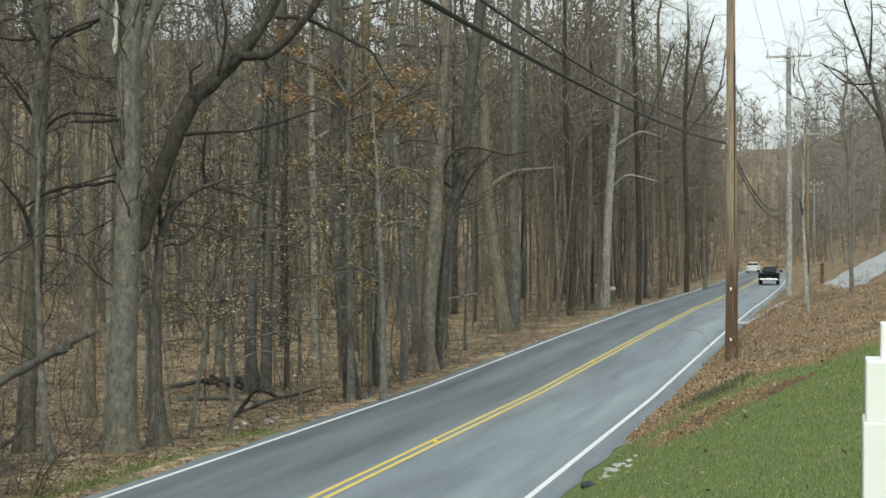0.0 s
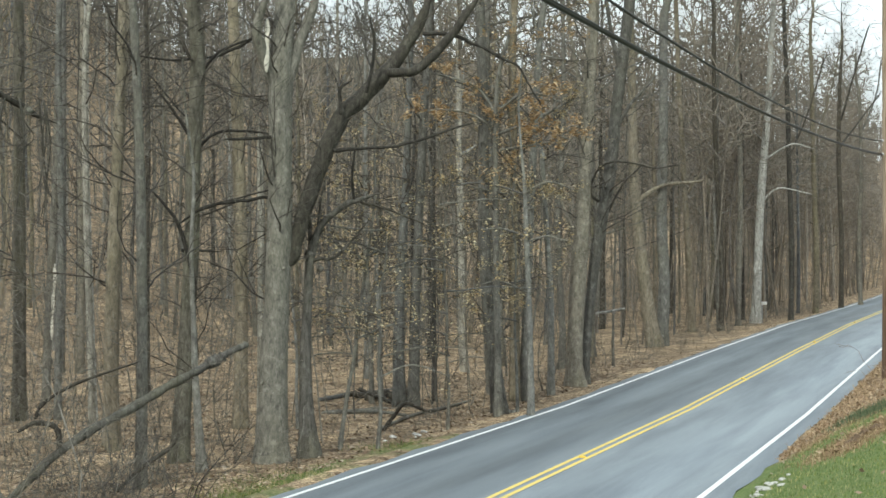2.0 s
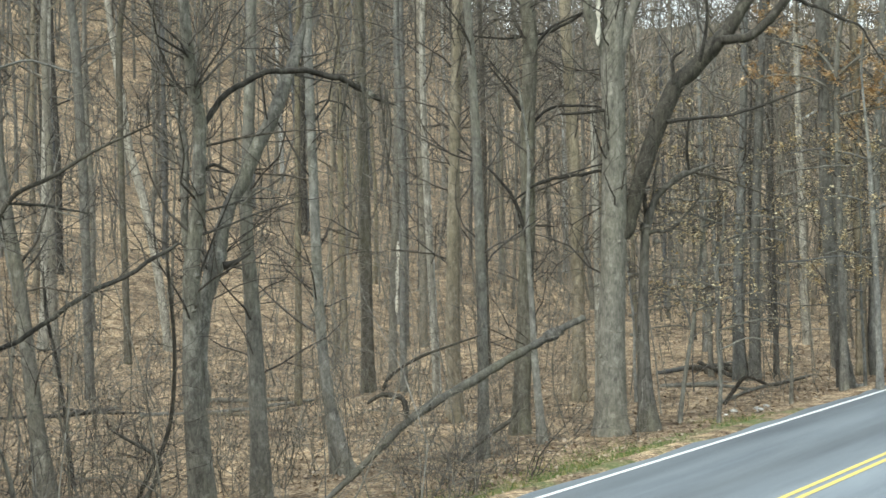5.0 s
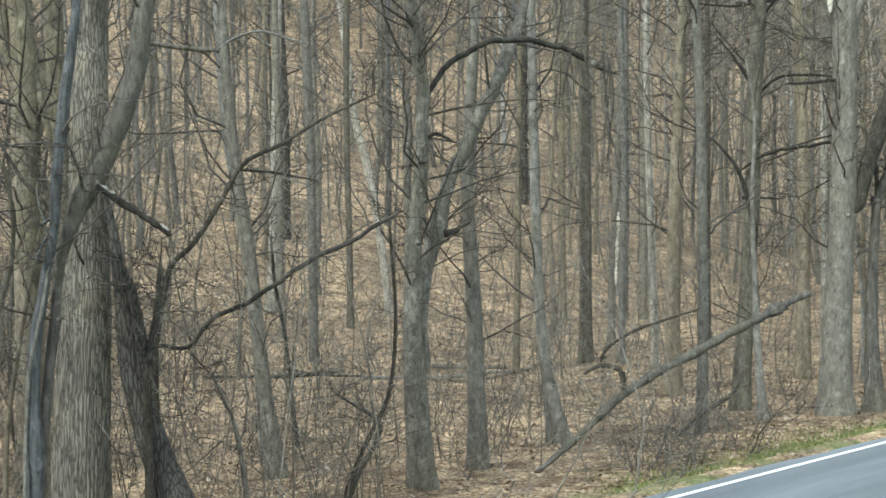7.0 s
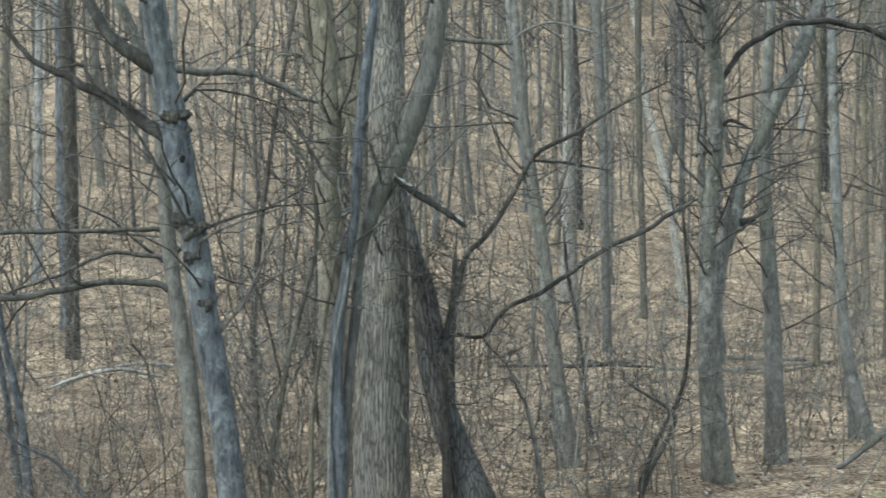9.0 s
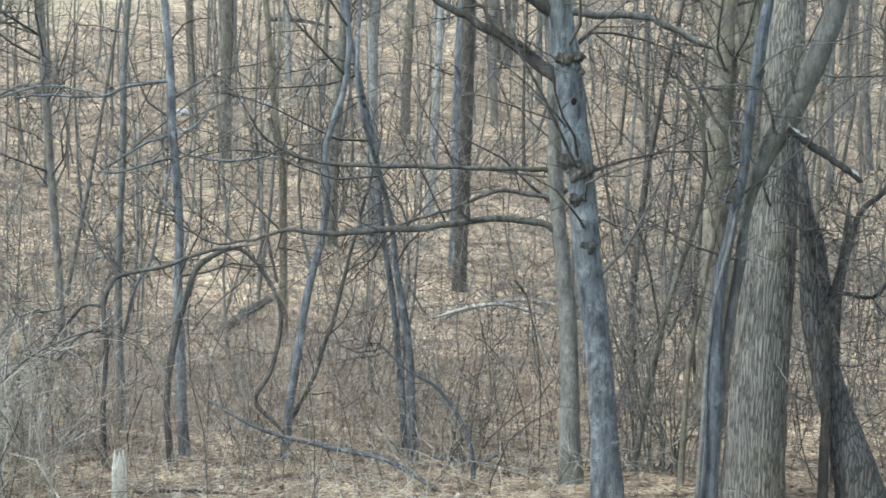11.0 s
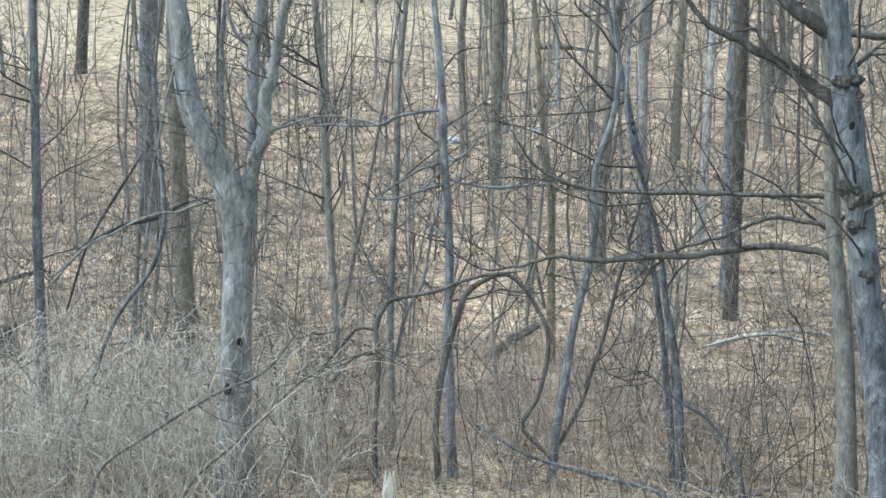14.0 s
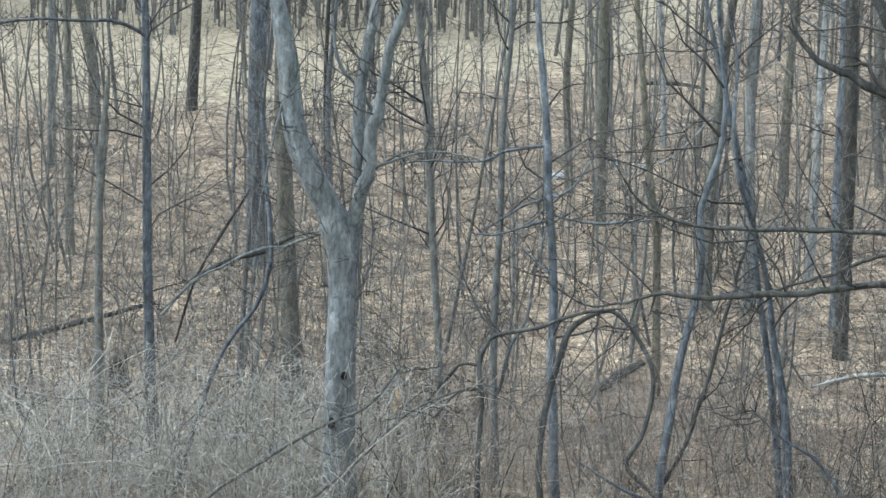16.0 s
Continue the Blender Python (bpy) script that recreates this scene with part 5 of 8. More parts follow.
hero(GREY, (-16.72, -1.62), 94.9, 'low arching grey branch in the thicket',
     ((0.00, 0.00, 0.026), (0.18, 0.59, 0.024), (0.66, 0.95, 0.024), (1.45, 1.42, 0.020), (2.04, 1.69, 0.020), (2.37, 2.10, 0.014)),
     (), 0, 12, name='sapling')
hero(PALE, (-36.55, 48.95), 36.7, 'dead pale-barked snag in the wood',
     ((0.00, -0.01, 0.170), (0.04, 1.90, 0.169), (0.12, 3.58, 0.157), (0.23, 7.16, 0.133), (0.31, 11.95, 0.110)),
     (), 17, 30)
def young_beech(bearing, distance, height, seed, leaves):
    """A slim understory beech with level sprays of dry leaves."""
    own = np.random.default_rng(seed)
    a = radians(bearing)
    lean = own.normal(0, 0.06)
    stem = [(lean * h + own.normal(0, 0.04) * (h > 0), h, 0.05 * (1 - 0.75 * h / height)) for h in np.linspace(0, height, 7)]
    limbs = []
    for h in np.linspace(0.3, 0.92, 8) * height:
        side, ln = own.choice([-1, 1]), own.uniform(1.0, 2.2)
        limbs.append([(lean * h, h, 0.024), (lean * h + side * ln * 0.5, h + own.uniform(0.05, 0.3), 0.017), (lean * h + side * ln, h + own.uniform(-0.05, 0.35), 0.009)])
    hero(GREY, (-distance * math.sin(a), distance * math.cos(a)), bearing, 'young beech keeping dry tan leaves', stem, limbs, height + 1.5, 4, leaves=leaves, name='sapling')


for bearing, distance, height, leaves in ((24.0, 31.5, 5.2, 80), (21.2, 35.0, 6.0, 150), (27.2, 36.0, 5.6, 110), (18.4, 39.0, 6.4, 240)):
    young_beech(bearing, distance, height, int(bearing * 10), leaves)
hero(GREY, (-13.59, 28.45), 25.5, 'young beech keeping dry tan leaves',
     ((0.00, -0.00, 0.057), (0.15, 1.06, 0.050), (0.34, 2.18, 0.044), (0.50, 3.43, 0.037), (0.64, 4.42, 0.031), (0.77, 5.54, 0.025)),
     (((0.40, 2.43, 0.025), (1.00, 2.67, 0.019), (1.62, 2.86, 0.013)),
      ((0.30, 2.06, 0.025), (0.12, 2.68, 0.019), (-0.37, 3.06, 0.012)),
      ((0.50, 3.43, 0.025), (1.00, 3.55, 0.019), (1.38, 3.67, 0.013)),
      ((0.44, 2.93, 0.025), (0.01, 3.43, 0.019), (-0.49, 3.56, 0.012)),
      ((0.64, 4.30, 0.025), (1.26, 4.54, 0.019), (2.01, 4.66, 0.013)),
      ((0.61, 4.17, 0.025), (0.14, 4.43, 0.019), (-0.36, 4.68, 0.012)),), 6, 16, leaves=420, name='sapling')
hero(GREY, (-12.48, 35.89), 19.2, 'young beech keeping dry orange leaves',
     ((-0.00, 0.00, 0.125), (-0.00, 0.75, 0.113), (-0.03, 2.70, 0.097), (-0.06, 4.81, 0.089), (-0.07, 6.62, 0.081), (-0.06, 7.97, 0.073), (0.00, 9.03, 0.057),),
     (((-0.06, 8.05, 0.045), (-0.55, 8.73, 0.038), (-1.16, 9.03, 0.030), (-1.83, 9.21, 0.015),),
      ((-0.04, 8.12, 0.045), (0.58, 8.58, 0.038), (1.18, 8.55, 0.030), (1.63, 8.35, 0.015),),
      ((-0.06, 7.52, 0.045), (0.73, 7.79, 0.038), (1.33, 7.64, 0.030), (1.81, 7.45, 0.015),),
      ((-0.06, 7.67, 0.038), (-0.63, 8.05, 0.030), (-1.38, 8.18, 0.023), (-1.98, 8.12, 0.015),),
      ((-0.03, 7.07, 0.038), (0.73, 7.19, 0.030), (1.33, 7.29, 0.015),),), 12, 16, orange=True, leaves=1760, name='sapling')
hero(GREY, (-11.41, 35.41), 17.9, 'young beech keeping dry tan leaves',
     ((-0.00, 0.00, 0.104), (-0.00, 0.76, 0.095), (-0.04, 2.67, 0.079), (-0.12, 4.73, 0.071), (-0.17, 6.06, 0.055), (-0.22, 6.65, 0.040),),
     (((-0.14, 5.77, 0.037), (-0.88, 6.06, 0.029), (-1.62, 6.18, 0.022), (-2.21, 6.06, 0.015),),
      ((-0.13, 5.84, 0.037), (0.45, 6.13, 0.029), (1.18, 5.91, 0.015),),
      ((-0.09, 4.73, 0.037), (-0.73, 4.95, 0.029), (-1.47, 4.85, 0.022), (-1.99, 4.66, 0.015),),
      ((-0.07, 4.59, 0.029), (0.44, 4.73, 0.022), (0.89, 4.61, 0.015),),
      ((-0.06, 3.26, 0.029), (-0.74, 3.55, 0.022), (-1.33, 3.48, 0.015),),), 7, 14, leaves=832, name='sapling')
hero(GREY, (-12.82, 41.79), 17.1, 'young beech keeping dry tan leaves',
     ((0.00, -0.00, 0.122), (-0.01, 2.72, 0.104), (-0.12, 4.76, 0.095), (-0.27, 7.32, 0.078), (-0.33, 9.54, 0.061)),
     (((-0.19, 6.47, 0.043), (-0.78, 6.65, 0.035), (-1.29, 6.49, 0.026)),
      ((-0.26, 8.17, 0.043), (-1.10, 8.88, 0.035), (-1.77, 9.41, 0.026)),
      ((-0.29, 8.51, 0.044), (0.58, 9.00, 0.035)),), 11, 60, leaves=1280, name='sapling')
hero(ASHEN, (-16.03, 40.22), 21.7, 'young beech keeping dry tan leaves',
     ((0.00, -0.00, 0.095), (-0.01, 2.21, 0.077), (-0.03, 3.92, 0.069), (-0.12, 5.28, 0.043)),
     (((-0.01, 2.89, 0.034), (0.71, 3.23, 0.026)),
      ((-0.03, 3.75, 0.034), (-0.82, 3.58, 0.026)),), 6, 36, leaves=608, name='sapling')
hero(GREY, (-17.30, 39.09), 23.9, 'young beech keeping dry tan leaves',
     ((0.00, -0.00, 0.085), (-0.06, 2.20, 0.076), (-0.13, 3.89, 0.068), (-0.24, 4.90, 0.051)),
     (), 7, 40, leaves=672, name='sapling')
hero(GREY, (-13.58, 39.00), 19.2, 'young beech keeping dry tan leaves',
     ((0.00, -0.00, 0.099), (0.03, 1.47, 0.090), (0.08, 3.42, 0.082), (0.16, 5.06, 0.065)),
     (((0.03, 2.12, 0.041), (-0.66, 2.77, 0.033)),
      ((0.08, 3.42, 0.041), (0.81, 3.59, 0.033)),), 8, 50, leaves=800, name='sapling')
hero(GREY, (-17.49, 38.84), 24.2, 'young beech keeping dry tan leaves',
     ((0.00, -0.00, 0.085), (-0.05, 2.16, 0.076), (-0.12, 3.66, 0.067), (-0.25, 5.16, 0.042)),
     (), 7, 40, leaves=560, name='sapling')
hero(TAN, (-15.71, 77.23), 11.5, '',
     ((0.00, -0.00, 0.219), (-0.16, 3.43, 0.187), (-0.39, 8.10, 0.156), (-0.64, 12.77, 0.141), (-0.81, 17.45, 0.127)),
     (((-0.38, 7.16, 0.062), (0.61, 8.72, 0.063), (1.53, 9.96, 0.047)),), 17, 80)
hero(DARK, (-14.09, 76.98), 10.4, '',
     ((0.00, -0.00, 0.186), (0.06, 3.40, 0.155), (-0.17, 8.03, 0.155), (-0.33, 12.66, 0.125), (-0.34, 17.29, 0.110)),
     (), 17, 80)
hero(GREY, (-14.36, 84.00), 9.7, '',
     ((0.00, -0.00, 0.169), (0.06, 4.37, 0.169), (0.15, 9.07, 0.152), (-0.02, 14.44, 0.136), (-0.03, 18.47, 0.120)),
     (), 17, 80)
hero(DARK, (-11.95, 88.53), 7.7, '',
     ((0.00, -0.00, 0.177), (0.06, 4.21, 0.177), (-0.08, 9.12, 0.160), (-0.20, 14.03, 0.143), (-0.38, 18.94, 0.126)),
     (((-0.09, 9.82, 0.071), (1.02, 12.61, 0.053), (2.05, 16.09, 0.054)),), 17, 90)
hero(BROWN, (-12.02, 101.53), 6.8, '',
     ((0.00, -0.00, 0.203), (0.07, 4.32, 0.203), (-0.09, 9.13, 0.183), (-0.18, 13.93, 0.163), (-0.31, 19.54, 0.123)),
     (((-0.10, 11.53, 0.081), (1.08, 15.51, 0.061), (1.86, 19.49, 0.061)),), 17, 90)
hero(DARK, (-11.57, 113.86), 5.8, '',
     ((0.00, -0.00, 0.204), (0.04, 5.36, 0.181), (-0.15, 11.62, 0.182), (-0.03, 17.87, 0.137)),
     (((-0.07, 14.30, 0.091), (1.07, 18.30, 0.069), (2.03, 21.40, 0.069)),
      ((-0.06, 12.51, 0.091), (1.51, 14.72, 0.068), (2.82, 16.48, 0.068)),), 24, 110)
hero(GREY, (-10.86, 122.22), 5.1, '',
     ((0.00, -0.00, 0.194), (-0.10, 5.50, 0.194), (0.08, 11.23, 0.170), (-0.03, 16.97, 0.147)),
     (((0.02, 14.10, 0.073), (1.24, 17.42, 0.073), (1.70, 20.27, 0.074)),), 22, 100)
hero(PALE, (-1.17, 58.73), 1.1, 'slim pale sapling on the leafy bank',
     ((0.00, -0.00, 0.093), (-0.07, 1.62, 0.081), (-0.18, 3.88, 0.070), (-0.14, 6.81, 0.058)),
     (), 11, 60, name='sapling')
hero(GREY, (0.58, 64.67), -0.5, 'slim grey sapling beside the drive',
     ((0.00, -0.00, 0.103), (-0.08, 2.41, 0.090), (-0.15, 5.86, 0.077)),
     (), 11, 60, name='sapling')
hero(DARK, (3.49, 77.92), -2.4, 'spreading bare tree on the hill above the drive',
     ((0.00, 0.00, 0.200), (-0.20, 1.27, 0.185), (-0.77, 4.81, 0.155), (-1.34, 8.06, 0.140), (-2.05, 10.75, 0.093), (-3.06, 13.76, 0.063)),
     (((-1.63, 9.84, 0.062), (-3.05, 9.89, 0.047), (-4.20, 10.83, 0.031)),
      ((-1.28, 7.76, 0.078), (-2.19, 9.27, 0.062), (-3.34, 10.50, 0.047), (-4.49, 11.14, 0.031)),
      ((-1.91, 10.44, 0.078), (-1.77, 13.10, 0.047), (-1.92, 14.89, 0.031)),), 20, 120)
hero(VINE, (-18.39, 2.78), 81.4, 'brown vine stem curling down in the thicket',
     ((0.01, 0.01, 0.045), (-0.06, 0.59, 0.045), (-0.04, 1.17, 0.048), (0.07, 1.80, 0.048), (0.19, 2.22, 0.048), (0.31, 2.54, 0.045), (0.62, 2.75, 0.036), (0.85, 2.78, 0.031), (1.09, 2.56, 0.031), (1.34, 2.14, 0.031), (1.38, 1.73, 0.031), (1.26, 1.20, 0.031), (1.06, 0.82, 0.034), (1.30, 0.55, 0.028),),
     (), 0, 6, name='vine')
hero(GREY, (-16.59, -0.54), 91.4, 'long arching grey branch over the thicket',
     ((0.00, 0.00, 0.022), (0.13, 0.43, 0.020), (0.51, 0.81, 0.020), (0.89, 1.14, 0.020), (1.34, 1.59, 0.017), (1.73, 1.82, 0.013), (2.19, 1.98, 0.010)),
     (), 0, 14, name='vine')
hero(SLATE, (-16.82, 6.42), 69.1, 'arching grey branch over the thicket',
     ((0.00, -0.30, 0.033), (-0.10, 0.49, 0.029), (-0.47, 1.12, 0.025), (-0.91, 1.39, 0.018), (-1.21, 1.67, 0.011)),
     (), 0, 12, name='vine')
hero(SLATE, (-18.89, -2.14), 94.8, 'bent grey vine hanging in the trees',
     ((0.00, 0.00, 0.033), (0.54, 1.81, 0.030), (0.82, 2.39, 0.030), (1.14, 2.83, 0.034), (1.30, 3.48, 0.038), (1.22, 4.43, 0.034), (1.15, 5.29, 0.030)),
     (), 0, 14, name='vine')
hero(BROWN, (-16.54, 8.51), 62.6, 'crooked brown understory stem',
     ((0.00, 0.00, 0.049), (0.04, 0.25, 0.045), (0.21, 1.28, 0.041), (0.37, 2.15, 0.037), (0.53, 2.74, 0.037), (0.77, 3.69, 0.030), (0.70, 4.64, 0.030), (0.51, 4.94, 0.026)),
     (((0.29, 1.86, 0.022), (0.10, 2.75, 0.018), (-0.11, 3.34, 0.015)),
      ((0.66, 3.32, 0.018), (0.92, 3.91, 0.015)),), 0, 24, name='sapling')
hero(BROWN, (-15.20, 8.47), 60.8, 'dark curling vine stem in the thicket',
     ((0.00, 0.00, 0.042), (0.01, 0.37, 0.039), (0.05, 1.48, 0.035), (0.19, 2.44, 0.031), (0.42, 3.68, 0.028), (0.52, 4.16, 0.021)),
     (), 0, 20, name='vine')
hero(SLATE, (-18.03, 5.98), 71.8, 'slim blue-grey sapling in the brush',
     ((0.00, 0.00, 0.074), (-0.04, 0.55, 0.069), (-0.10, 1.43, 0.061), (-0.19, 2.02, 0.057), (-0.28, 2.46, 0.049), (-0.44, 3.47, 0.038)),
     (), 6, 20, name='sapling')
hero(DARK, (-14.41, 13.14), 47.6, 'dark curling vine stem in the thicket',
     ((0.00, 0.04, 0.036), (0.16, 0.50, 0.035), (0.41, 0.97, 0.031), (0.47, 1.28, 0.031), (0.02, 1.59, 0.023)),
     (), 0, 14, name='vine')
hero(GREY, (-14.21, 11.37), 51.5, '',
     ((0.00, 0.00, 0.040), (-0.05, 0.34, 0.037), (-0.14, 1.07, 0.037), (-0.24, 1.51, 0.029), (-0.42, 1.94, 0.022)),
     (), 0, 16, name='sapling')
hero(DARK, (-15.15, 13.81), 47.6, 'crooked dark understory stem',
     ((0.00, 0.03, 0.041), (0.25, 0.67, 0.037), (0.37, 0.92, 0.037), (0.66, 1.57, 0.033), (0.75, 2.62, 0.029), (0.68, 3.76, 0.024)),
     (), 0, 24, name='sapling')
hero(DARK, (-19.77, 16.89), 49.6, '',
     ((0.00, 0.00, 0.039), (-0.07, 0.65, 0.036), (-0.21, 1.99, 0.036), (-0.40, 3.02, 0.036), (-0.43, 3.43, 0.031)),
     (), 0, 16, name='sapling')

# ---- the rest of the wood: tall trees between and behind ----
def forest_tree(seed, height, radius):
    rng = np.random.default_rng(seed)
    lean = rng.normal(0, 0.025)
    hs = np.array([0, 0.06, 0.25, 0.45, 0.65, 0.85]) * height
    stem = [(lean * h + rng.normal(0, 0.16) * (h > 0), h, radius * (1 - 0.72 * h / height)) for h in hs]
    limbs = []
    for _ in range(int(rng.integers(6, 10))):
        h = rng.uniform(0.2, 0.8) * height
        side = rng.choice([-1, 1])
        ln = rng.uniform(1.5, 4.5)
        r, up = radius * rng.uniform(0.18, 0.34), rng.uniform(0.1, 1.3)
        limbs.append([(lean * h, h, r), (lean * h + side * ln * 0.4, h + ln * 0.35 * up, r * 0.7), (lean * h + side * ln * 0.75, h + ln * 0.75 * up, r * 0.4), (lean * h + side * ln, h + ln * 1.1 * up, r * 0.15)])
    return stem, limbs, height, int(rng.integers(24, 34)), rng


taken = [ob.matrix_basis.translation.copy() for ob in scene.objects if ob.type == "EMPTY"]
rng = np.random.default_rng(42)


def free_spot(x, y, gap):
    return all((p.x - x) ** 2 + (p.y - y) ** 2 > gap * gap for p in taken)


kinds = []
TONES = ((GREY, "grey-brown"), (BROWN, "mossy brown"), (DARK, "dark"), (GREY, "grey-brown"), (TAN, "tan-brown"), (SLATE, "blue-grey"), (GREY, "grey-brown"), (BROWN, "mossy brown"), (PALE, "pale grey"), (DARK, "dark"))
for n, (bark, words) in enumerate(TONES):
    stem, limbs, height, twigs, own = forest_tree(500 + n, 13 + 1.1 * n, 0.07 + 0.013 * n)
    t = thing("tree", (-40 - 3 * n, 20 + 9 * n, 0), f"tall bare {words} forest tree on leaf litter", "tree", "woodland trees")
    trunk, made, crown = tree_mesh(stem, limbs, height, twigs, bark, own, thin=0.010, dense=1.1, fine=3, lod=1)
    part("trunk", trunk, t)
    for me in made:
        part("limb", me, t)
    part("crown", crown, t)
    t.location.z = float(ground_z(t.location.x, t.location.y))
    taken.append(t.location.copy())
    kinds.append(t)
count = 0
while count < 115:
    if count % 3 == 0:
        y = rng.uniform(36, 150)
        x = road_x(y) - rng.uniform(5.5, 16)
    else:
        x, y = rng.uniform(-70, -15), rng.uniform(-18, 105)
    d = math.hypot(x, y)
    if d < 43 or not free_spot(x, y, 1.5) or (y < 14 and rng.random() < 0.72) or (x > -24 and y < 33):
        continue
    m = Matrix.LocRotScale((x, y, float(ground_z(x, y)) - 0.05), Euler((0, 0, rng.uniform(0, 6.28))), Vector((1, 1, 1)) * rng.uniform(0.8, 1.15))
    c = copy_thing(kinds[int(rng.integers(0, len(kinds)))], m)
    c.scale = m.to_scale()
    taken.append(Vector((x, y, 0)))
    count += 1


def stems(spots, rng, height, radius, lean=0.03, bend=0.1, k=6):
    """Paths and radii of upright stems at the given places."""
    n = len(spots)
    p = np.asarray(spots, float)
    h, r = rng.uniform(*height, n), radius[0] + (radius[1] - radius[0]) * rng.uniform(0, 1, n) ** 1.7
    s = np.linspace(0, 1, k)
    tilt, bow = rng.normal(0, lean, (n, 2)), rng.normal(0, bend, (n, 2))
    xy = p[:, None] + tilt[:, None] * (h[:, None] * s)[..., None] + bow[:, None] * np.sin(4 * s + 0.3)[None, :, None] * (s > 0)[None, :, None]
    z = ground_z(p[:, 0], p[:, 1])[:, None] - 0.15 + h[:, None] * s
    return np.concatenate([xy, z[..., None]], -1), r[:, None] * (1 - 0.85 * s), h


def wood(name, spots, rng, label, height=(13, 22), radius=(0.07, 0.19), thin=0.014, twigs=9, fine=5, reach=2.6, start=0.2, mat=None, lean=0.03, sides=4, bend=0.12, lift=0.6):
    """Many trees too far off or too thin to tell apart."""
    b = Build()
    p, r, h = stems(spots, rng, height, radius, lean, bend)
    bulk(b, p, r, sides)
    q, s, ln = grow(p, r, rng, twigs, reach, start, thin, 2 if thin > 0.02 else 3, lift)
    bulk(b, q, s)
    if fine:
        u, w, _ = grow(q, s, rng, fine, ln * 0.6, 0.2, thin * 0.75, 1, 0.4)
        bulk(b, u, w * 1.5)
    return tagged(new(name, b.mesh(name, mat or FAR)), label, "trees", kind="stuff")


rng = np.random.default_rng(7)
spots = []
while len(spots) < 370:
    x, y = rng.uniform(-165, -14), rng.uniform(-45, 260)
    if (y < 105 and x > -66) or (y >= 105 and x > road_x(y) - 6) or (x < -70 and y < 12 and rng.random() < 0.75):
        continue
    spots.append((x, y))
wood("far_trees", spots, rng, "bare grey-brown trees on the far wooded hillside", thin=0.021, twigs=15, fine=4, reach=4.0, start=0.15, bend=0.3)
spots = []
while len(spots) < 280:
    y = rng.uniform(62, 250)
    spots.append((road_x(y) - 6.5 - 32 * rng.uniform(0, 1) ** 1.6, y))
wood("far_trees", spots, rng, "dense bare trees along the far roadside", (17, 29), (0.05, 0.13), 0.034, 22, 6, 6.2, 0.3, ROADSIDE, bend=0.5, lean=0.05, lift=1.1)
spots = []
while len(spots) < 400:
    x, y = rng.uniform(-165, -72), rng.uniform(-70, 230)
    if y < 14 and x > -104:
        continue
    spots.append((x, y))
wood("far_trees", spots, rng, "bare trees along the hill's crest", (15, 24), (0.09, 0.2), 0.034, 13, 3, 4.5, 0.12, bend=0.3)
spots = [(x, y) for x, y in zip(rng.uniform(-140, -104, 270), rng.uniform(-75, 16, 270))]
wood("far_trees", spots, rng, "bare trees behind the old field", (12, 20), (0.08, 0.18), 0.03, 12, 6, 4.0, 0.06)
spots = []
while len(spots) < 350:
    x, y = -27 - 48 * rng.uniform(0, 1), rng.uniform(-30, 32) if len(spots) < 140 else rng.uniform(25, 115)
    spots.append((x, y))
wood("thin_trees", spots, rng, "slim young bare trees on the wooded slope", (5, 14), (0.025, 0.075), 0.008, 9, 4, 2.0, 0.15, lean=0.09, bend=0.28)
spots = []
while len(spots) < 290:
    y = rng.uniform(92, 330)
    x = road_x(y) + 6 + rng.uniform(0, 1) ** 1.4 * 34
    if (x < 5 and y < 118) or (y < 234 and abs(x + 0.018 * y) < 2.2):
        continue
    spots.append((x, y))
for _ in range(260):
    spots.append((rng.uniform(-70, 22), rng.uniform(250, 325)))
# distance haze is put into this bark's pale colour
wood("far_trees", spots, rng, "bare trees on the hill at the road's far end", radius=(0.06, 0.15), thin=0.036, twigs=20, fine=3, reach=4.2, start=0.14, mat=HAZED_TWIG, bend=0.4)
spots = []
while len(spots) < 260:
    x, a = rng.uniform(-150, -84), radians(rng.uniform(20, 52))
    spots.append((x, -x / math.tan(a)))
wood("far_trees", spots, rng, "dense bare trees high on the wooded hill", (15, 26), (0.07, 0.18), 0.05, 26, 4, 4.6, 0.1, bend=0.4)

spots = [(float(road_x(y)) + rng.uniform(-28, 26), y) for y in rng.uniform(225, 310, 210)] + [(rng.uniform(4, 40), y) for y in rng.uniform(100, 220, 150)]
wood("far_brush", spots, rng, "brown bare brush and young trees at the road's far bend", (3, 10), (0.03, 0.08), 0.045, 12, 2, 2.8, 0.08, ROADSIDE, lean=0.08)

spots = [(rng.uniform(-130, 25), y) for y in rng.uniform(335, 475, 170)]
# same haze-paled bark for the crest beyond
wood("far_trees", spots, rng, "bare trees along the crest beyond the road's end", (14, 22), (0.1, 0.2), 0.09, 16, 3, 5.0, 0.1, HAZED_TWIG, bend=0.4)
own = np.random.default_rng(70)
bearings = np.radians(np.concatenate([own.uniform(17, 33, 90), own.uniform(33, 63, 90), own.uniform(68, 104, 46)]))
spots = [(-d * math.sin(a), d * math.cos(a)) for a, d in zip(bearings, 60 + 90 * own.uniform(0, 1, 226))]
wood("far_trees", spots, own, "close-standing bare trees on the wooded hillside", (13, 24), (0.07, 0.2), 0.03, 8, 2, 4.5, 0.15, bend=0.5, lean=0.05)
spots = [(-d * math.sin(a), d * math.cos(a)) for a, d in zip(np.radians(rng.uniform(55, 64, 24)), rng.uniform(24, 62, 24))]
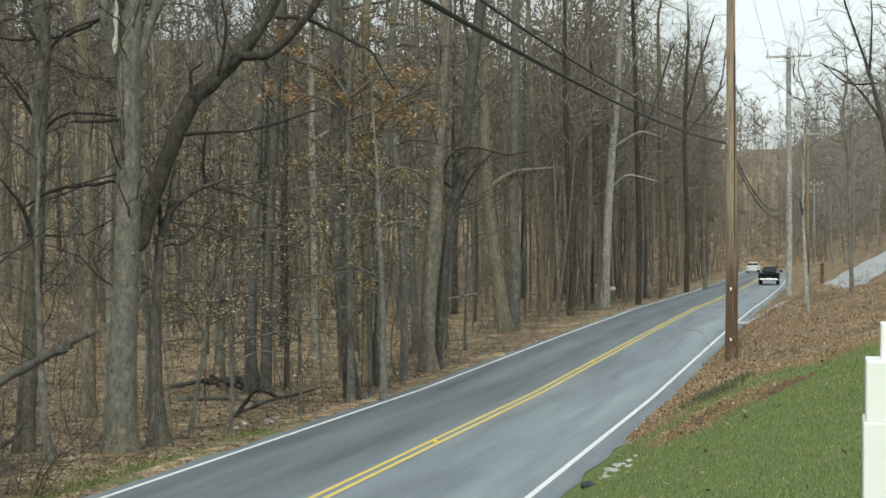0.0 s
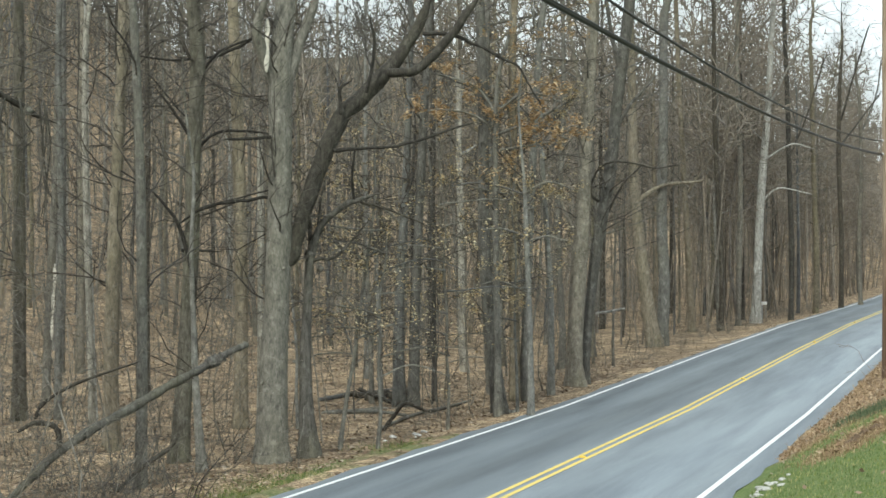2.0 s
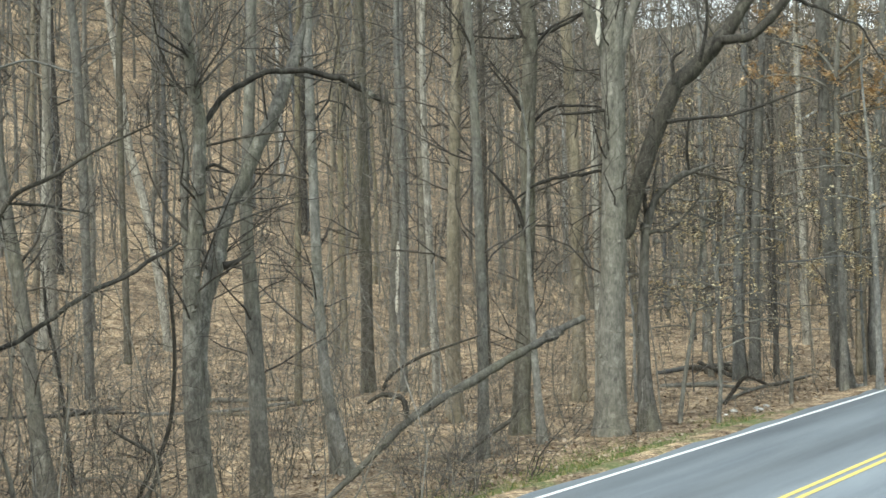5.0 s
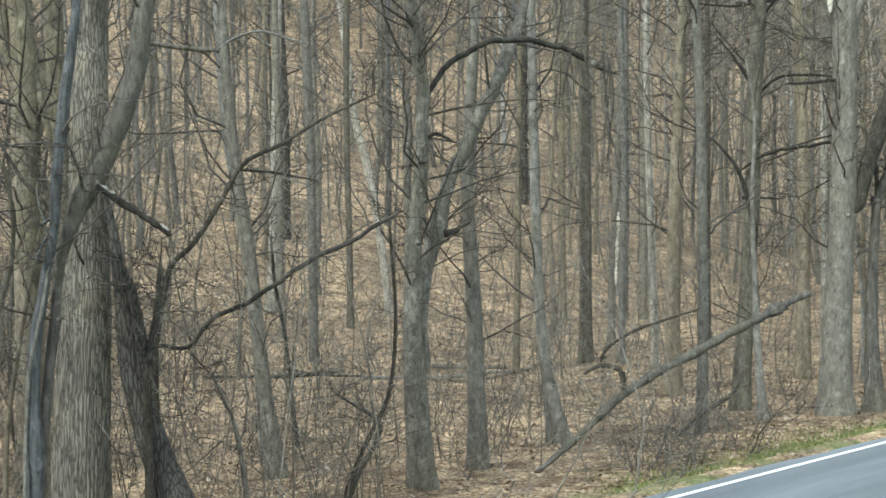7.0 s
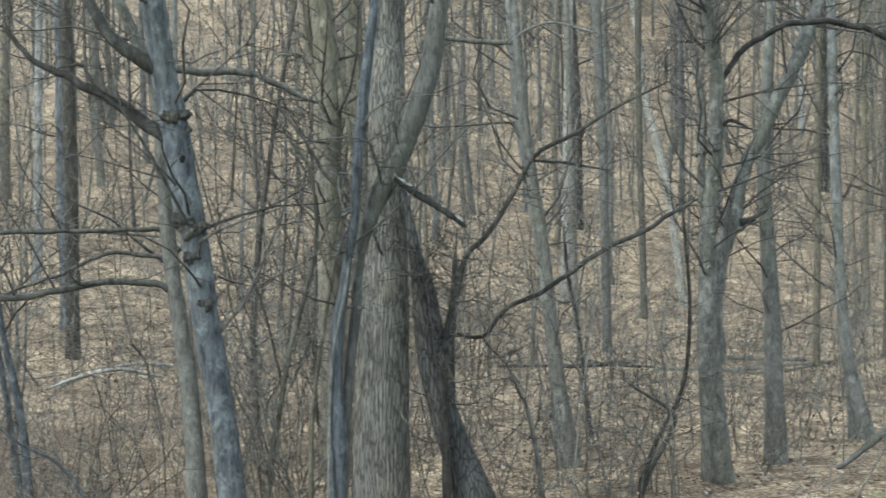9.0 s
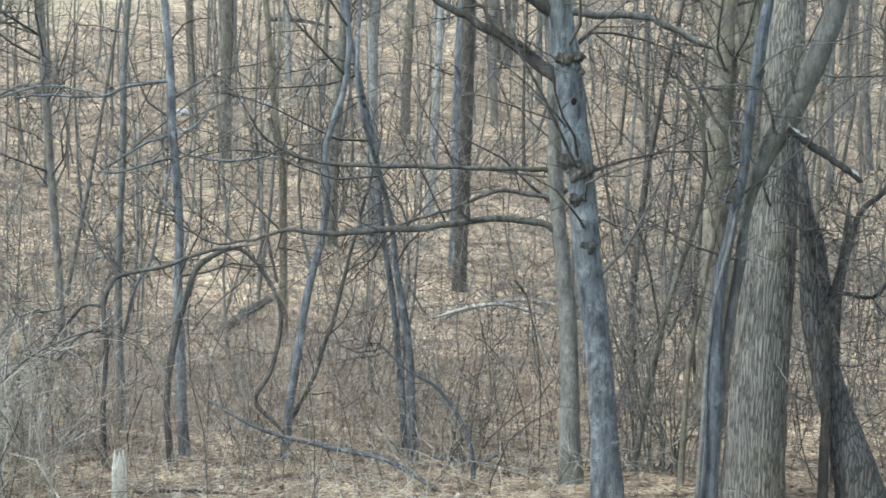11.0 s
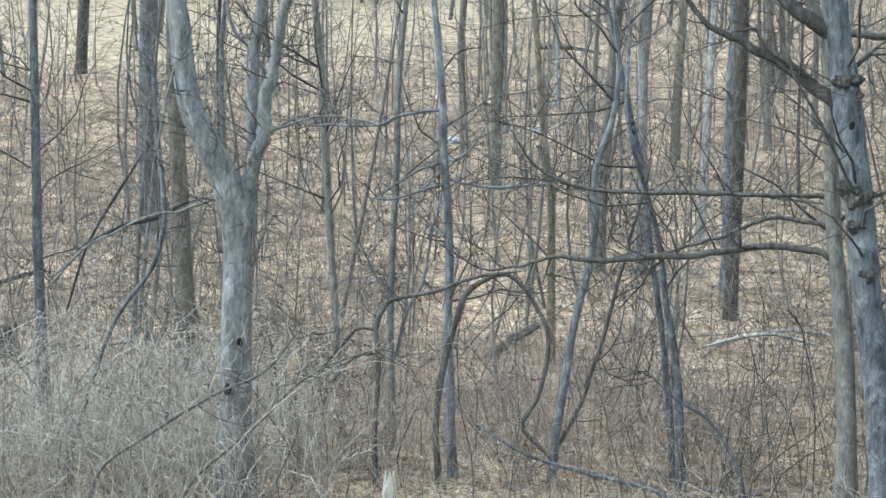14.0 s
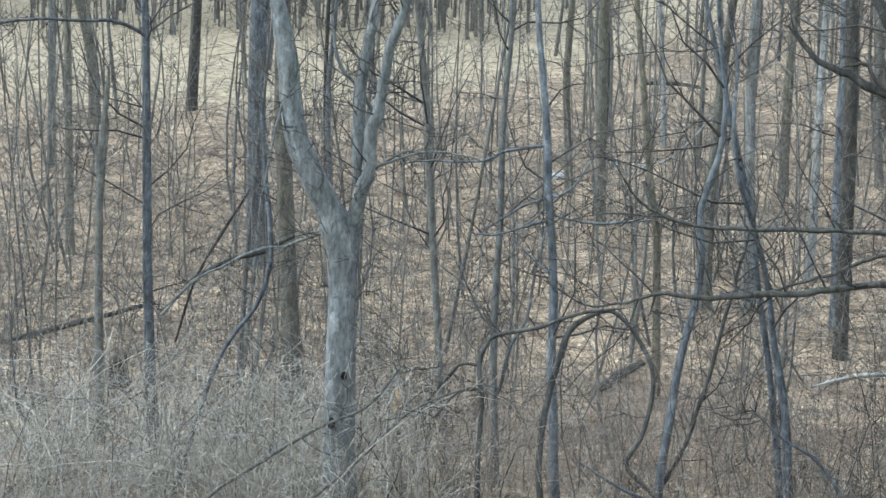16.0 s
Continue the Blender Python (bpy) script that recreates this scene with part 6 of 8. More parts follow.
wood("thin_trees", spots, rng, "dark slim young trees behind a vine-hung trunk", (5, 14), (0.03, 0.09), 0.009, 11, 5, 2.4, 0.12, CROWN, lean=0.1, bend=0.3)

own = np.random.default_rng(72)
spots = [(-d * math.sin(a), d * math.cos(a)) for a, d in zip(np.radians(own.uniform(74, 105, 85)), own.uniform(34, 72, 85))]
wood("thin_trees", spots, own, "slim grey young trees below the old field", (5, 12), (0.022, 0.06), 0.009, 10, 4, 2.0, 0.1, lean=0.08, bend=0.3)

# young growth under the tall trees
spots = []
while len(spots) < 540:
    if len(spots) % 3:
        x, y = -14.5 - 46 * rng.uniform(0, 1) ** 1.3, rng.uniform(-14, 70)
    else:
        y = rng.uniform(25, 130)
        x = road_x(y) - rng.uniform(5, 20)
    if math.hypot(x, y) < 21 or (x > -19 and y < 22):
        continue
    spots.append((x, y))
wood("undergrowth", spots, rng, "thin bare saplings and twigs under the trees", (2.5, 10), (0.010, 0.034), 0.0055, 12, 4, 2.2, 0.15, TWIG, 0.09, 4, 0.25)


own = np.random.default_rng(71)
spots = [(-d * math.sin(a), d * math.cos(a)) for a, d in zip(np.radians(own.uniform(33, 66, 42)), own.uniform(17.2, 27, 42))]
wood("undergrowth", spots, own, "thin leaning saplings along the edge of the wood", (1.5, 6.5), (0.007, 0.018), 0.0045, 13, 5, 1.7, 0.12, TWIG, 0.2, 4, 0.35)
spots = [(-d * math.sin(a), d * math.cos(a)) for a, d in zip(np.radians(own.uniform(66, 104, 30)), own.uniform(19, 34, 30))]
wood("undergrowth", spots, own, "thin leaning saplings on the brushy slope", (1.5, 7), (0.008, 0.022), 0.005, 13, 5, 1.9, 0.12, TWIG, 0.16, 4, 0.35)


# ---- brambles and thickets ----
def thicket(name, count, area, rng, label, mat, height=(0.5, 1.5), reach=(0.6, 1.8), thin=0.0032, sprigs=3):
    b = Build()
    pts = np.array([area(rng) for _ in range(count)])
    z = ground_z(pts[:, 0], pts[:, 1]) - 0.03
    h, ln, a = rng.uniform(*height, count), rng.uniform(*reach, count), rng.uniform(0, 6.28, count)
    s = np.linspace(0, 1, 6)
    rise = h[:, None] * (1.9 * s - 1.05 * s**2)
    out = ln[:, None] * s**1.4
    wob = np.cumsum(rng.normal(0, 0.11, (count, 6, 3)) * (s > 0)[None, :, None], 1)
    p = np.stack([pts[:, :1] + out * np.cos(a)[:, None], pts[:, 1:] + out * np.sin(a)[:, None], z[:, None] + rise], -1) + wob
    r = thin * (0.7 + 1.6 * rng.uniform(0, 1, (count, 1)) ** 3) * (1 - 0.5 * s)
    bulk(b, p, r)
    if sprigs:
        q, w, _ = grow(p, r, rng, sprigs, 0.55, 0.2, thin * 0.8, 2, 0.3)
        bulk(b, q, w)
    return tagged(new(name, b.mesh(name, mat)), label, "thicket", kind="stuff")


rng = np.random.default_rng(11)


def near_bank(rng):
    return -15.6 - 10 * rng.uniform(0, 1), -8 + 16 * rng.uniform(0, 1) ** 1.7


def near_strip(rng):
    return -14.4 - 3.0 * rng.uniform(0, 1), rng.uniform(-8, 9)


def pale_clump(rng):
    k = rng.integers(0, 4)
    return (-18.2, -19.6, -20.5, -17.4)[k] + rng.normal(0, 0.9), (-3.4, -0.8, -2.6, -0.2)[k] + rng.normal(0, 1.0)


def wide_floor(rng):
    return -15.5 - 18 * rng.uniform(0, 1) ** 1.2, rng.uniform(-10, 34)


thicket("bramble_thicket", 1150, near_bank, rng, "dense pale dead bramble stems over leaf litter", BRAMBLE, (0.25, 1.5), (0.3, 1.6), 0.0036, sprigs=3)
thicket("bramble_thicket", 420, near_strip, rng, "loose pale dead stems and sticks on leaf litter", BRAMBLE, (0.1, 0.6), (0.3, 1.3), 0.0045, 2)
thicket("bramble_thicket", 700, pale_clump, rng, "tangled pale dead vines and brambles in a mound", BRAMBLE, (0.4, 2.5), (0.5, 2.2), 0.0042)


def russet_patch(rng):
    return rng.uniform(-27, -17.0), 5.0 + rng.normal(0, 3.2)


def dark_floor(rng):
    return -15.8 - 14 * rng.uniform(0, 1) ** 1.2, rng.uniform(-8, 30)


thicket("bramble_thicket", 250, pale_clump, rng, "thick pale looping dead vines in the thicket", BRAMBLE, (0.6, 2.6), (1.0, 3.0), 0.0062, 4)
thicket("bramble_thicket", 1900, russet_patch, rng, "russet dead weed stems over leaf litter", RUSSET, (0.3, 1.7), (0.2, 1.2), 0.0035, 2)
thicket("dark_brush", 800, dark_floor, rng, "thin dark bare stems over the woodland floor", BLACKTWIG, (0.6, 3.2), (0.3, 1.6), 0.0055, 3)
thicket("bramble_thicket", 1700, wide_floor, rng, "loose dead stems and twigs over the woodland floor", TWIG, (0.4, 2.4), (0.3, 1.5), sprigs=2)


def slope(rng):
    return -24 - 22 * rng.uniform(0, 1), rng.uniform(-20, 4)


thicket("slope_brush", 1750, slope, rng, "thin grey bare stems and twigs on the slope", TWIG, (0.6, 3.2), (0.3, 1.6), 0.006, 3)


def high_slope(rng):
    return -34 - 34 * rng.uniform(0, 1), rng.uniform(-24, 26)


thicket("slope_brush", 1100, high_slope, rng, "fine grey dead stems over the leaf-strewn hillside", TWIG, (0.4, 2.4), (0.3, 1.5), 0.009, 3)


def tangle(rng):
    a, d = radians(rng.uniform(54, 65)), rng.uniform(20, 46)
    return -d * math.sin(a), d * math.cos(a)


thicket("dark_brush", 110, tangle, rng, "dense dark bare stems behind a vine-hung trunk", CROWN, (1.0, 4.5), (1.2, 4.2), 0.007, 8)


def bush(at, rng, label, count=11, height=3.2, mat=None):
    """A shrub of several thin stems from one root."""
    z = float(ground_z(*at))
    t = thing("shrub", (*at, z), label, "shrub", "bare shrubs")
    for _ in range(max(3, count // 2)):
        b = Build()
        a, h = rng.uniform(0, 6.28), height * rng.uniform(0.35, 1.0)
        out = h * rng.uniform(0.15, 0.9)
        s = np.linspace(0, 1, 7)
        p = np.stack([0.1 * math.cos(a) + out * math.cos(a) * s**1.5, 0.1 * math.sin(a) + out * math.sin(a) * s**1.5, h * s - 0.1], -1) + np.cumsum(rng.normal(0, 0.06, (7, 3)), 0) * (s > 0)[:, None]
        r = rng.uniform(0.007, 0.018) * (1 - 0.75 * s)
        tube(b, p, r, 4)
        shoots(b, p, r, rng, 7, 1.0, 1, 0.2, 0.0035, fine=4)
        part("stem", b.mesh("stem", mat or TWIG), t)
    return t


bush((-16.24, 8.87), rng, 'bare grey shrub with fanning stems', 12, 4.2, TWIG)
bush((-17.29, 9.01), rng, 'bare dark-stemmed shrub on the woodland floor', 10, 3.8, TWIG)
bush((-14.27, 12.55), rng, 'bare grey shrub with fanning stems', 12, 2.6, TWIG)
bush((-14.44, 13.84), rng, 'bare dark-stemmed shrub on the woodland floor', 9, 2.8, TWIG)
bush((-14.60, 12.93), rng, 'bare grey shrub with fanning stems', 12, 3.0, TWIG)
bush((-14.97, 14.01), rng, 'bare grey shrub with fanning stems', 10, 3.2, TWIG)
bush((-15.31, 10.57), rng, 'bare dark-stemmed shrub on the woodland floor', 9, 3.6, TWIG)
bush((-13.75, 18.44), rng, 'bare dark-stemmed shrub on the woodland floor', 10, 1.8, TWIG)
bush((-13.66, 19.73), rng, 'bare dark-stemmed shrub on the woodland floor', 10, 1.8, TWIG)
bush((-13.51, 21.04), rng, 'bare grey shrub with fanning stems', 9, 1.6, TWIG)
bush((-16.98, 8.07), rng, 'bare dark-stemmed shrub on the woodland floor', 11, 4.2, TWIG)
bush((-17.77, 9.18), rng, 'bare dark-stemmed shrub on the woodland floor', 11, 4.6, TWIG)
bush((-19.73, 9.74), rng, 'bare grey shrub with fanning stems', 11, 4.6, TWIG)
bush((-13.16, 18.25), rng, 'bare dark-stemmed shrub on the woodland floor', 14, 1.6, BLACKTWIG)
bush((-12.80, 19.11), rng, 'bare dark-stemmed shrub on the woodland floor', 14, 1.7, BLACKTWIG)
bush((-12.59, 18.04), rng, 'bare dark-stemmed shrub on the woodland floor', 12, 1.3, BLACKTWIG)
bush((-12.92, 20.81), rng, 'bare dark-stemmed shrub on the woodland floor', 12, 1.6, BLACKTWIG)
bush((-14.95, 16.14), rng, 'bare grey shrub with fanning stems', 8, 1.5, TWIG)
bush((-14.59, 11.37), rng, 'bare dark-stemmed shrub on the woodland floor', 9, 2.4, TWIG)
bush((-16.23, 8.66), rng, 'bare grey shrub with fanning stems', 13, 3.6, TWIG)
bush((-15.69, 8.82), rng, 'bare dark-stemmed shrub on the woodland floor', 12, 3.8, TWIG)
bush((-17.56, -1.23), rng, 'pale bare shrub in the thicket', 14, 2.2, BRAMBLE)
bush((-18.19, -0.52), rng, 'pale bare shrub in the thicket', 12, 2.0, BRAMBLE)
bush((-18.78, 0.90), rng, 'pale bare shrub in the thicket', 10, 1.8, BRAMBLE)
bush((-18.61, 3.82), rng, 'bare dark-stemmed shrub on the woodland floor', 9, 2.2, TWIG)
bush((-17.40, 6.57), rng, 'bare dark-stemmed shrub on the woodland floor', 10, 2.2, TWIG)
bush((-17.89, -2.03), rng, 'pale bare shrub in the thicket', 14, 2.3, BRAMBLE)
bush((-18.56, -1.17), rng, 'pale bare shrub in the thicket', 12, 2.2, BRAMBLE)
bush((-18.22, -3.75), rng, 'pale bare shrub in the thicket', 12, 2.0, BRAMBLE)
bush((-19.42, 1.78), rng, 'bare grey shrub with fanning stems', 10, 2.0, TWIG)
bush((-19.63, 3.85), rng, 'bare grey shrub with fanning stems', 10, 2.2, TWIG)
bush((-16.59, 17.35), rng, 'bare grey shrub with fanning stems', 10, 2.4, TWIG)
bush((-16.60, 18.69), rng, 'bare grey shrub with fanning stems', 10, 2.6, TWIG)
bush((-14.44, 22.81), rng, 'bare dark-stemmed shrub on the woodland floor', 9, 2.0, TWIG)
bush((-14.93, 26.02), rng, 'bare grey shrub with fanning stems', 8, 2.0, TWIG)
bush((-13.92, 35.36), rng, 'bare grey shrub with fanning stems', 9, 3.0, TWIG)
bush((-13.06, 42.02), rng, 'bare dark-stemmed shrub on the woodland floor', 9, 3.0, TWIG)
bush((-18.71, 7.07), rng, 'bare dark-stemmed shrub on the woodland floor', 11, 2.6, TWIG)
bush((-19.48, 6.39), rng, 'bare grey shrub with fanning stems', 10, 2.4, TWIG)
bush((-19.92, 1.74), rng, 'bare dark-stemmed shrub on the woodland floor', 10, 2.4, TWIG)
bush((-19.71, 5.63), rng, 'bare grey shrub with fanning stems', 9, 2.6, TWIG)

curl = bough('withered orange leaf curled on a thin bramble stem', ((-17.48, 0.80, -0.15, 0.006), (-17.45, 0.76, 0.69, 0.005), (-17.48, 0.80, 1.56, 0.003)), RUSSET, 3, 'bramble', 'bramble', 0.4)
own = np.random.default_rng(87)
part("leaf", leaves_at("leaf", np.array([0.0, 0.0, 1.65]) + own.normal(0, (0.03, 0.03, 0.07), (9, 3)), own, ORANGE_LEAF, 0.11, 1.2), curl, "curled orange leaves")
snapped = bough('snapped dark branch with modelled white highlights, lodged in vines', ((-13.38, 8.60, 4.31, 0.030), (-13.25, 8.80, 4.15, 0.040), (-13.10, 9.00, 3.99, 0.038), (-12.94, 9.24, 3.77, 0.033)), BLACKLIMB, 2, 'fallen_branch', 'branch', 0.3)
own = np.random.default_rng(88)
# thin white strips imitate the light catching the branch's edge
for start, stop in ((0.02, 0.3), (0.34, 0.5), (0.55, 0.8), (0.84, 0.97)):
    b = Build()
    f = np.linspace(start, stop, 7)[:, None]
    strip = f * np.array([0.44, 0.64, -0.54]) + np.array([0.022, 0.0, 0.026]) + own.normal(0, 0.003, (7, 3))
    tube(b, strip, np.array([0.003, 0.012, 0.016, 0.013, 0.016, 0.012, 0.003]) * own.uniform(0.7, 1.2, 7), 6)
    part("bare_wood", b.mesh("bare_wood", SYCAMORE), snapped, "white strip imitating a lit edge")
bough('long fallen grey limb leaning up from the ground', ((-14.34, 17.08, -0.13, 0.032), (-14.13, 17.89, 0.37, 0.058), (-13.84, 18.87, 1.07, 0.074), (-13.29, 20.35, 1.73, 0.077), (-12.90, 21.41, 2.16, 0.071), (-12.81, 21.64, 2.26, 0.100), (-12.75, 21.80, 2.32, 0.096), (-12.66, 21.96, 2.42, 0.060), (-12.51, 22.34, 2.54, 0.057)), VINE, 26, 'fallen_branch', 'branch', 0.7)
bough('bent broken branch stub on a fallen limb', ((-13.88, 18.84, 1.07, 0.042), (-13.95, 18.79, 1.39, 0.042), (-14.21, 18.59, 1.46, 0.037), (-14.39, 18.45, 1.34, 0.019)), DARK, 4, 'fallen_branch', 'branch', 0.7)
bough('thin dead branch on a fallen limb', ((-14.13, 18.53, 1.54, 0.023), (-14.04, 18.60, 1.77, 0.028), (-13.63, 18.90, 2.09, 0.023), (-12.89, 19.41, 2.39, 0.014)), DARK, 6, 'fallen_branch', 'branch', 0.7)
bough('short dark dead branch leaning in brush', ((-13.40, 19.67, 0.28, 0.028), (-13.15, 19.96, 0.60, 0.038), (-12.82, 20.29, 0.92, 0.033), (-12.70, 20.36, 1.09, 0.024)), DARK, 5, 'fallen_branch', 'branch', 0.7)
bough('long rotting log on the leaf litter', ((-29.43, 22.02, -0.20, 0.058), (-28.37, 23.37, -0.20, 0.073), (-28.02, 25.39, -0.22, 0.060)), DARK, 6, 'fallen_log', 'log', 0.5)
bough('thin grey log on the leaf litter', ((-26.15, 24.46, -0.17, 0.057), (-25.09, 26.23, -0.24, 0.065), (-24.79, 29.21, -0.25, 0.053)), GREY, 6, 'fallen_log', 'log', 0.5)
bough('thin dead branch on leaf litter', ((-29.35, 24.56, -0.17, 0.038), (-28.22, 24.78, -0.26, 0.052), (-26.48, 24.77, -0.18, 0.036)), DARK, 6, 'fallen_log', 'log', 0.5)
bough('rotting log on the woodland floor', ((-19.33, 39.02, -0.18, 0.069), (-18.80, 40.12, -0.10, 0.079), (-17.78, 41.74, -0.04, 0.063)), GREY, 8, 'fallen_log', 'log', 0.5)
bough('rotting log on the woodland floor', ((-17.63, 36.49, -0.24, 0.064), (-16.37, 36.03, -0.14, 0.078), (-14.58, 34.58, -0.02, 0.052)), GREY, 8, 'fallen_log', 'log', 0.5)
bough('thin dead branch by the verge', ((-14.31, 32.17, -0.12, 0.042), (-14.42, 34.60, -0.03, 0.045), (-14.80, 39.84, -0.14, 0.034)), GREY, 8, 'fallen_log', 'log', 0.5)
bough('dark heap of fallen branches', ((-17.80, 39.19, -0.10, 0.119), (-17.48, 39.73, -0.02, 0.155), (-16.81, 39.25, -0.08, 0.101)), DARK, 24, 'fallen_log', 'log', 0.5)
bough('long log on the woodland floor', ((-26.90, 27.30, -0.13, 0.068), (-26.22, 28.21, -0.22, 0.076), (-25.34, 28.94, -0.21, 0.061)), GREY, 6, 'fallen_log', 'log', 0.5)
bough('long log on the woodland floor', ((-25.12, 25.86, -0.24, 0.057), (-23.91, 26.10, -0.20, 0.063), (-24.62, 28.56, -0.25, 0.045)), BROWN, 6, 'fallen_log', 'log', 0.5)
bough('long pale log on the woodland floor', ((-17.79, 36.07, -0.25, 0.080), (-16.78, 36.53, -0.19, 0.095), (-15.77, 36.99, -0.15, 0.071)), GREY, 8, 'fallen_log', 'log', 0.5)
bough('broken branch arching from the leaf litter', ((-14.15, 32.12, -0.13, 0.049), (-13.92, 32.22, 0.24, 0.055), (-13.64, 32.34, 0.56, 0.048), (-13.13, 32.56, 0.36, 0.038), (-12.45, 32.85, 0.50, 0.024)), DARK, 10, 'fallen_branch', 'branch', 0.6)
bough('thick dark rotting limb among fallen branches', ((-18.59, 39.67, -0.01, 0.087), (-17.80, 40.02, -0.15, 0.139), (-17.01, 40.37, 0.05, 0.104)), DARK, 22, 'fallen_log', 'log', 0.6)
bough('dark dead branch over a rotting log', ((-17.54, 38.01, 0.30, 0.050), (-16.79, 38.34, -0.05, 0.066), (-16.08, 38.65, -0.22, 0.045)), DARK, 16, 'fallen_branch', 'branch', 0.6)
bough('short pale stick on the verge', ((-12.76, 36.73, -0.07, 0.046), (-12.46, 36.99, -0.07, 0.054), (-12.46, 37.47, -0.08, 0.039)), PALE, 0, 'fallen_log', 'log', 0.5)
bough('pale broken stick caught in the trees', ((-13.18, 48.23, 2.22, 0.040), (-12.64, 48.38, 2.30, 0.050), (-12.22, 48.48, 2.39, 0.050)), PALE, 2, 'fallen_branch', 'branch', 0.7)
bough('long fallen grey branch in the thicket', ((-17.92, 3.17, 0.71, 0.014), (-17.40, 3.74, 0.43, 0.021), (-17.01, 4.53, 0.25, 0.028), (-16.62, 5.15, 0.14, 0.031), (-16.24, 5.65, -0.15, 0.031)), SLATE, 14, 'fallen_branch', 'branch', 0.7)
bough('fallen grey branch on the thicket floor', ((-17.07, 2.13, -0.24, 0.034), (-16.98, 2.75, -0.22, 0.034), (-16.67, 3.32, -0.23, 0.027)), DARK, 8, 'fallen_branch', 'branch', 0.7)
bough('dark rotting log on the slope', ((-31.34, 5.77, -0.22, 0.088), (-32.79, 6.58, -0.04, 0.106), (-34.32, 7.52, 0.16, 0.084)), DARK, 4, 'fallen_log', 'log', 0.5)
bough('bleached dead branch in the brush', ((-19.86, 6.82, 1.47, 0.017), (-19.71, 7.24, 1.62, 0.025), (-19.51, 7.78, 1.71, 0.029), (-19.29, 8.30, 1.59, 0.025)), PALE, 8, 'fallen_branch', 'branch', 0.7)
bough('bleached dead branch on the slope', ((-37.08, 8.30, 5.04, 0.023), (-36.93, 8.94, 5.43, 0.030), (-36.74, 9.72, 6.33, 0.030)), PALE, 5, 'fallen_branch', 'branch', 0.7)
bough('long dark log on the slope', ((-35.58, -8.15, 0.25, 0.072), (-37.46, -6.86, 0.53, 0.091), (-39.13, -5.22, 0.94, 0.070)), DARK, 5, 'fallen_log', 'log', 0.5)
bough('long bare bent branch in the trees', ((-23.83, -2.85, 1.98, 0.019), (-23.89, -2.27, 2.64, 0.024), (-23.94, -1.63, 2.98, 0.024), (-23.99, -0.70, 3.35, 0.019), (-24.00, -0.18, 3.46, 0.014)), GREY, 10, 'fallen_branch', 'branch', 0.7)
bough('leaning dead stem in the trees', ((-23.86, -2.61, 1.55, 0.019), (-23.89, -2.31, 2.54, 0.024), (-23.92, -1.91, 3.30, 0.024), (-23.96, -1.46, 4.07, 0.014)), DARK, 8, 'fallen_branch', 'branch', 0.7)
bough('long bare branch among the trees', ((-23.99, -0.70, 3.35, 0.033), (-23.47, -1.21, 3.09, 0.037), (-22.94, -1.69, 2.97, 0.036), (-22.40, -2.14, 2.73, 0.031)), DARK, 6, 'fallen_branch', 'branch', 0.7)
bough('bleached dead branch on leaf litter', ((-32.40, 11.40, -0.11, 0.027), (-34.08, 13.01, -0.01, 0.043), (-34.47, 14.22, 0.06, 0.044), (-34.13, 15.00, -0.00, 0.044)), PALE, 4, 'fallen_log', 'log', 0.5)
bough('pale dead stick in the thicket', ((-18.05, 6.23, -0.18, 0.030), (-17.60, 6.70, -0.19, 0.030), (-18.06, 7.20, -0.21, 0.023)), PALE, 3, 'fallen_log', 'log', 0.5)
bough('log on the hillside', ((-84.85, 18.26, 11.38, 0.138), (-84.55, 20.26, 11.36, 0.155), (-82.24, 21.39, 10.92, 0.101)), DARK, 4, 'fallen_log', 'log', 0.5)
bough('thin dry vine hanging from a broken limb', ((-13.25, 16.67, 6.35, 0.013), (-13.31, 16.63, 5.99, 0.011), (-13.36, 16.59, 5.63, 0.008), (-13.27, 16.66, 5.32, 0.006)), DARK, 3, 'hanging_vine', 'vine', 0.5)
bough('thin dry vine hanging from a broken limb', ((-12.80, 17.02, 6.22, 0.013), (-12.85, 16.99, 5.69, 0.011), (-12.80, 17.03, 5.16, 0.008), (-12.85, 16.99, 4.70, 0.006)), DARK, 3, 'hanging_vine', 'vine', 0.5)
bough('thin dry vine hanging from a broken limb', ((-13.29, 16.64, 6.35, 0.013), (-13.23, 16.69, 6.07, 0.011), (-13.22, 16.70, 5.80, 0.008), (-13.24, 16.68, 5.56, 0.006)), DARK, 3, 'hanging_vine', 'vine', 0.5)
bough('thin dry vine hanging from a broken limb', ((-12.88, 16.96, 6.33, 0.013), (-12.86, 16.98, 6.01, 0.011), (-12.83, 17.00, 5.69, 0.008), (-12.82, 17.01, 5.41, 0.006)), DARK, 3, 'hanging_vine', 'vine', 0.5)
bough('thin dry vine hanging from a broken limb', ((-12.83, 17.00, 6.34, 0.013), (-12.80, 17.02, 5.89, 0.011), (-12.83, 17.00, 5.43, 0.008), (-12.89, 16.95, 5.04, 0.006)), DARK, 3, 'hanging_vine', 'vine', 0.5)
bough('thin dry vine hanging from a broken limb', ((-13.10, 16.80, 6.35, 0.013), (-13.04, 16.84, 5.74, 0.011), (-13.09, 16.80, 5.12, 0.008), (-13.14, 16.76, 4.60, 0.006)), DARK, 3, 'hanging_vine', 'vine', 0.5)
bough('thin dry vine hanging from a broken limb', ((-12.81, 17.02, 6.26, 0.013), (-12.76, 17.06, 5.67, 0.011), (-12.81, 17.02, 5.09, 0.008), (-12.83, 17.00, 4.58, 0.006)), DARK, 3, 'hanging_vine', 'vine', 0.5)
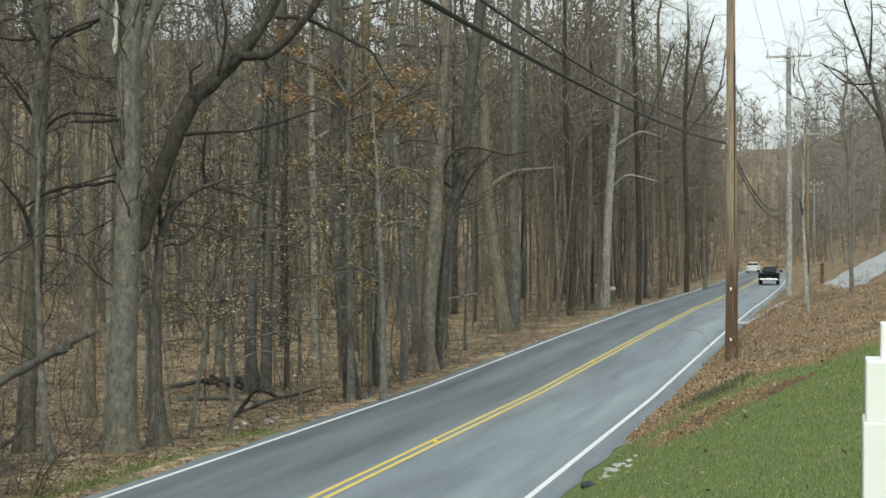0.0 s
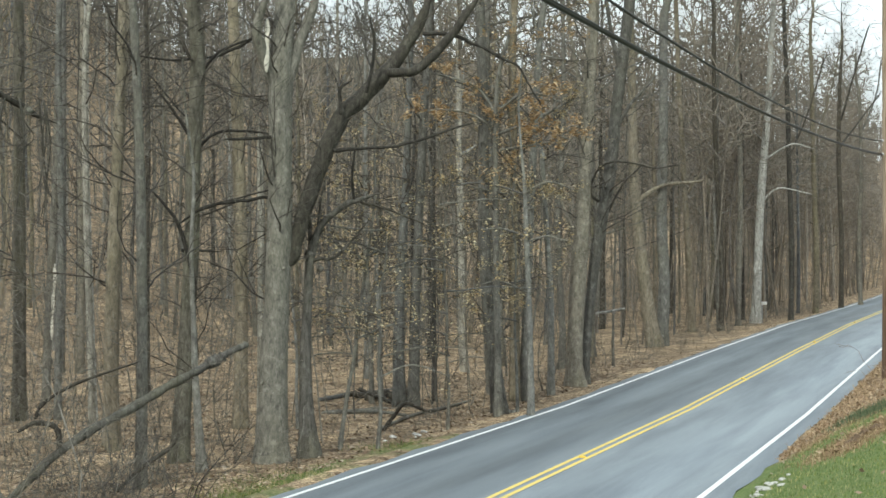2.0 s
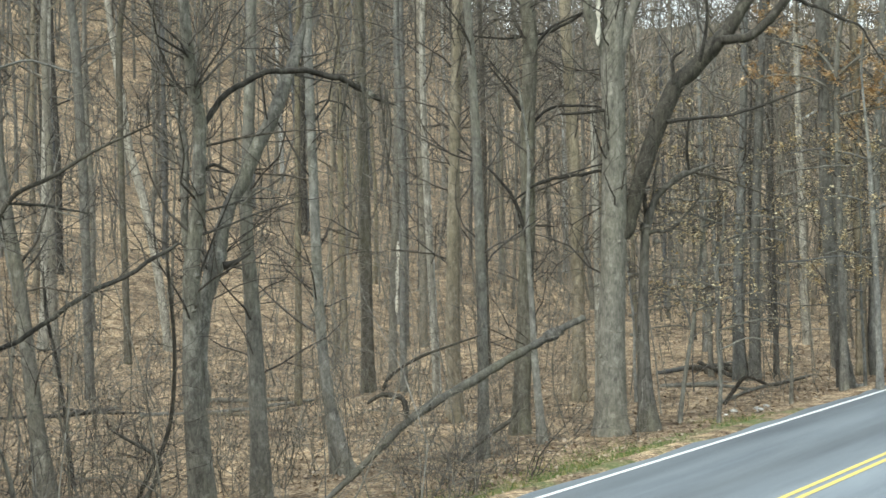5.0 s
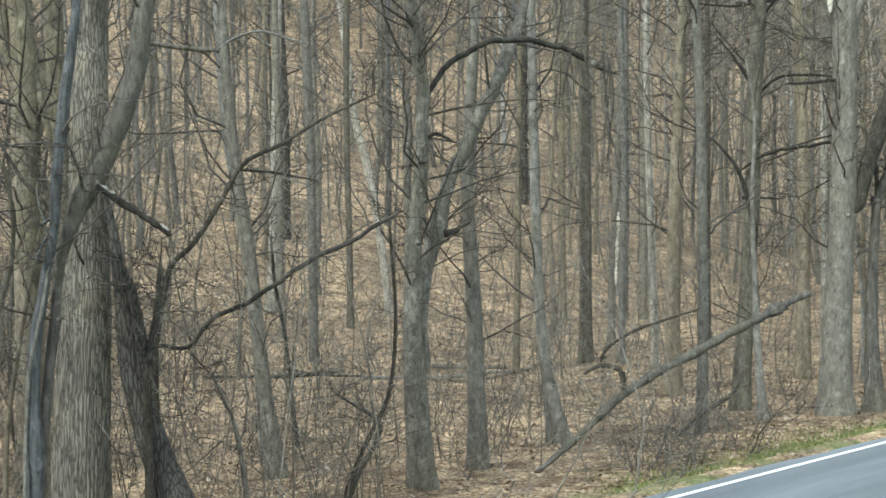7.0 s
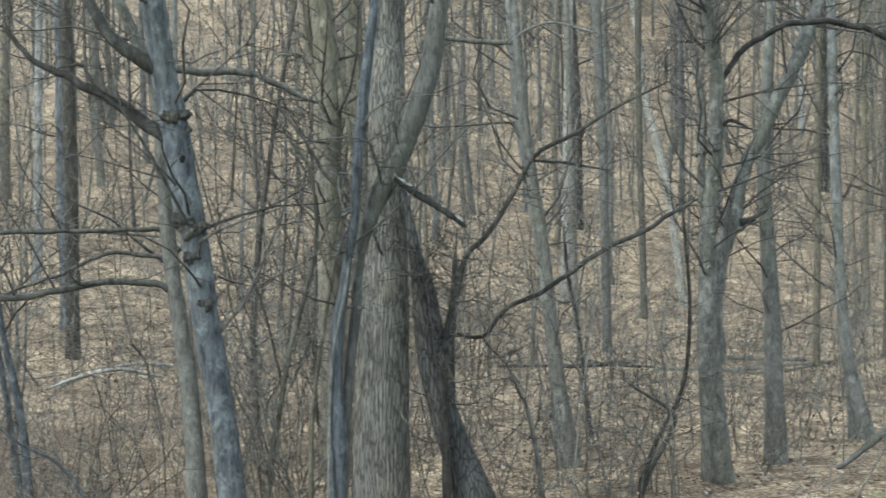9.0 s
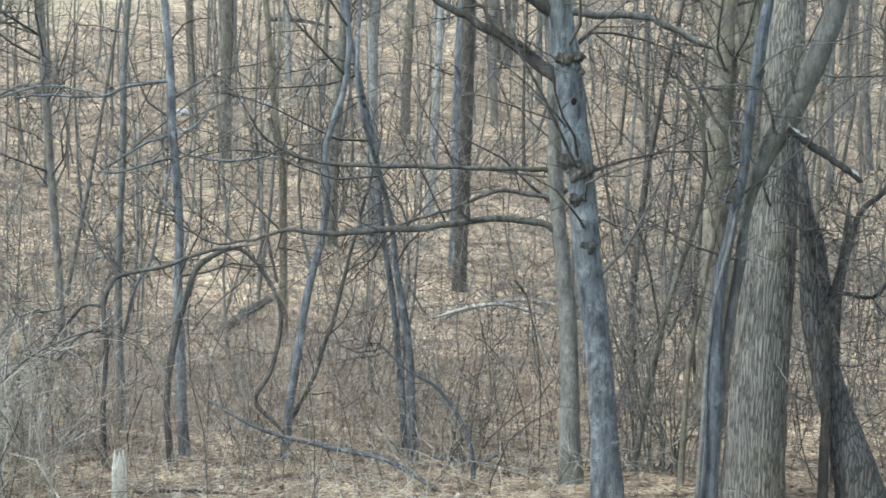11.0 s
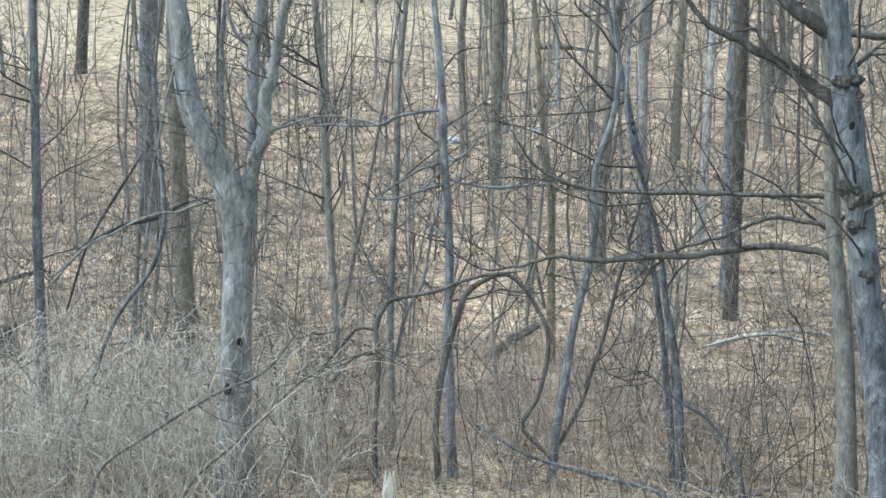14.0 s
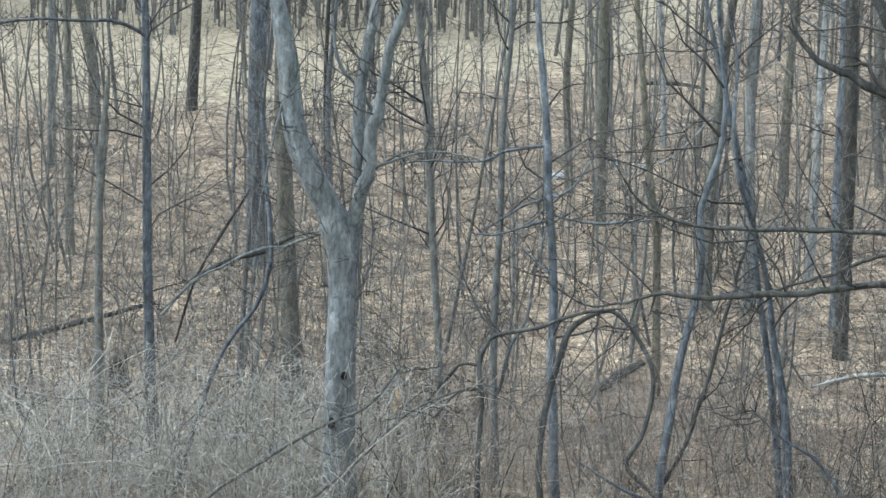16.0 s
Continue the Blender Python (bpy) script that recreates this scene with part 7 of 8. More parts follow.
bough('thin dry vine hanging from a broken limb', ((-13.01, 16.86, 6.29, 0.013), (-13.05, 16.84, 6.04, 0.011), (-12.94, 16.92, 5.79, 0.008), (-13.10, 16.79, 5.58, 0.006)), DARK, 3, 'hanging_vine', 'vine', 0.5)
bough('thin dry vine hanging from a broken limb', ((-13.38, 16.58, 6.27, 0.013), (-13.37, 16.58, 5.96, 0.011), (-13.39, 16.57, 5.65, 0.008), (-13.41, 16.55, 5.39, 0.006)), DARK, 3, 'hanging_vine', 'vine', 0.5)

# ---- leaves, grass and dead stems on the ground ----
def scattered(name, count, area, rng, mat, size, label, category, lift=0.015):
    p = np.array([area(rng) for _ in range(count)])
    z = ground_z(p[:, 0], p[:, 1]) + lift + rng.uniform(0, 0.03, count)
    return tagged(new(name, leaves_at(name, np.column_stack([p, z]), rng, mat, size, 0.35)), label, category, kind="stuff")


def blades(name, count, area, rng, mat, height, label, lean=0.5):
    p = np.array([area(rng) for _ in range(count)])
    z = ground_z(p[:, 0], p[:, 1]) - 0.01
    a, h = rng.uniform(0, 6.28, count), rng.uniform(*height, count)
    w = 0.008 + 0.08 * h
    base = np.column_stack([p, z])
    side = np.stack([np.cos(a), np.sin(a), 0 * a], -1) * (w * 0.5)[:, None]
    tip = np.stack([-np.sin(a) * h * lean * rng.uniform(-1, 1, count), np.cos(a) * h * lean * rng.uniform(-1, 1, count), h], -1)
    v = np.stack([base - side, base + side, base + side * 0.2 + tip, base - side * 0.2 + tip], 1)
    b = Build()
    b.add(v, np.arange(count * 4).reshape(-1, 4))
    return tagged(new(name, b.mesh(name, mat, False)), label, "grass", kind="stuff")


rng = np.random.default_rng(23)


def litter_near(rng):
    return -12.6 - 26 * rng.uniform(0, 1) ** 1.4, rng.uniform(-12, 55)


def lawn_limit(x):
    return min(36.2 + 0.9 * x, 39.2 + 2.35 * x)


WORN = ((-1.5, 31.3), (-2.37, 29.2), (-3.05, 26.9))
DARK_TUFTS = ((-2.05, 34.2), (-2.66, 32.4), (-3.27, 31.5))


def along(line, rng, spread):
    i, s = int(rng.integers(0, len(line) - 1)), rng.uniform(0, 1)
    (x0, y0), (x1, y1) = line[i], line[i + 1]
    return x0 + (x1 - x0) * s + rng.normal(0, spread), y0 + (y1 - y0) * s + rng.normal(0, spread * 1.4)


def worn_off(x, y):
    """How far across the lawn from the worn line."""
    return abs(x - np.interp(y, [26.9, 29.2, 31.3], [-3.05, -2.37, -1.5])) if 26.5 < y < 31.6 else 9.0


def worn_patch(rng):
    return along(WORN, rng, 0.3)


def dark_tufts(rng):
    return along(DARK_TUFTS, rng, 0.2)


def litter_bank(rng):
    while True:
        y = rng.uniform(24, 72)
        x = float(road_x(y)) + 3.74 + 9 * rng.uniform(0, 1) ** 1.3
        if y > lawn_limit(x) + rng.exponential(0.5) - 0.5:
            return x, y


def litter_verge(rng):
    y = rng.uniform(15, 90)
    return float(road_x(y)) - 3.7 - rng.exponential(0.75), y


def on_lawn(rng):
    while True:
        x, y = rng.uniform(-4.0, 2.2), rng.uniform(11, 38)
        if y < lawn_limit(x) - rng.exponential(0.6) + rng.normal(0, 0.3) and worn_off(x, y) > abs(rng.normal(0, 0.35)):
            return x, y


def lawn_edge(rng):
    x = rng.uniform(-3.9, 1.6)
    return x, lawn_limit(x) + rng.normal(-0.3, 0.8)


def verge_grass(rng):
    y = rng.choice((17.4, 18.6, 20.2, 21.6, 22.6, 23.6, 24.6, 29.2)) + rng.normal(0, 0.55)
    return float(road_x(y)) - 3.95 - rng.gamma(3.0, 0.24), y


def litter_slope(rng):
    return -36 - 36 * rng.uniform(0, 1), rng.uniform(-26, 40)


scattered("leaf_litter", 42000, litter_slope, rng, TAN_LEAF, 0.11, "dry fallen leaves on the slope", "leaves")
scattered("leaf_litter", 36000, litter_near, rng, DRY_LEAF, 0.09, "dry tan and brown fallen leaves", "leaves")
scattered("leaf_litter", 14000, litter_bank, rng, BANK_LEAF, 0.085, "dry fallen leaves on the bank", "leaves")
scattered("leaf_litter", 1500, litter_verge, rng, TAN_LEAF, 0.065, "dry fallen leaves along the verge", "leaves")
scattered("leaf_litter", 90, on_lawn, rng, DRY_LEAF, 0.11, "a few dry leaves on the lawn", "leaves", 0.05)
blades("lawn_grass", 38000, on_lawn, rng, BLADE, (0.025, 0.07), "short green lawn grass with dry blades")
blades("dead_grass", 9000, lawn_edge, rng, STRAW, (0.02, 0.09), "dry straw-coloured grass along the lawn's edge", 0.9)
blades("dead_grass", 16000, litter_bank, rng, STRAW, (0.03, 0.16), "dead brown grass on the leafy bank", 1.2)
blades("dead_grass", 7000, worn_patch, rng, STRAW, (0.03, 0.11), "worn brown grass along a rut in the lawn", 0.9)
blades("dark_grass", 1300, dark_tufts, rng, DEEP_GREEN, (0.06, 0.17), "dark green tufts below the lawn")
scattered("leaf_litter", 500, worn_patch, rng, BANK_LEAF, 0.08, "brown leaves caught in a rut of the lawn", "leaves", 0.04)
blades("verge_grass", 5600, verge_grass, rng, VERGE_BLADE, (0.03, 0.09), "patchy green grass on the road verge")


def bank_stems(rng):
    y = rng.uniform(36, 75)
    return float(road_x(y)) + 5.0 + 8 * rng.uniform(0, 1), y


def verge_stems(rng):
    y = rng.uniform(24, 120)
    return float(road_x(y)) - 4.8 - rng.exponential(1.2), y


thicket("bank_brush", 700, bank_stems, rng, "brown dead stems over leaves on the bank", RUSSET, (0.15, 0.8), (0.2, 0.8), 0.006, 2)
thicket("verge_brush", 900, verge_stems, rng, "dead stems and twigs along the wood's edge", TWIG, (0.2, 1.0), (0.2, 0.8), 0.005, 2)

SOIL = plain("bare_soil", (0.13, 0.088, 0.056), 0.95, vary=0.5, scale=20)


def soil_ridge(points, radius, label):
    b = Build()
    own = np.random.default_rng(5)
    xy = spline(points, 40) + np.cumsum(own.normal(0, 0.012, (40, 2)), 0)
    z = ground_z(xy[:, 0], xy[:, 1])
    tube(b, np.column_stack([xy, z - radius * 0.35]), radius * own.uniform(0.5, 1.1, 40) * np.sin(np.linspace(0.1, 3.04, 40)) ** 0.4, 9, 0.3, own)
    return tagged(new("soil_ridge", b.mesh("soil_ridge", SOIL)), label, "soil", kind="structure")


soil_ridge([(-1.68, 29.24), (-0.93, 30.2), (-0.36, 31.24)], 0.15, "eroded bare soil edge across the lawn")
soil_ridge([(-3.0, 27.1), (-2.4, 28.7), (-1.95, 30.2)], 0.15, "eroded bare soil edge below the lawn")

# ---- poles and overhead cables ----
POLE_WOOD = bark_material("weathered_pole_wood", (0.22, 0.17, 0.125), (0.38, 0.325, 0.25), (0.46, 0.42, 0.35), furrow=0.3, moss=0.0)
GREY_WOOD = bark_material("grey_pole_wood", (0.26, 0.255, 0.245), (0.46, 0.455, 0.44), (0.52, 0.52, 0.51), furrow=0.3, moss=0.0)
CREOSOTE = bark_material("creosoted_pole_foot", (0.07, 0.047, 0.033), (0.17, 0.118, 0.082), (0.2, 0.15, 0.11), furrow=0.3, moss=0.0)
RUBBER = plain("black_cable_jacket", (0.02, 0.02, 0.022), 0.5)
STEEL = plain("galvanised_steel", (0.45, 0.46, 0.47), 0.45, 0.8)
PORCELAIN = plain("grey_porcelain", (0.55, 0.56, 0.57), 0.3)
WHITE_VINYL = plain("white_vinyl", (0.86, 0.86, 0.85), 0.45, vary=0.03)
BLACK_PAINT = plain("black_car_paint", (0.008, 0.008, 0.009), 0.4, spec=0.15)
WHITE_PAINT = plain("white_car_paint", (0.75, 0.76, 0.77), 0.3, vary=0.03, spec=0.6)
GLASS = plain("dark_car_glass", (0.03, 0.035, 0.04), 0.08, spec=0.8)
CHROME = plain("chrome", (0.75, 0.76, 0.77), 0.2, 1.0, vary=0.05)
RED_LENS = plain("red_tail_lens", (0.14, 0.012, 0.01), 0.2, spec=0.6)
TYRE = plain("tyre_rubber", (0.02, 0.02, 0.02), 0.85)
GRAVEL = plain("pale_gravel", (0.42, 0.435, 0.45), 0.9, vary=0.3, scale=25)


def stained_pole():
    """Weathered wood, stained warm brown towards the buried foot."""
    m, n, l, b = material("stained_pole_wood", 0.9)
    c = n.new("ShaderNodeTexCoord").outputs["Object"]
    s = n.new("ShaderNodeSeparateXYZ")
    l.new(c, s.inputs[0])
    grain = texture(n, l, c, 26, stretch=(1, 1, 0.04), detail=6, rough=0.7)
    soak = texture(n, l, c, 5, stretch=(1, 1, 0.15), detail=5)
    top = ramp(n, l, grain.outputs[0], [(0.36, (0.2, 0.148, 0.103)), (0.64, (0.39, 0.31, 0.23))])
    foot = ramp(n, l, grain.outputs[0], [(0.36, (0.06, 0.039, 0.027)), (0.64, (0.19, 0.122, 0.08))])
    h = math_node(n, l, "ADD", math_node(n, l, "MULTIPLY", s.outputs[2], 0.2), math_node(n, l, "MULTIPLY", math_node(n, l, "SUBTRACT", soak.outputs[0], 0.5), 0.7))
    l.new(mix(n, l, foot, top, ramp(n, l, h, [(0.4, (0, 0, 0)), (0.95, (1, 1, 1))])), b.inputs["Base Color"])
    bump(n, l, b, grain.outputs[0], 0.5, 0.006)
    return m


POLE_STAINED = stained_pole()


def cylinder(r0, r1, z0, z1, sides=14, tilt=None):
    bm = bmesh.new()
    bmesh.ops.create_cone(bm, cap_ends=True, segments=sides, radius1=r0, radius2=r1, depth=z1 - z0)
    bmesh.ops.translate(bm, vec=(0, 0, (z0 + z1) / 2), verts=bm.verts)
    for f in bm.faces:
        f.smooth = len(f.verts) == 4
    if tilt is not None:
        bmesh.ops.transform(bm, matrix=tilt, verts=bm.verts)
    return bm


def box(sx, sy, sz, at=(0, 0, 0), bevel=0.01, segments=2):
    bm = bmesh.new()
    bmesh.ops.create_cube(bm, size=1.0)
    bmesh.ops.scale(bm, vec=(sx, sy, sz), verts=bm.verts)
    if bevel:
        bmesh.ops.bevel(bm, geom=bm.edges[:], offset=bevel, segments=segments, affect="EDGES", profile=0.6)
    bmesh.ops.translate(bm, vec=at, verts=bm.verts)
    return bm


def pole_shaft(r0, r1, z0, z1, mat, rng):
    b = Build()
    s = np.linspace(0, 1, 16)
    p = np.stack([0.02 * np.sin(5 * s), 0.015 * np.cos(4 * s), z0 + (z1 - z0) * s], -1)
    r = r0 + (r1 - r0) * s
    p = np.vstack([p, p[-1] + (0, 0, 0.02), p[-1] + (0, 0, 0.05)])
    tube(b, p, np.concatenate([r, [r1 * 0.8, 0.002]]), 16, 0.012, rng)
    return b.mesh("shaft", mat)


rng = np.random.default_rng(31)
P1 = (-3.02, 42.5)
pole = thing("utility_pole", (*P1, float(ground_z(*P1))), "tall weathered wooden utility pole with a dark foot", "utility pole", "utility poles")
zb = float(ground_z(*P1))
part("shaft", pole_shaft(0.19, 0.115, -0.4, 11.4, POLE_STAINED, rng), pole)
for h, w in ((0.62, 0.05), (2.1, 0.055)):
    bm_part("tag", box(w, 0.012, w * 1.6, (0.0, -0.175, h), 0.003), WHITE_VINYL, pole, "small white tag")
for h in (7.47 - zb, 7.09 - zb):
    bm_part("bracket", box(0.10, 0.24, 0.07, (-0.12, 0, h), 0.01), STEEL, pole, "steel cable bracket")
bm_part("bracket", box(0.09, 0.2, 0.09, (0.12, 0, 8.75 - zb), 0.01), STEEL, pole, "steel cable bracket")
bm_part("conduit", cylinder(0.018, 0.018, 3.2, 9.0, 8, Matrix.Translation((0.10, -0.12, 0))), RUBBER, pole, "thin cable run")

P2 = (-2.76, 85.0)
z2 = float(ground_z(*P2))
pole = thing("utility_pole", (*P2, z2), "pale grey utility pole with a crossarm", "utility pole", "utility poles")
part("shaft", pole_shaft(0.19, 0.13, -0.4, 15.6 - z2, GREY_WOOD, rng), pole)
bm_part("crossarm", box(2.6, 0.12, 0.13, (0, -0.16, 15.1 - z2), 0.012), GREY_WOOD, pole)
for x in (-1.2, 0.06, 1.2):
    bm_part("insulator", cylinder(0.05, 0.035, 15.17 - z2, 15.45 - z2, 10, Matrix.Translation((x, -0.16, 0))), PORCELAIN, pole, "porcelain insulator")
for x in (-1, 1):
    bm_part("brace", box(0.75, 0.03, 0.04, (0.36 * x, -0.14, 14.82 - z2), 0.005), STEEL, pole)
bm_part("jumper", cylinder(0.03, 0.03, 13.9 - z2, 14.7 - z2, 8, Matrix.Translation((0.28, -0.1, 0))), RUBBER, pole, "looped black jumper cable")
for h in (10.75, 12.7):
    bm_part("bracket", box(0.34, 0.16, 0.12, (0, -0.08, h - z2), 0.01), STEEL, pole, "steel bracket")

P3 = (-3.0, 150.0)
z3 = float(ground_z(*P3))
pole = thing("utility_pole", (*P3, z3), "far brown utility pole with a pale crossarm", "utility pole", "utility poles")
part("shaft", pole_shaft(0.17, 0.12, -0.4, 16.1 - z3, POLE_STAINED, rng), pole)
bm_part("crossarm", box(3.0, 0.14, 0.16, (0, -0.18, 15.65 - z3), 0.012), GREY_WOOD, pole)
for x in (-1.35, 0.06, 1.35):
    bm_part("insulator", cylinder(0.11, 0.08, 15.73 - z3, 16.1 - z3, 8, Matrix.Translation((x, -0.18, 0))), PORCELAIN, pole, "porcelain insulator")

P4 = (-3.6, 230.0)
z4 = float(ground_z(*P4))
pole = thing("utility_pole", (*P4, z4), "distant grey utility pole with two pale crossarms", "utility pole", "utility poles")
part("shaft", pole_shaft(0.17, 0.12, -0.4, 14.8 - z4, GREY_WOOD, rng), pole)
for h, w in ((13.95, 2.5), (12.8, 2.7)):
    bm_part("crossarm", box(w, 0.16, 0.2, (0, -0.18, h - z4), 0.012), GREY_WOOD, pole)
    for x in (-0.46, -0.2, 0.2, 0.46):
        bm_part("insulator", cylinder(0.13, 0.1, h - z4 + 0.1, h - z4 + 0.45, 8, Matrix.Translation((x * w, -0.18, 0))), PORCELAIN, pole, "porcelain insulator")


def cable(a, b, sag, radius, label):
    c = bpy.data.curves.new("overhead_cable", "CURVE")
    c.dimensions, c.bevel_depth, c.bevel_resolution, c.use_fill_caps = "3D", radius, 2, True
    sp = c.splines.new("POLY")
    n = 25
    sp.points.add(n - 1)
    for i in range(n):
        s = i / (n - 1)
        p = Vector(a).lerp(Vector(b), s)
        sp.points[i].co = (p.x, p.y, p.z - 4 * sag * s * (1 - s), 1)
    c.materials.append(RUBBER)
    return tagged(new("overhead_cable", c), label, "cable", "overhead cables")


P0 = (-4.02, -2.5)
z0 = float(ground_z(*P0))
pole = thing("utility_pole", (*P0, z0), "weathered wooden utility pole beside the road", "utility pole", "utility poles")
part("shaft", pole_shaft(0.18, 0.13, -0.4, 11.2, POLE_WOOD, rng), pole)
cable((P1[0] - 0.14, P1[1], 7.47), (P0[0] - 0.18, P0[1], 7.5), 0.80, 0.017, "black telephone cable strung along the road")
cable((P1[0] - 0.14, P1[1], 7.09), (P0[0] - 0.18, P0[1], 6.7), 0.50, 0.024, "thick black telephone cable strung along the road")
cable((P1[0] - 0.13, P1[1] + 0.02, 7.06), (P0[0] - 0.17, P0[1], 6.76), 0.51, 0.016, "black telephone cable strung along the road")
cable((P1[0] + 0.1, P1[1], 8.75), (P2[0], P2[1], 10.75), 0.9, 0.014, "black cable between the poles")
cable((P1[0] + 0.1, P1[1], 6.7), (P2[0], P2[1], 6.9), 1.1, 0.02, "black cable between the poles")
cable((P1[0] + 0.1, P1[1], 6.55), (P2[0], P2[1], 6.5), 1.1, 0.02, "black cable between the poles")
for x in (-1.2, 0.06, 1.2):
    cable((P1[0] + x * 0.6, P1[1], 17.5), (P2[0] + x, P2[1] - 0.16, 15.45), 0.5, 0.008, "thin overhead power line")
    cable((P2[0] + x, P2[1] - 0.16, 15.45), (P3[0] + x * 1.12, P3[1] - 0.18, 16.1), 0.9, 0.008, "thin overhead power line")


# ---- drive, roadside box, post, stones ----
def drive():
    mid = spline([(-4.7, 69.0), (-2.6, 70.2), (-0.9, 74.0), (0.9, 84.0), (4.0, 97.0), (9.5, 112.0)], 40)
    tan = np.gradient(mid, axis=0)
    tan /= np.linalg.norm(tan, axis=1, keepdims=True)
    nor = np.stack([-tan[:, 1], tan[:, 0]], -1)
    rows = []
    for s in np.linspace(-1, 1, 7):
        xy = mid + nor * s * np.interp(np.arange(40), [0, 6, 14, 39], [4.2, 2.8, 2.0, 2.2])[:, None]
        rows.append(np.column_stack([xy, np.maximum(ground_z(xy[:, 0], xy[:, 1]), road_z(xy[:, 1]) - 0.03) + 0.05]))
    v = np.stack(rows, 1)
    b = Build()
    i, j = np.meshgrid(np.arange(39), np.arange(6), indexing="ij")
    b.add(v, np.stack([i * 7 + j, i * 7 + j + 1, (i + 1) * 7 + j + 1, (i + 1) * 7 + j], -1))
    return tagged(new("driveway", b.mesh("driveway", GRAVEL)), "pale grey drive climbing from the road", "driveway", kind="structure")


drive()
at = (-0.71, 67.4)
t = thing("wooden_post", (*at, float(ground_z(*at))), "short weathered wooden post beside the drive", "post")
bm_part("post", box(0.16, 0.16, 1.15, (0, 0, 0.5), 0.02), CREOSOTE, t)
bm_part("cap", box(0.19, 0.19, 0.05, (0, 0, 1.09), 0.012), CREOSOTE, t)

at = (-13.6, 88.0)
t = thing("mailbox", (*at, float(ground_z(*at))), "small white roadside box on a post", "mailbox")
bm_part("post", box(0.09, 0.09, 1.1, (0, 0, 0.5), 0.01), GREY_WOOD, t)
bm_part("body", box(0.56, 0.3, 0.2, (0, 0, 1.14), 0.05, 3), WHITE_VINYL, t)

# white stepped post at the edge of the lawn
at = (0.205, 5.0)
t = thing("white_post", (*at, float(ground_z(*at))), "white stepped post standing at the lawn", "post")
gz = float(ground_z(*at))
bm_part("shaft", box(0.25, 0.25, 3.43 - gz + 0.2, (0, 0, (3.43 - gz - 0.2) / 2), 0.006), WHITE_VINYL, t)
bm_part("collar", box(0.232, 0.232, 0.20, (0, 0, 3.53 - gz), 0.006), WHITE_VINYL, t)
bm_part("cap", box(0.136, 0.136, 0.125, (0, 0, 3.69 - gz), 0.006), WHITE_VINYL, t)

STONE = plain("pale_stone", (0.42, 0.41, 0.39), 0.9, vary=0.3)
rng = np.random.default_rng(77)


def stone(x, y, r, label, mat=None, squash=(1, 0.8, 0.55)):
    bm = lump(r, rng, squash, 0.45)
    me = bpy.data.meshes.new("stone")
    bm.to_mesh(me)
    bm.free()
    me.materials.append(mat or STONE)
    ob = new("stone", me)
    ob.location = (x, y, float(ground_z(x, y)) + 0.2 * r)
    return tagged(ob, label, "stone", "stones")


for _ in range(26):
    stone(-3.72 + rng.normal(0, 0.16), 24.6 + rng.normal(0, 0.5), rng.uniform(0.025, 0.07), "pale broken stone at the road's edge")
stone(-3.95, 23.2, 0.13, "dark stone at the road's edge", plain("dark_stone", (0.06, 0.065, 0.07), 0.9))
for _ in range(7):
    stone(-12.9 + rng.normal(0, 0.25), 31.2 + rng.normal(0, 0.6), rng.uniform(0.04, 0.10), "pale stone on the verge")
for x, y in ((-61.1, 11.9), (-60.2, 13.0), (-58.0, 9.0)):
    stone(x, y, 0.35, "pale stone on the wooded slope")


def stump(x, y, h, r, mat, label):
    t = thing("tree_stump", (x, y, float(ground_z(x, y))), label, "stump")
    b = Build()
    s = np.linspace(0, 1, 8)
    tube(b, np.stack([0.06 * s, 0 * s, -0.15 + (h + 0.15) * s], -1), r * (1.25 - 0.35 * s), 12, 0.16, rng)
    part("trunk", b.mesh("trunk", mat), t)
    for k in range(5):
        b = Build()
        a = rng.uniform(0, 6.28)
        p = np.array([[r * 0.6 * math.cos(a), r * 0.6 * math.sin(a), h * 0.8], [r * 0.7 * math.cos(a), r * 0.7 * math.sin(a), h * rng.uniform(1.05, 1.35)]])
        tube(b, spline(p, 4), [r * 0.35, r * 0.3, r * 0.2, 0.008], 6, 0.2, rng)
        part("splinter", b.mesh("splinter", mat), t)


stump(-16.9, 1.95, 0.5, 0.08, SCAR, "shattered pale stump in the thicket")
stump(-31.0, -4.6, 0.62, 0.2, DARK, "dark rotten stump on leaf litter")

MARKER = plain("yellow_marker", (0.8, 0.55, 0.08), 0.4)
for y in (27.8, 47.0, 66.0, 85.0):
    x = float(road_x(y)) + 0.11
    bm = box(0.13, 0.11, 0.03, (0, 0, 0.012), 0.01)
    me = bpy.data.meshes.new("road_marker")
    bm.to_mesh(me)
    bm.free()
    me.materials.append(MARKER)
    ob = new("road_marker", me)
    ob.location = (x, y, float(road_z(y)) + 0.055)
    tagged(ob, "yellow raised marker on the centre line", "road marker", "road markers")


# ---- vehicles on the road ----
def wheel(t, x, y, r, w):
    turn = Matrix.Translation((x, y, r)) @ Matrix.Rotation(radians(90), 4, "Y")
    ob = bm_part("wheel", cylinder(r, r, -w / 2, w / 2, 18, turn), TYRE, t)
    bm_part("rim", cylinder(r * 0.6, r * 0.55, w / 2, w / 2 + 0.02, 14, turn), CHROME, ob, "metal rim")


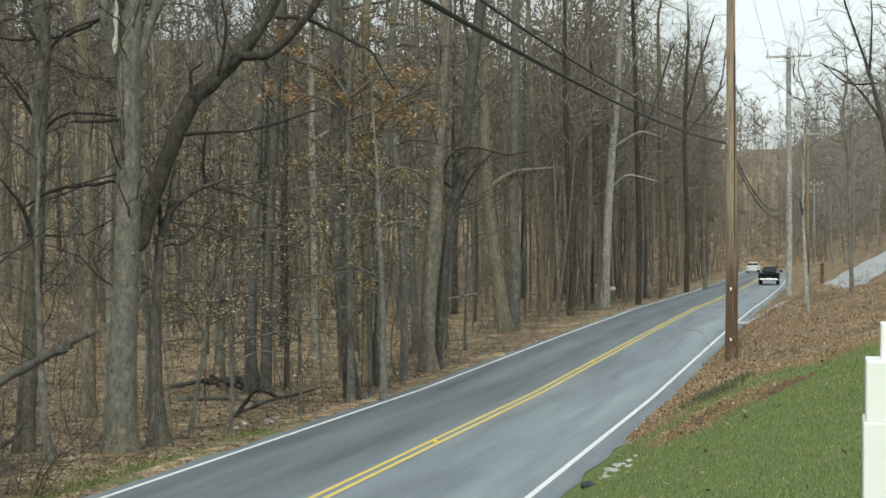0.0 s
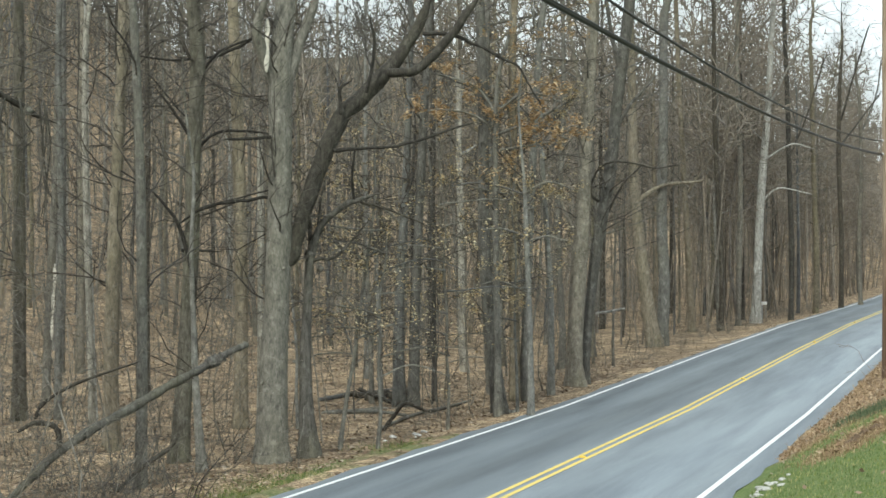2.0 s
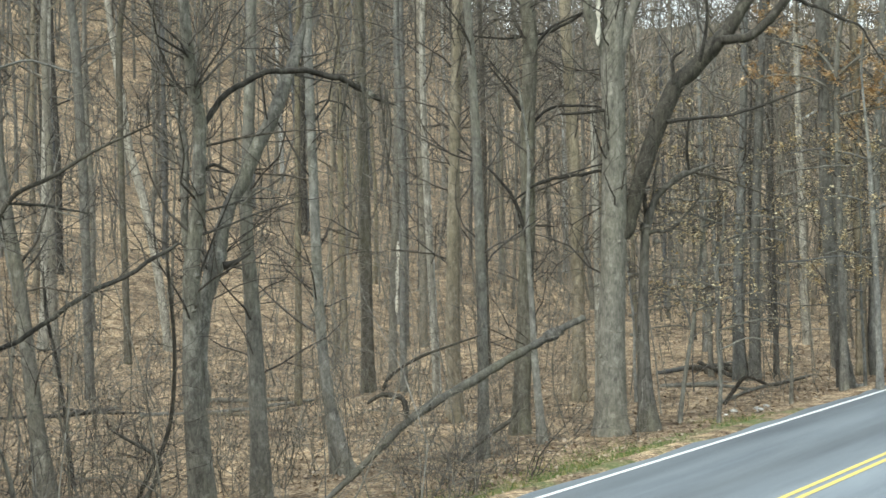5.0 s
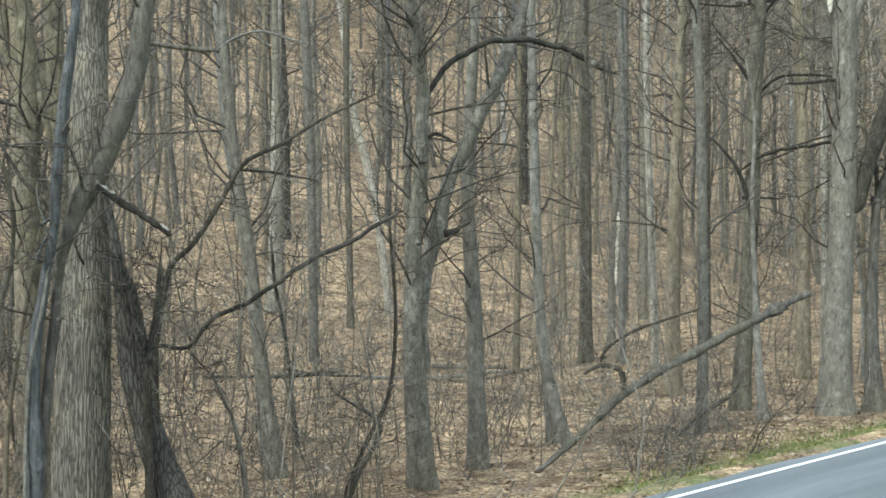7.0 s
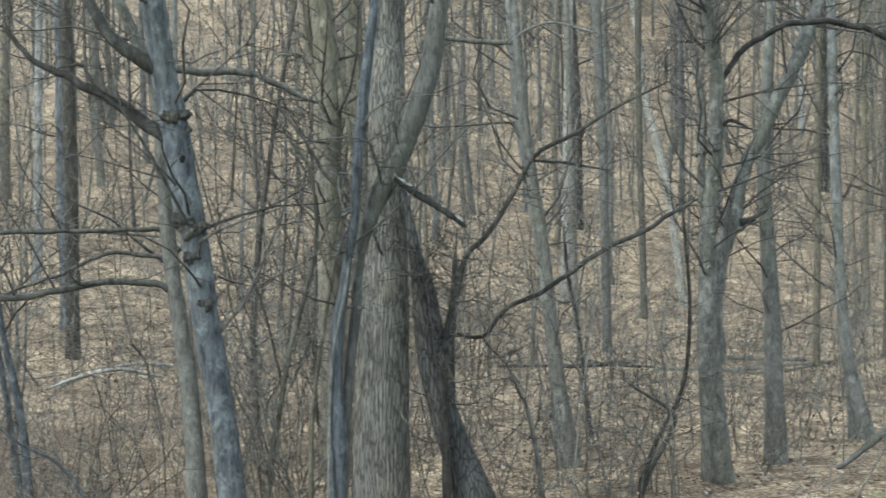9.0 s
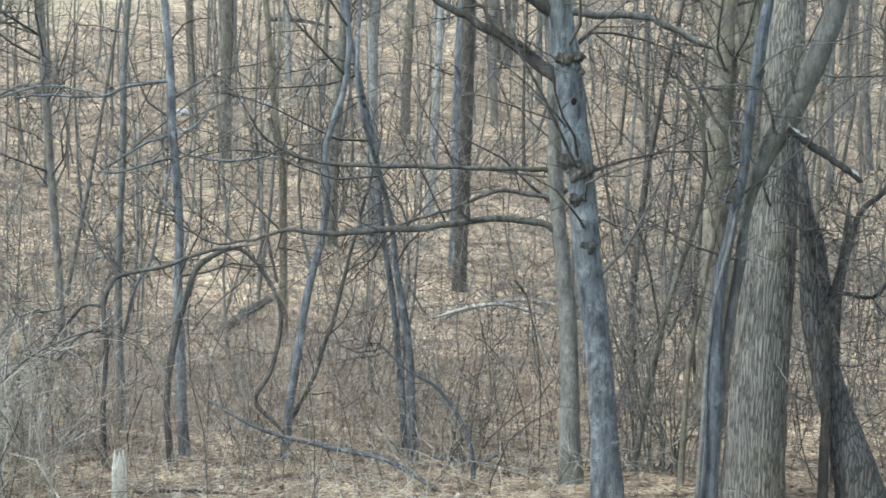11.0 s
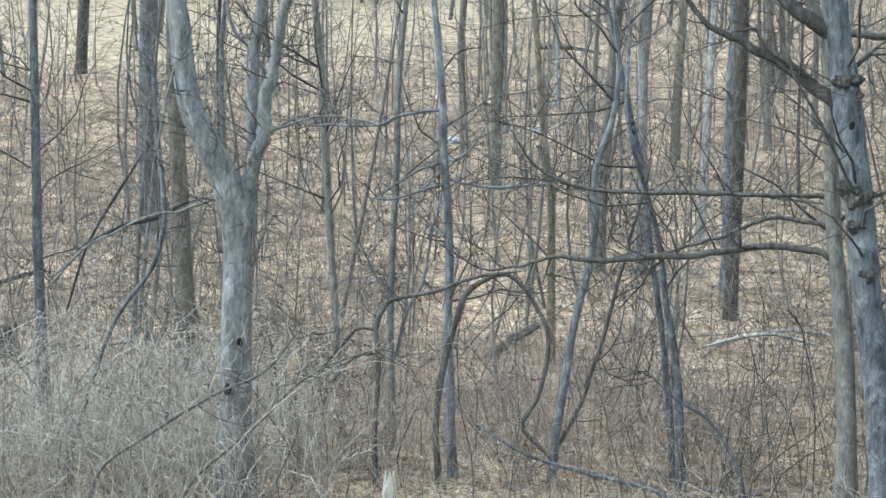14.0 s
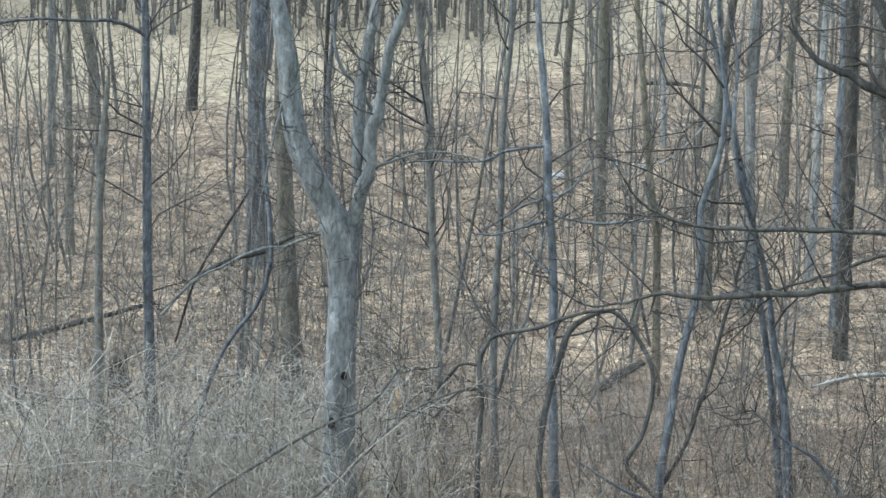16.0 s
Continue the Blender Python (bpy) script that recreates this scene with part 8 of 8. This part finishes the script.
def hull(profile, width, taper=0.0):
    """A body from a side outline (along, height), as wide as given, narrowed towards its top."""
    bm = bmesh.new()
    top = max(z for _, z in profile)
    rows = []
    for s in (-1, 1):
        rows.append([bm.verts.new((s * (width / 2 - taper * z / top), y, z)) for y, z in profile])
    n = len(profile)
    bm.faces.new(rows[0][::-1])
    bm.faces.new(rows[1])
    for i in range(n):
        bm.faces.new((rows[0][i], rows[0][(i + 1) % n], rows[1][(i + 1) % n], rows[1][i]))
    bmesh.ops.recalc_face_normals(bm, faces=bm.faces[:])
    bmesh.ops.bevel(bm, geom=bm.edges[:], offset=0.06, segments=2, affect="EDGES")
    return bm


def truck(x, y, turn):
    t = thing("pickup_truck", (x, y, float(road_z(y)) + 0.04), "black pickup truck with a chrome rear bumper on the road", "truck", turn=turn)
    bm_part("body", hull([(0, 0.55), (0, 1.12), (1.9, 1.12), (2.0, 1.15), (4.0, 1.15), (5.3, 1.05), (5.4, 0.6), (5.3, 0.45), (0.1, 0.45)], 1.9), BLACK_PAINT, t)
    bm_part("cab", hull([(1.9, 1.12), (2.02, 1.7), (3.2, 1.74), (4.1, 1.15)], 1.74, 0.3), BLACK_PAINT, t)
    bm_part("rear_window", box(1.1, 0.03, 0.36, (0, 1.94, 1.42), 0.01), GLASS, t, "dark rear window")
    bm_part("tailgate", box(1.5, 0.05, 0.5, (0, -0.02, 0.86), 0.02), BLACK_PAINT, t)
    bm_part("bumper", box(1.7, 0.2, 0.14, (0, -0.1, 0.55), 0.04), CHROME, t, "chrome rear bumper")
    bm_part("number_plate", box(0.32, 0.02, 0.15, (0, -0.215, 0.6), 0.004), WHITE_VINYL, t, "pale number plate")
    for s in (-1, 1):
        bm_part("tail_light", box(0.08, 0.08, 0.2, (s * 0.88, -0.01, 0.94), 0.02), RED_LENS, t, "red tail light")
        bm_part("mirror", box(0.22, 0.1, 0.2, (s * 1.08, 3.6, 1.3), 0.03), BLACK_PAINT, t)
        for y2 in (1.0, 4.3):
            wheel(t, s * 0.82, y2, 0.38, 0.26)
    return t


def car(x, y, turn):
    t = thing("car", (x, y, float(road_z(y)) + 0.04), "white car far along the road", "car", turn=turn)
    bm_part("body", hull([(0, 0.4), (0, 0.9), (1.0, 1.0), (3.4, 1.0), (4.5, 0.82), (4.55, 0.4), (4.4, 0.28), (0.1, 0.28)], 1.8), WHITE_PAINT, t)
    bm_part("cabin", hull([(0.3, 0.98), (0.8, 1.5), (2.4, 1.52), (3.4, 0.98)], 1.66, 0.25), WHITE_PAINT, t)
    bm_part("window", box(1.3, 0.03, 0.36, (0, 0.42, 1.22), 0.01), GLASS, t, "dark window")
    for s in (-1, 1):
        bm_part("light", box(0.25, 0.06, 0.14, (s * 0.7, -0.01, 0.75), 0.02), RED_LENS, t, "tail light")
        for y2 in (0.85, 3.6):
            wheel(t, s * 0.78, y2, 0.32, 0.2)
    return t


truck(-6.36, 138.5, 1.2)
car(-11.6, 206.0, 2.0)
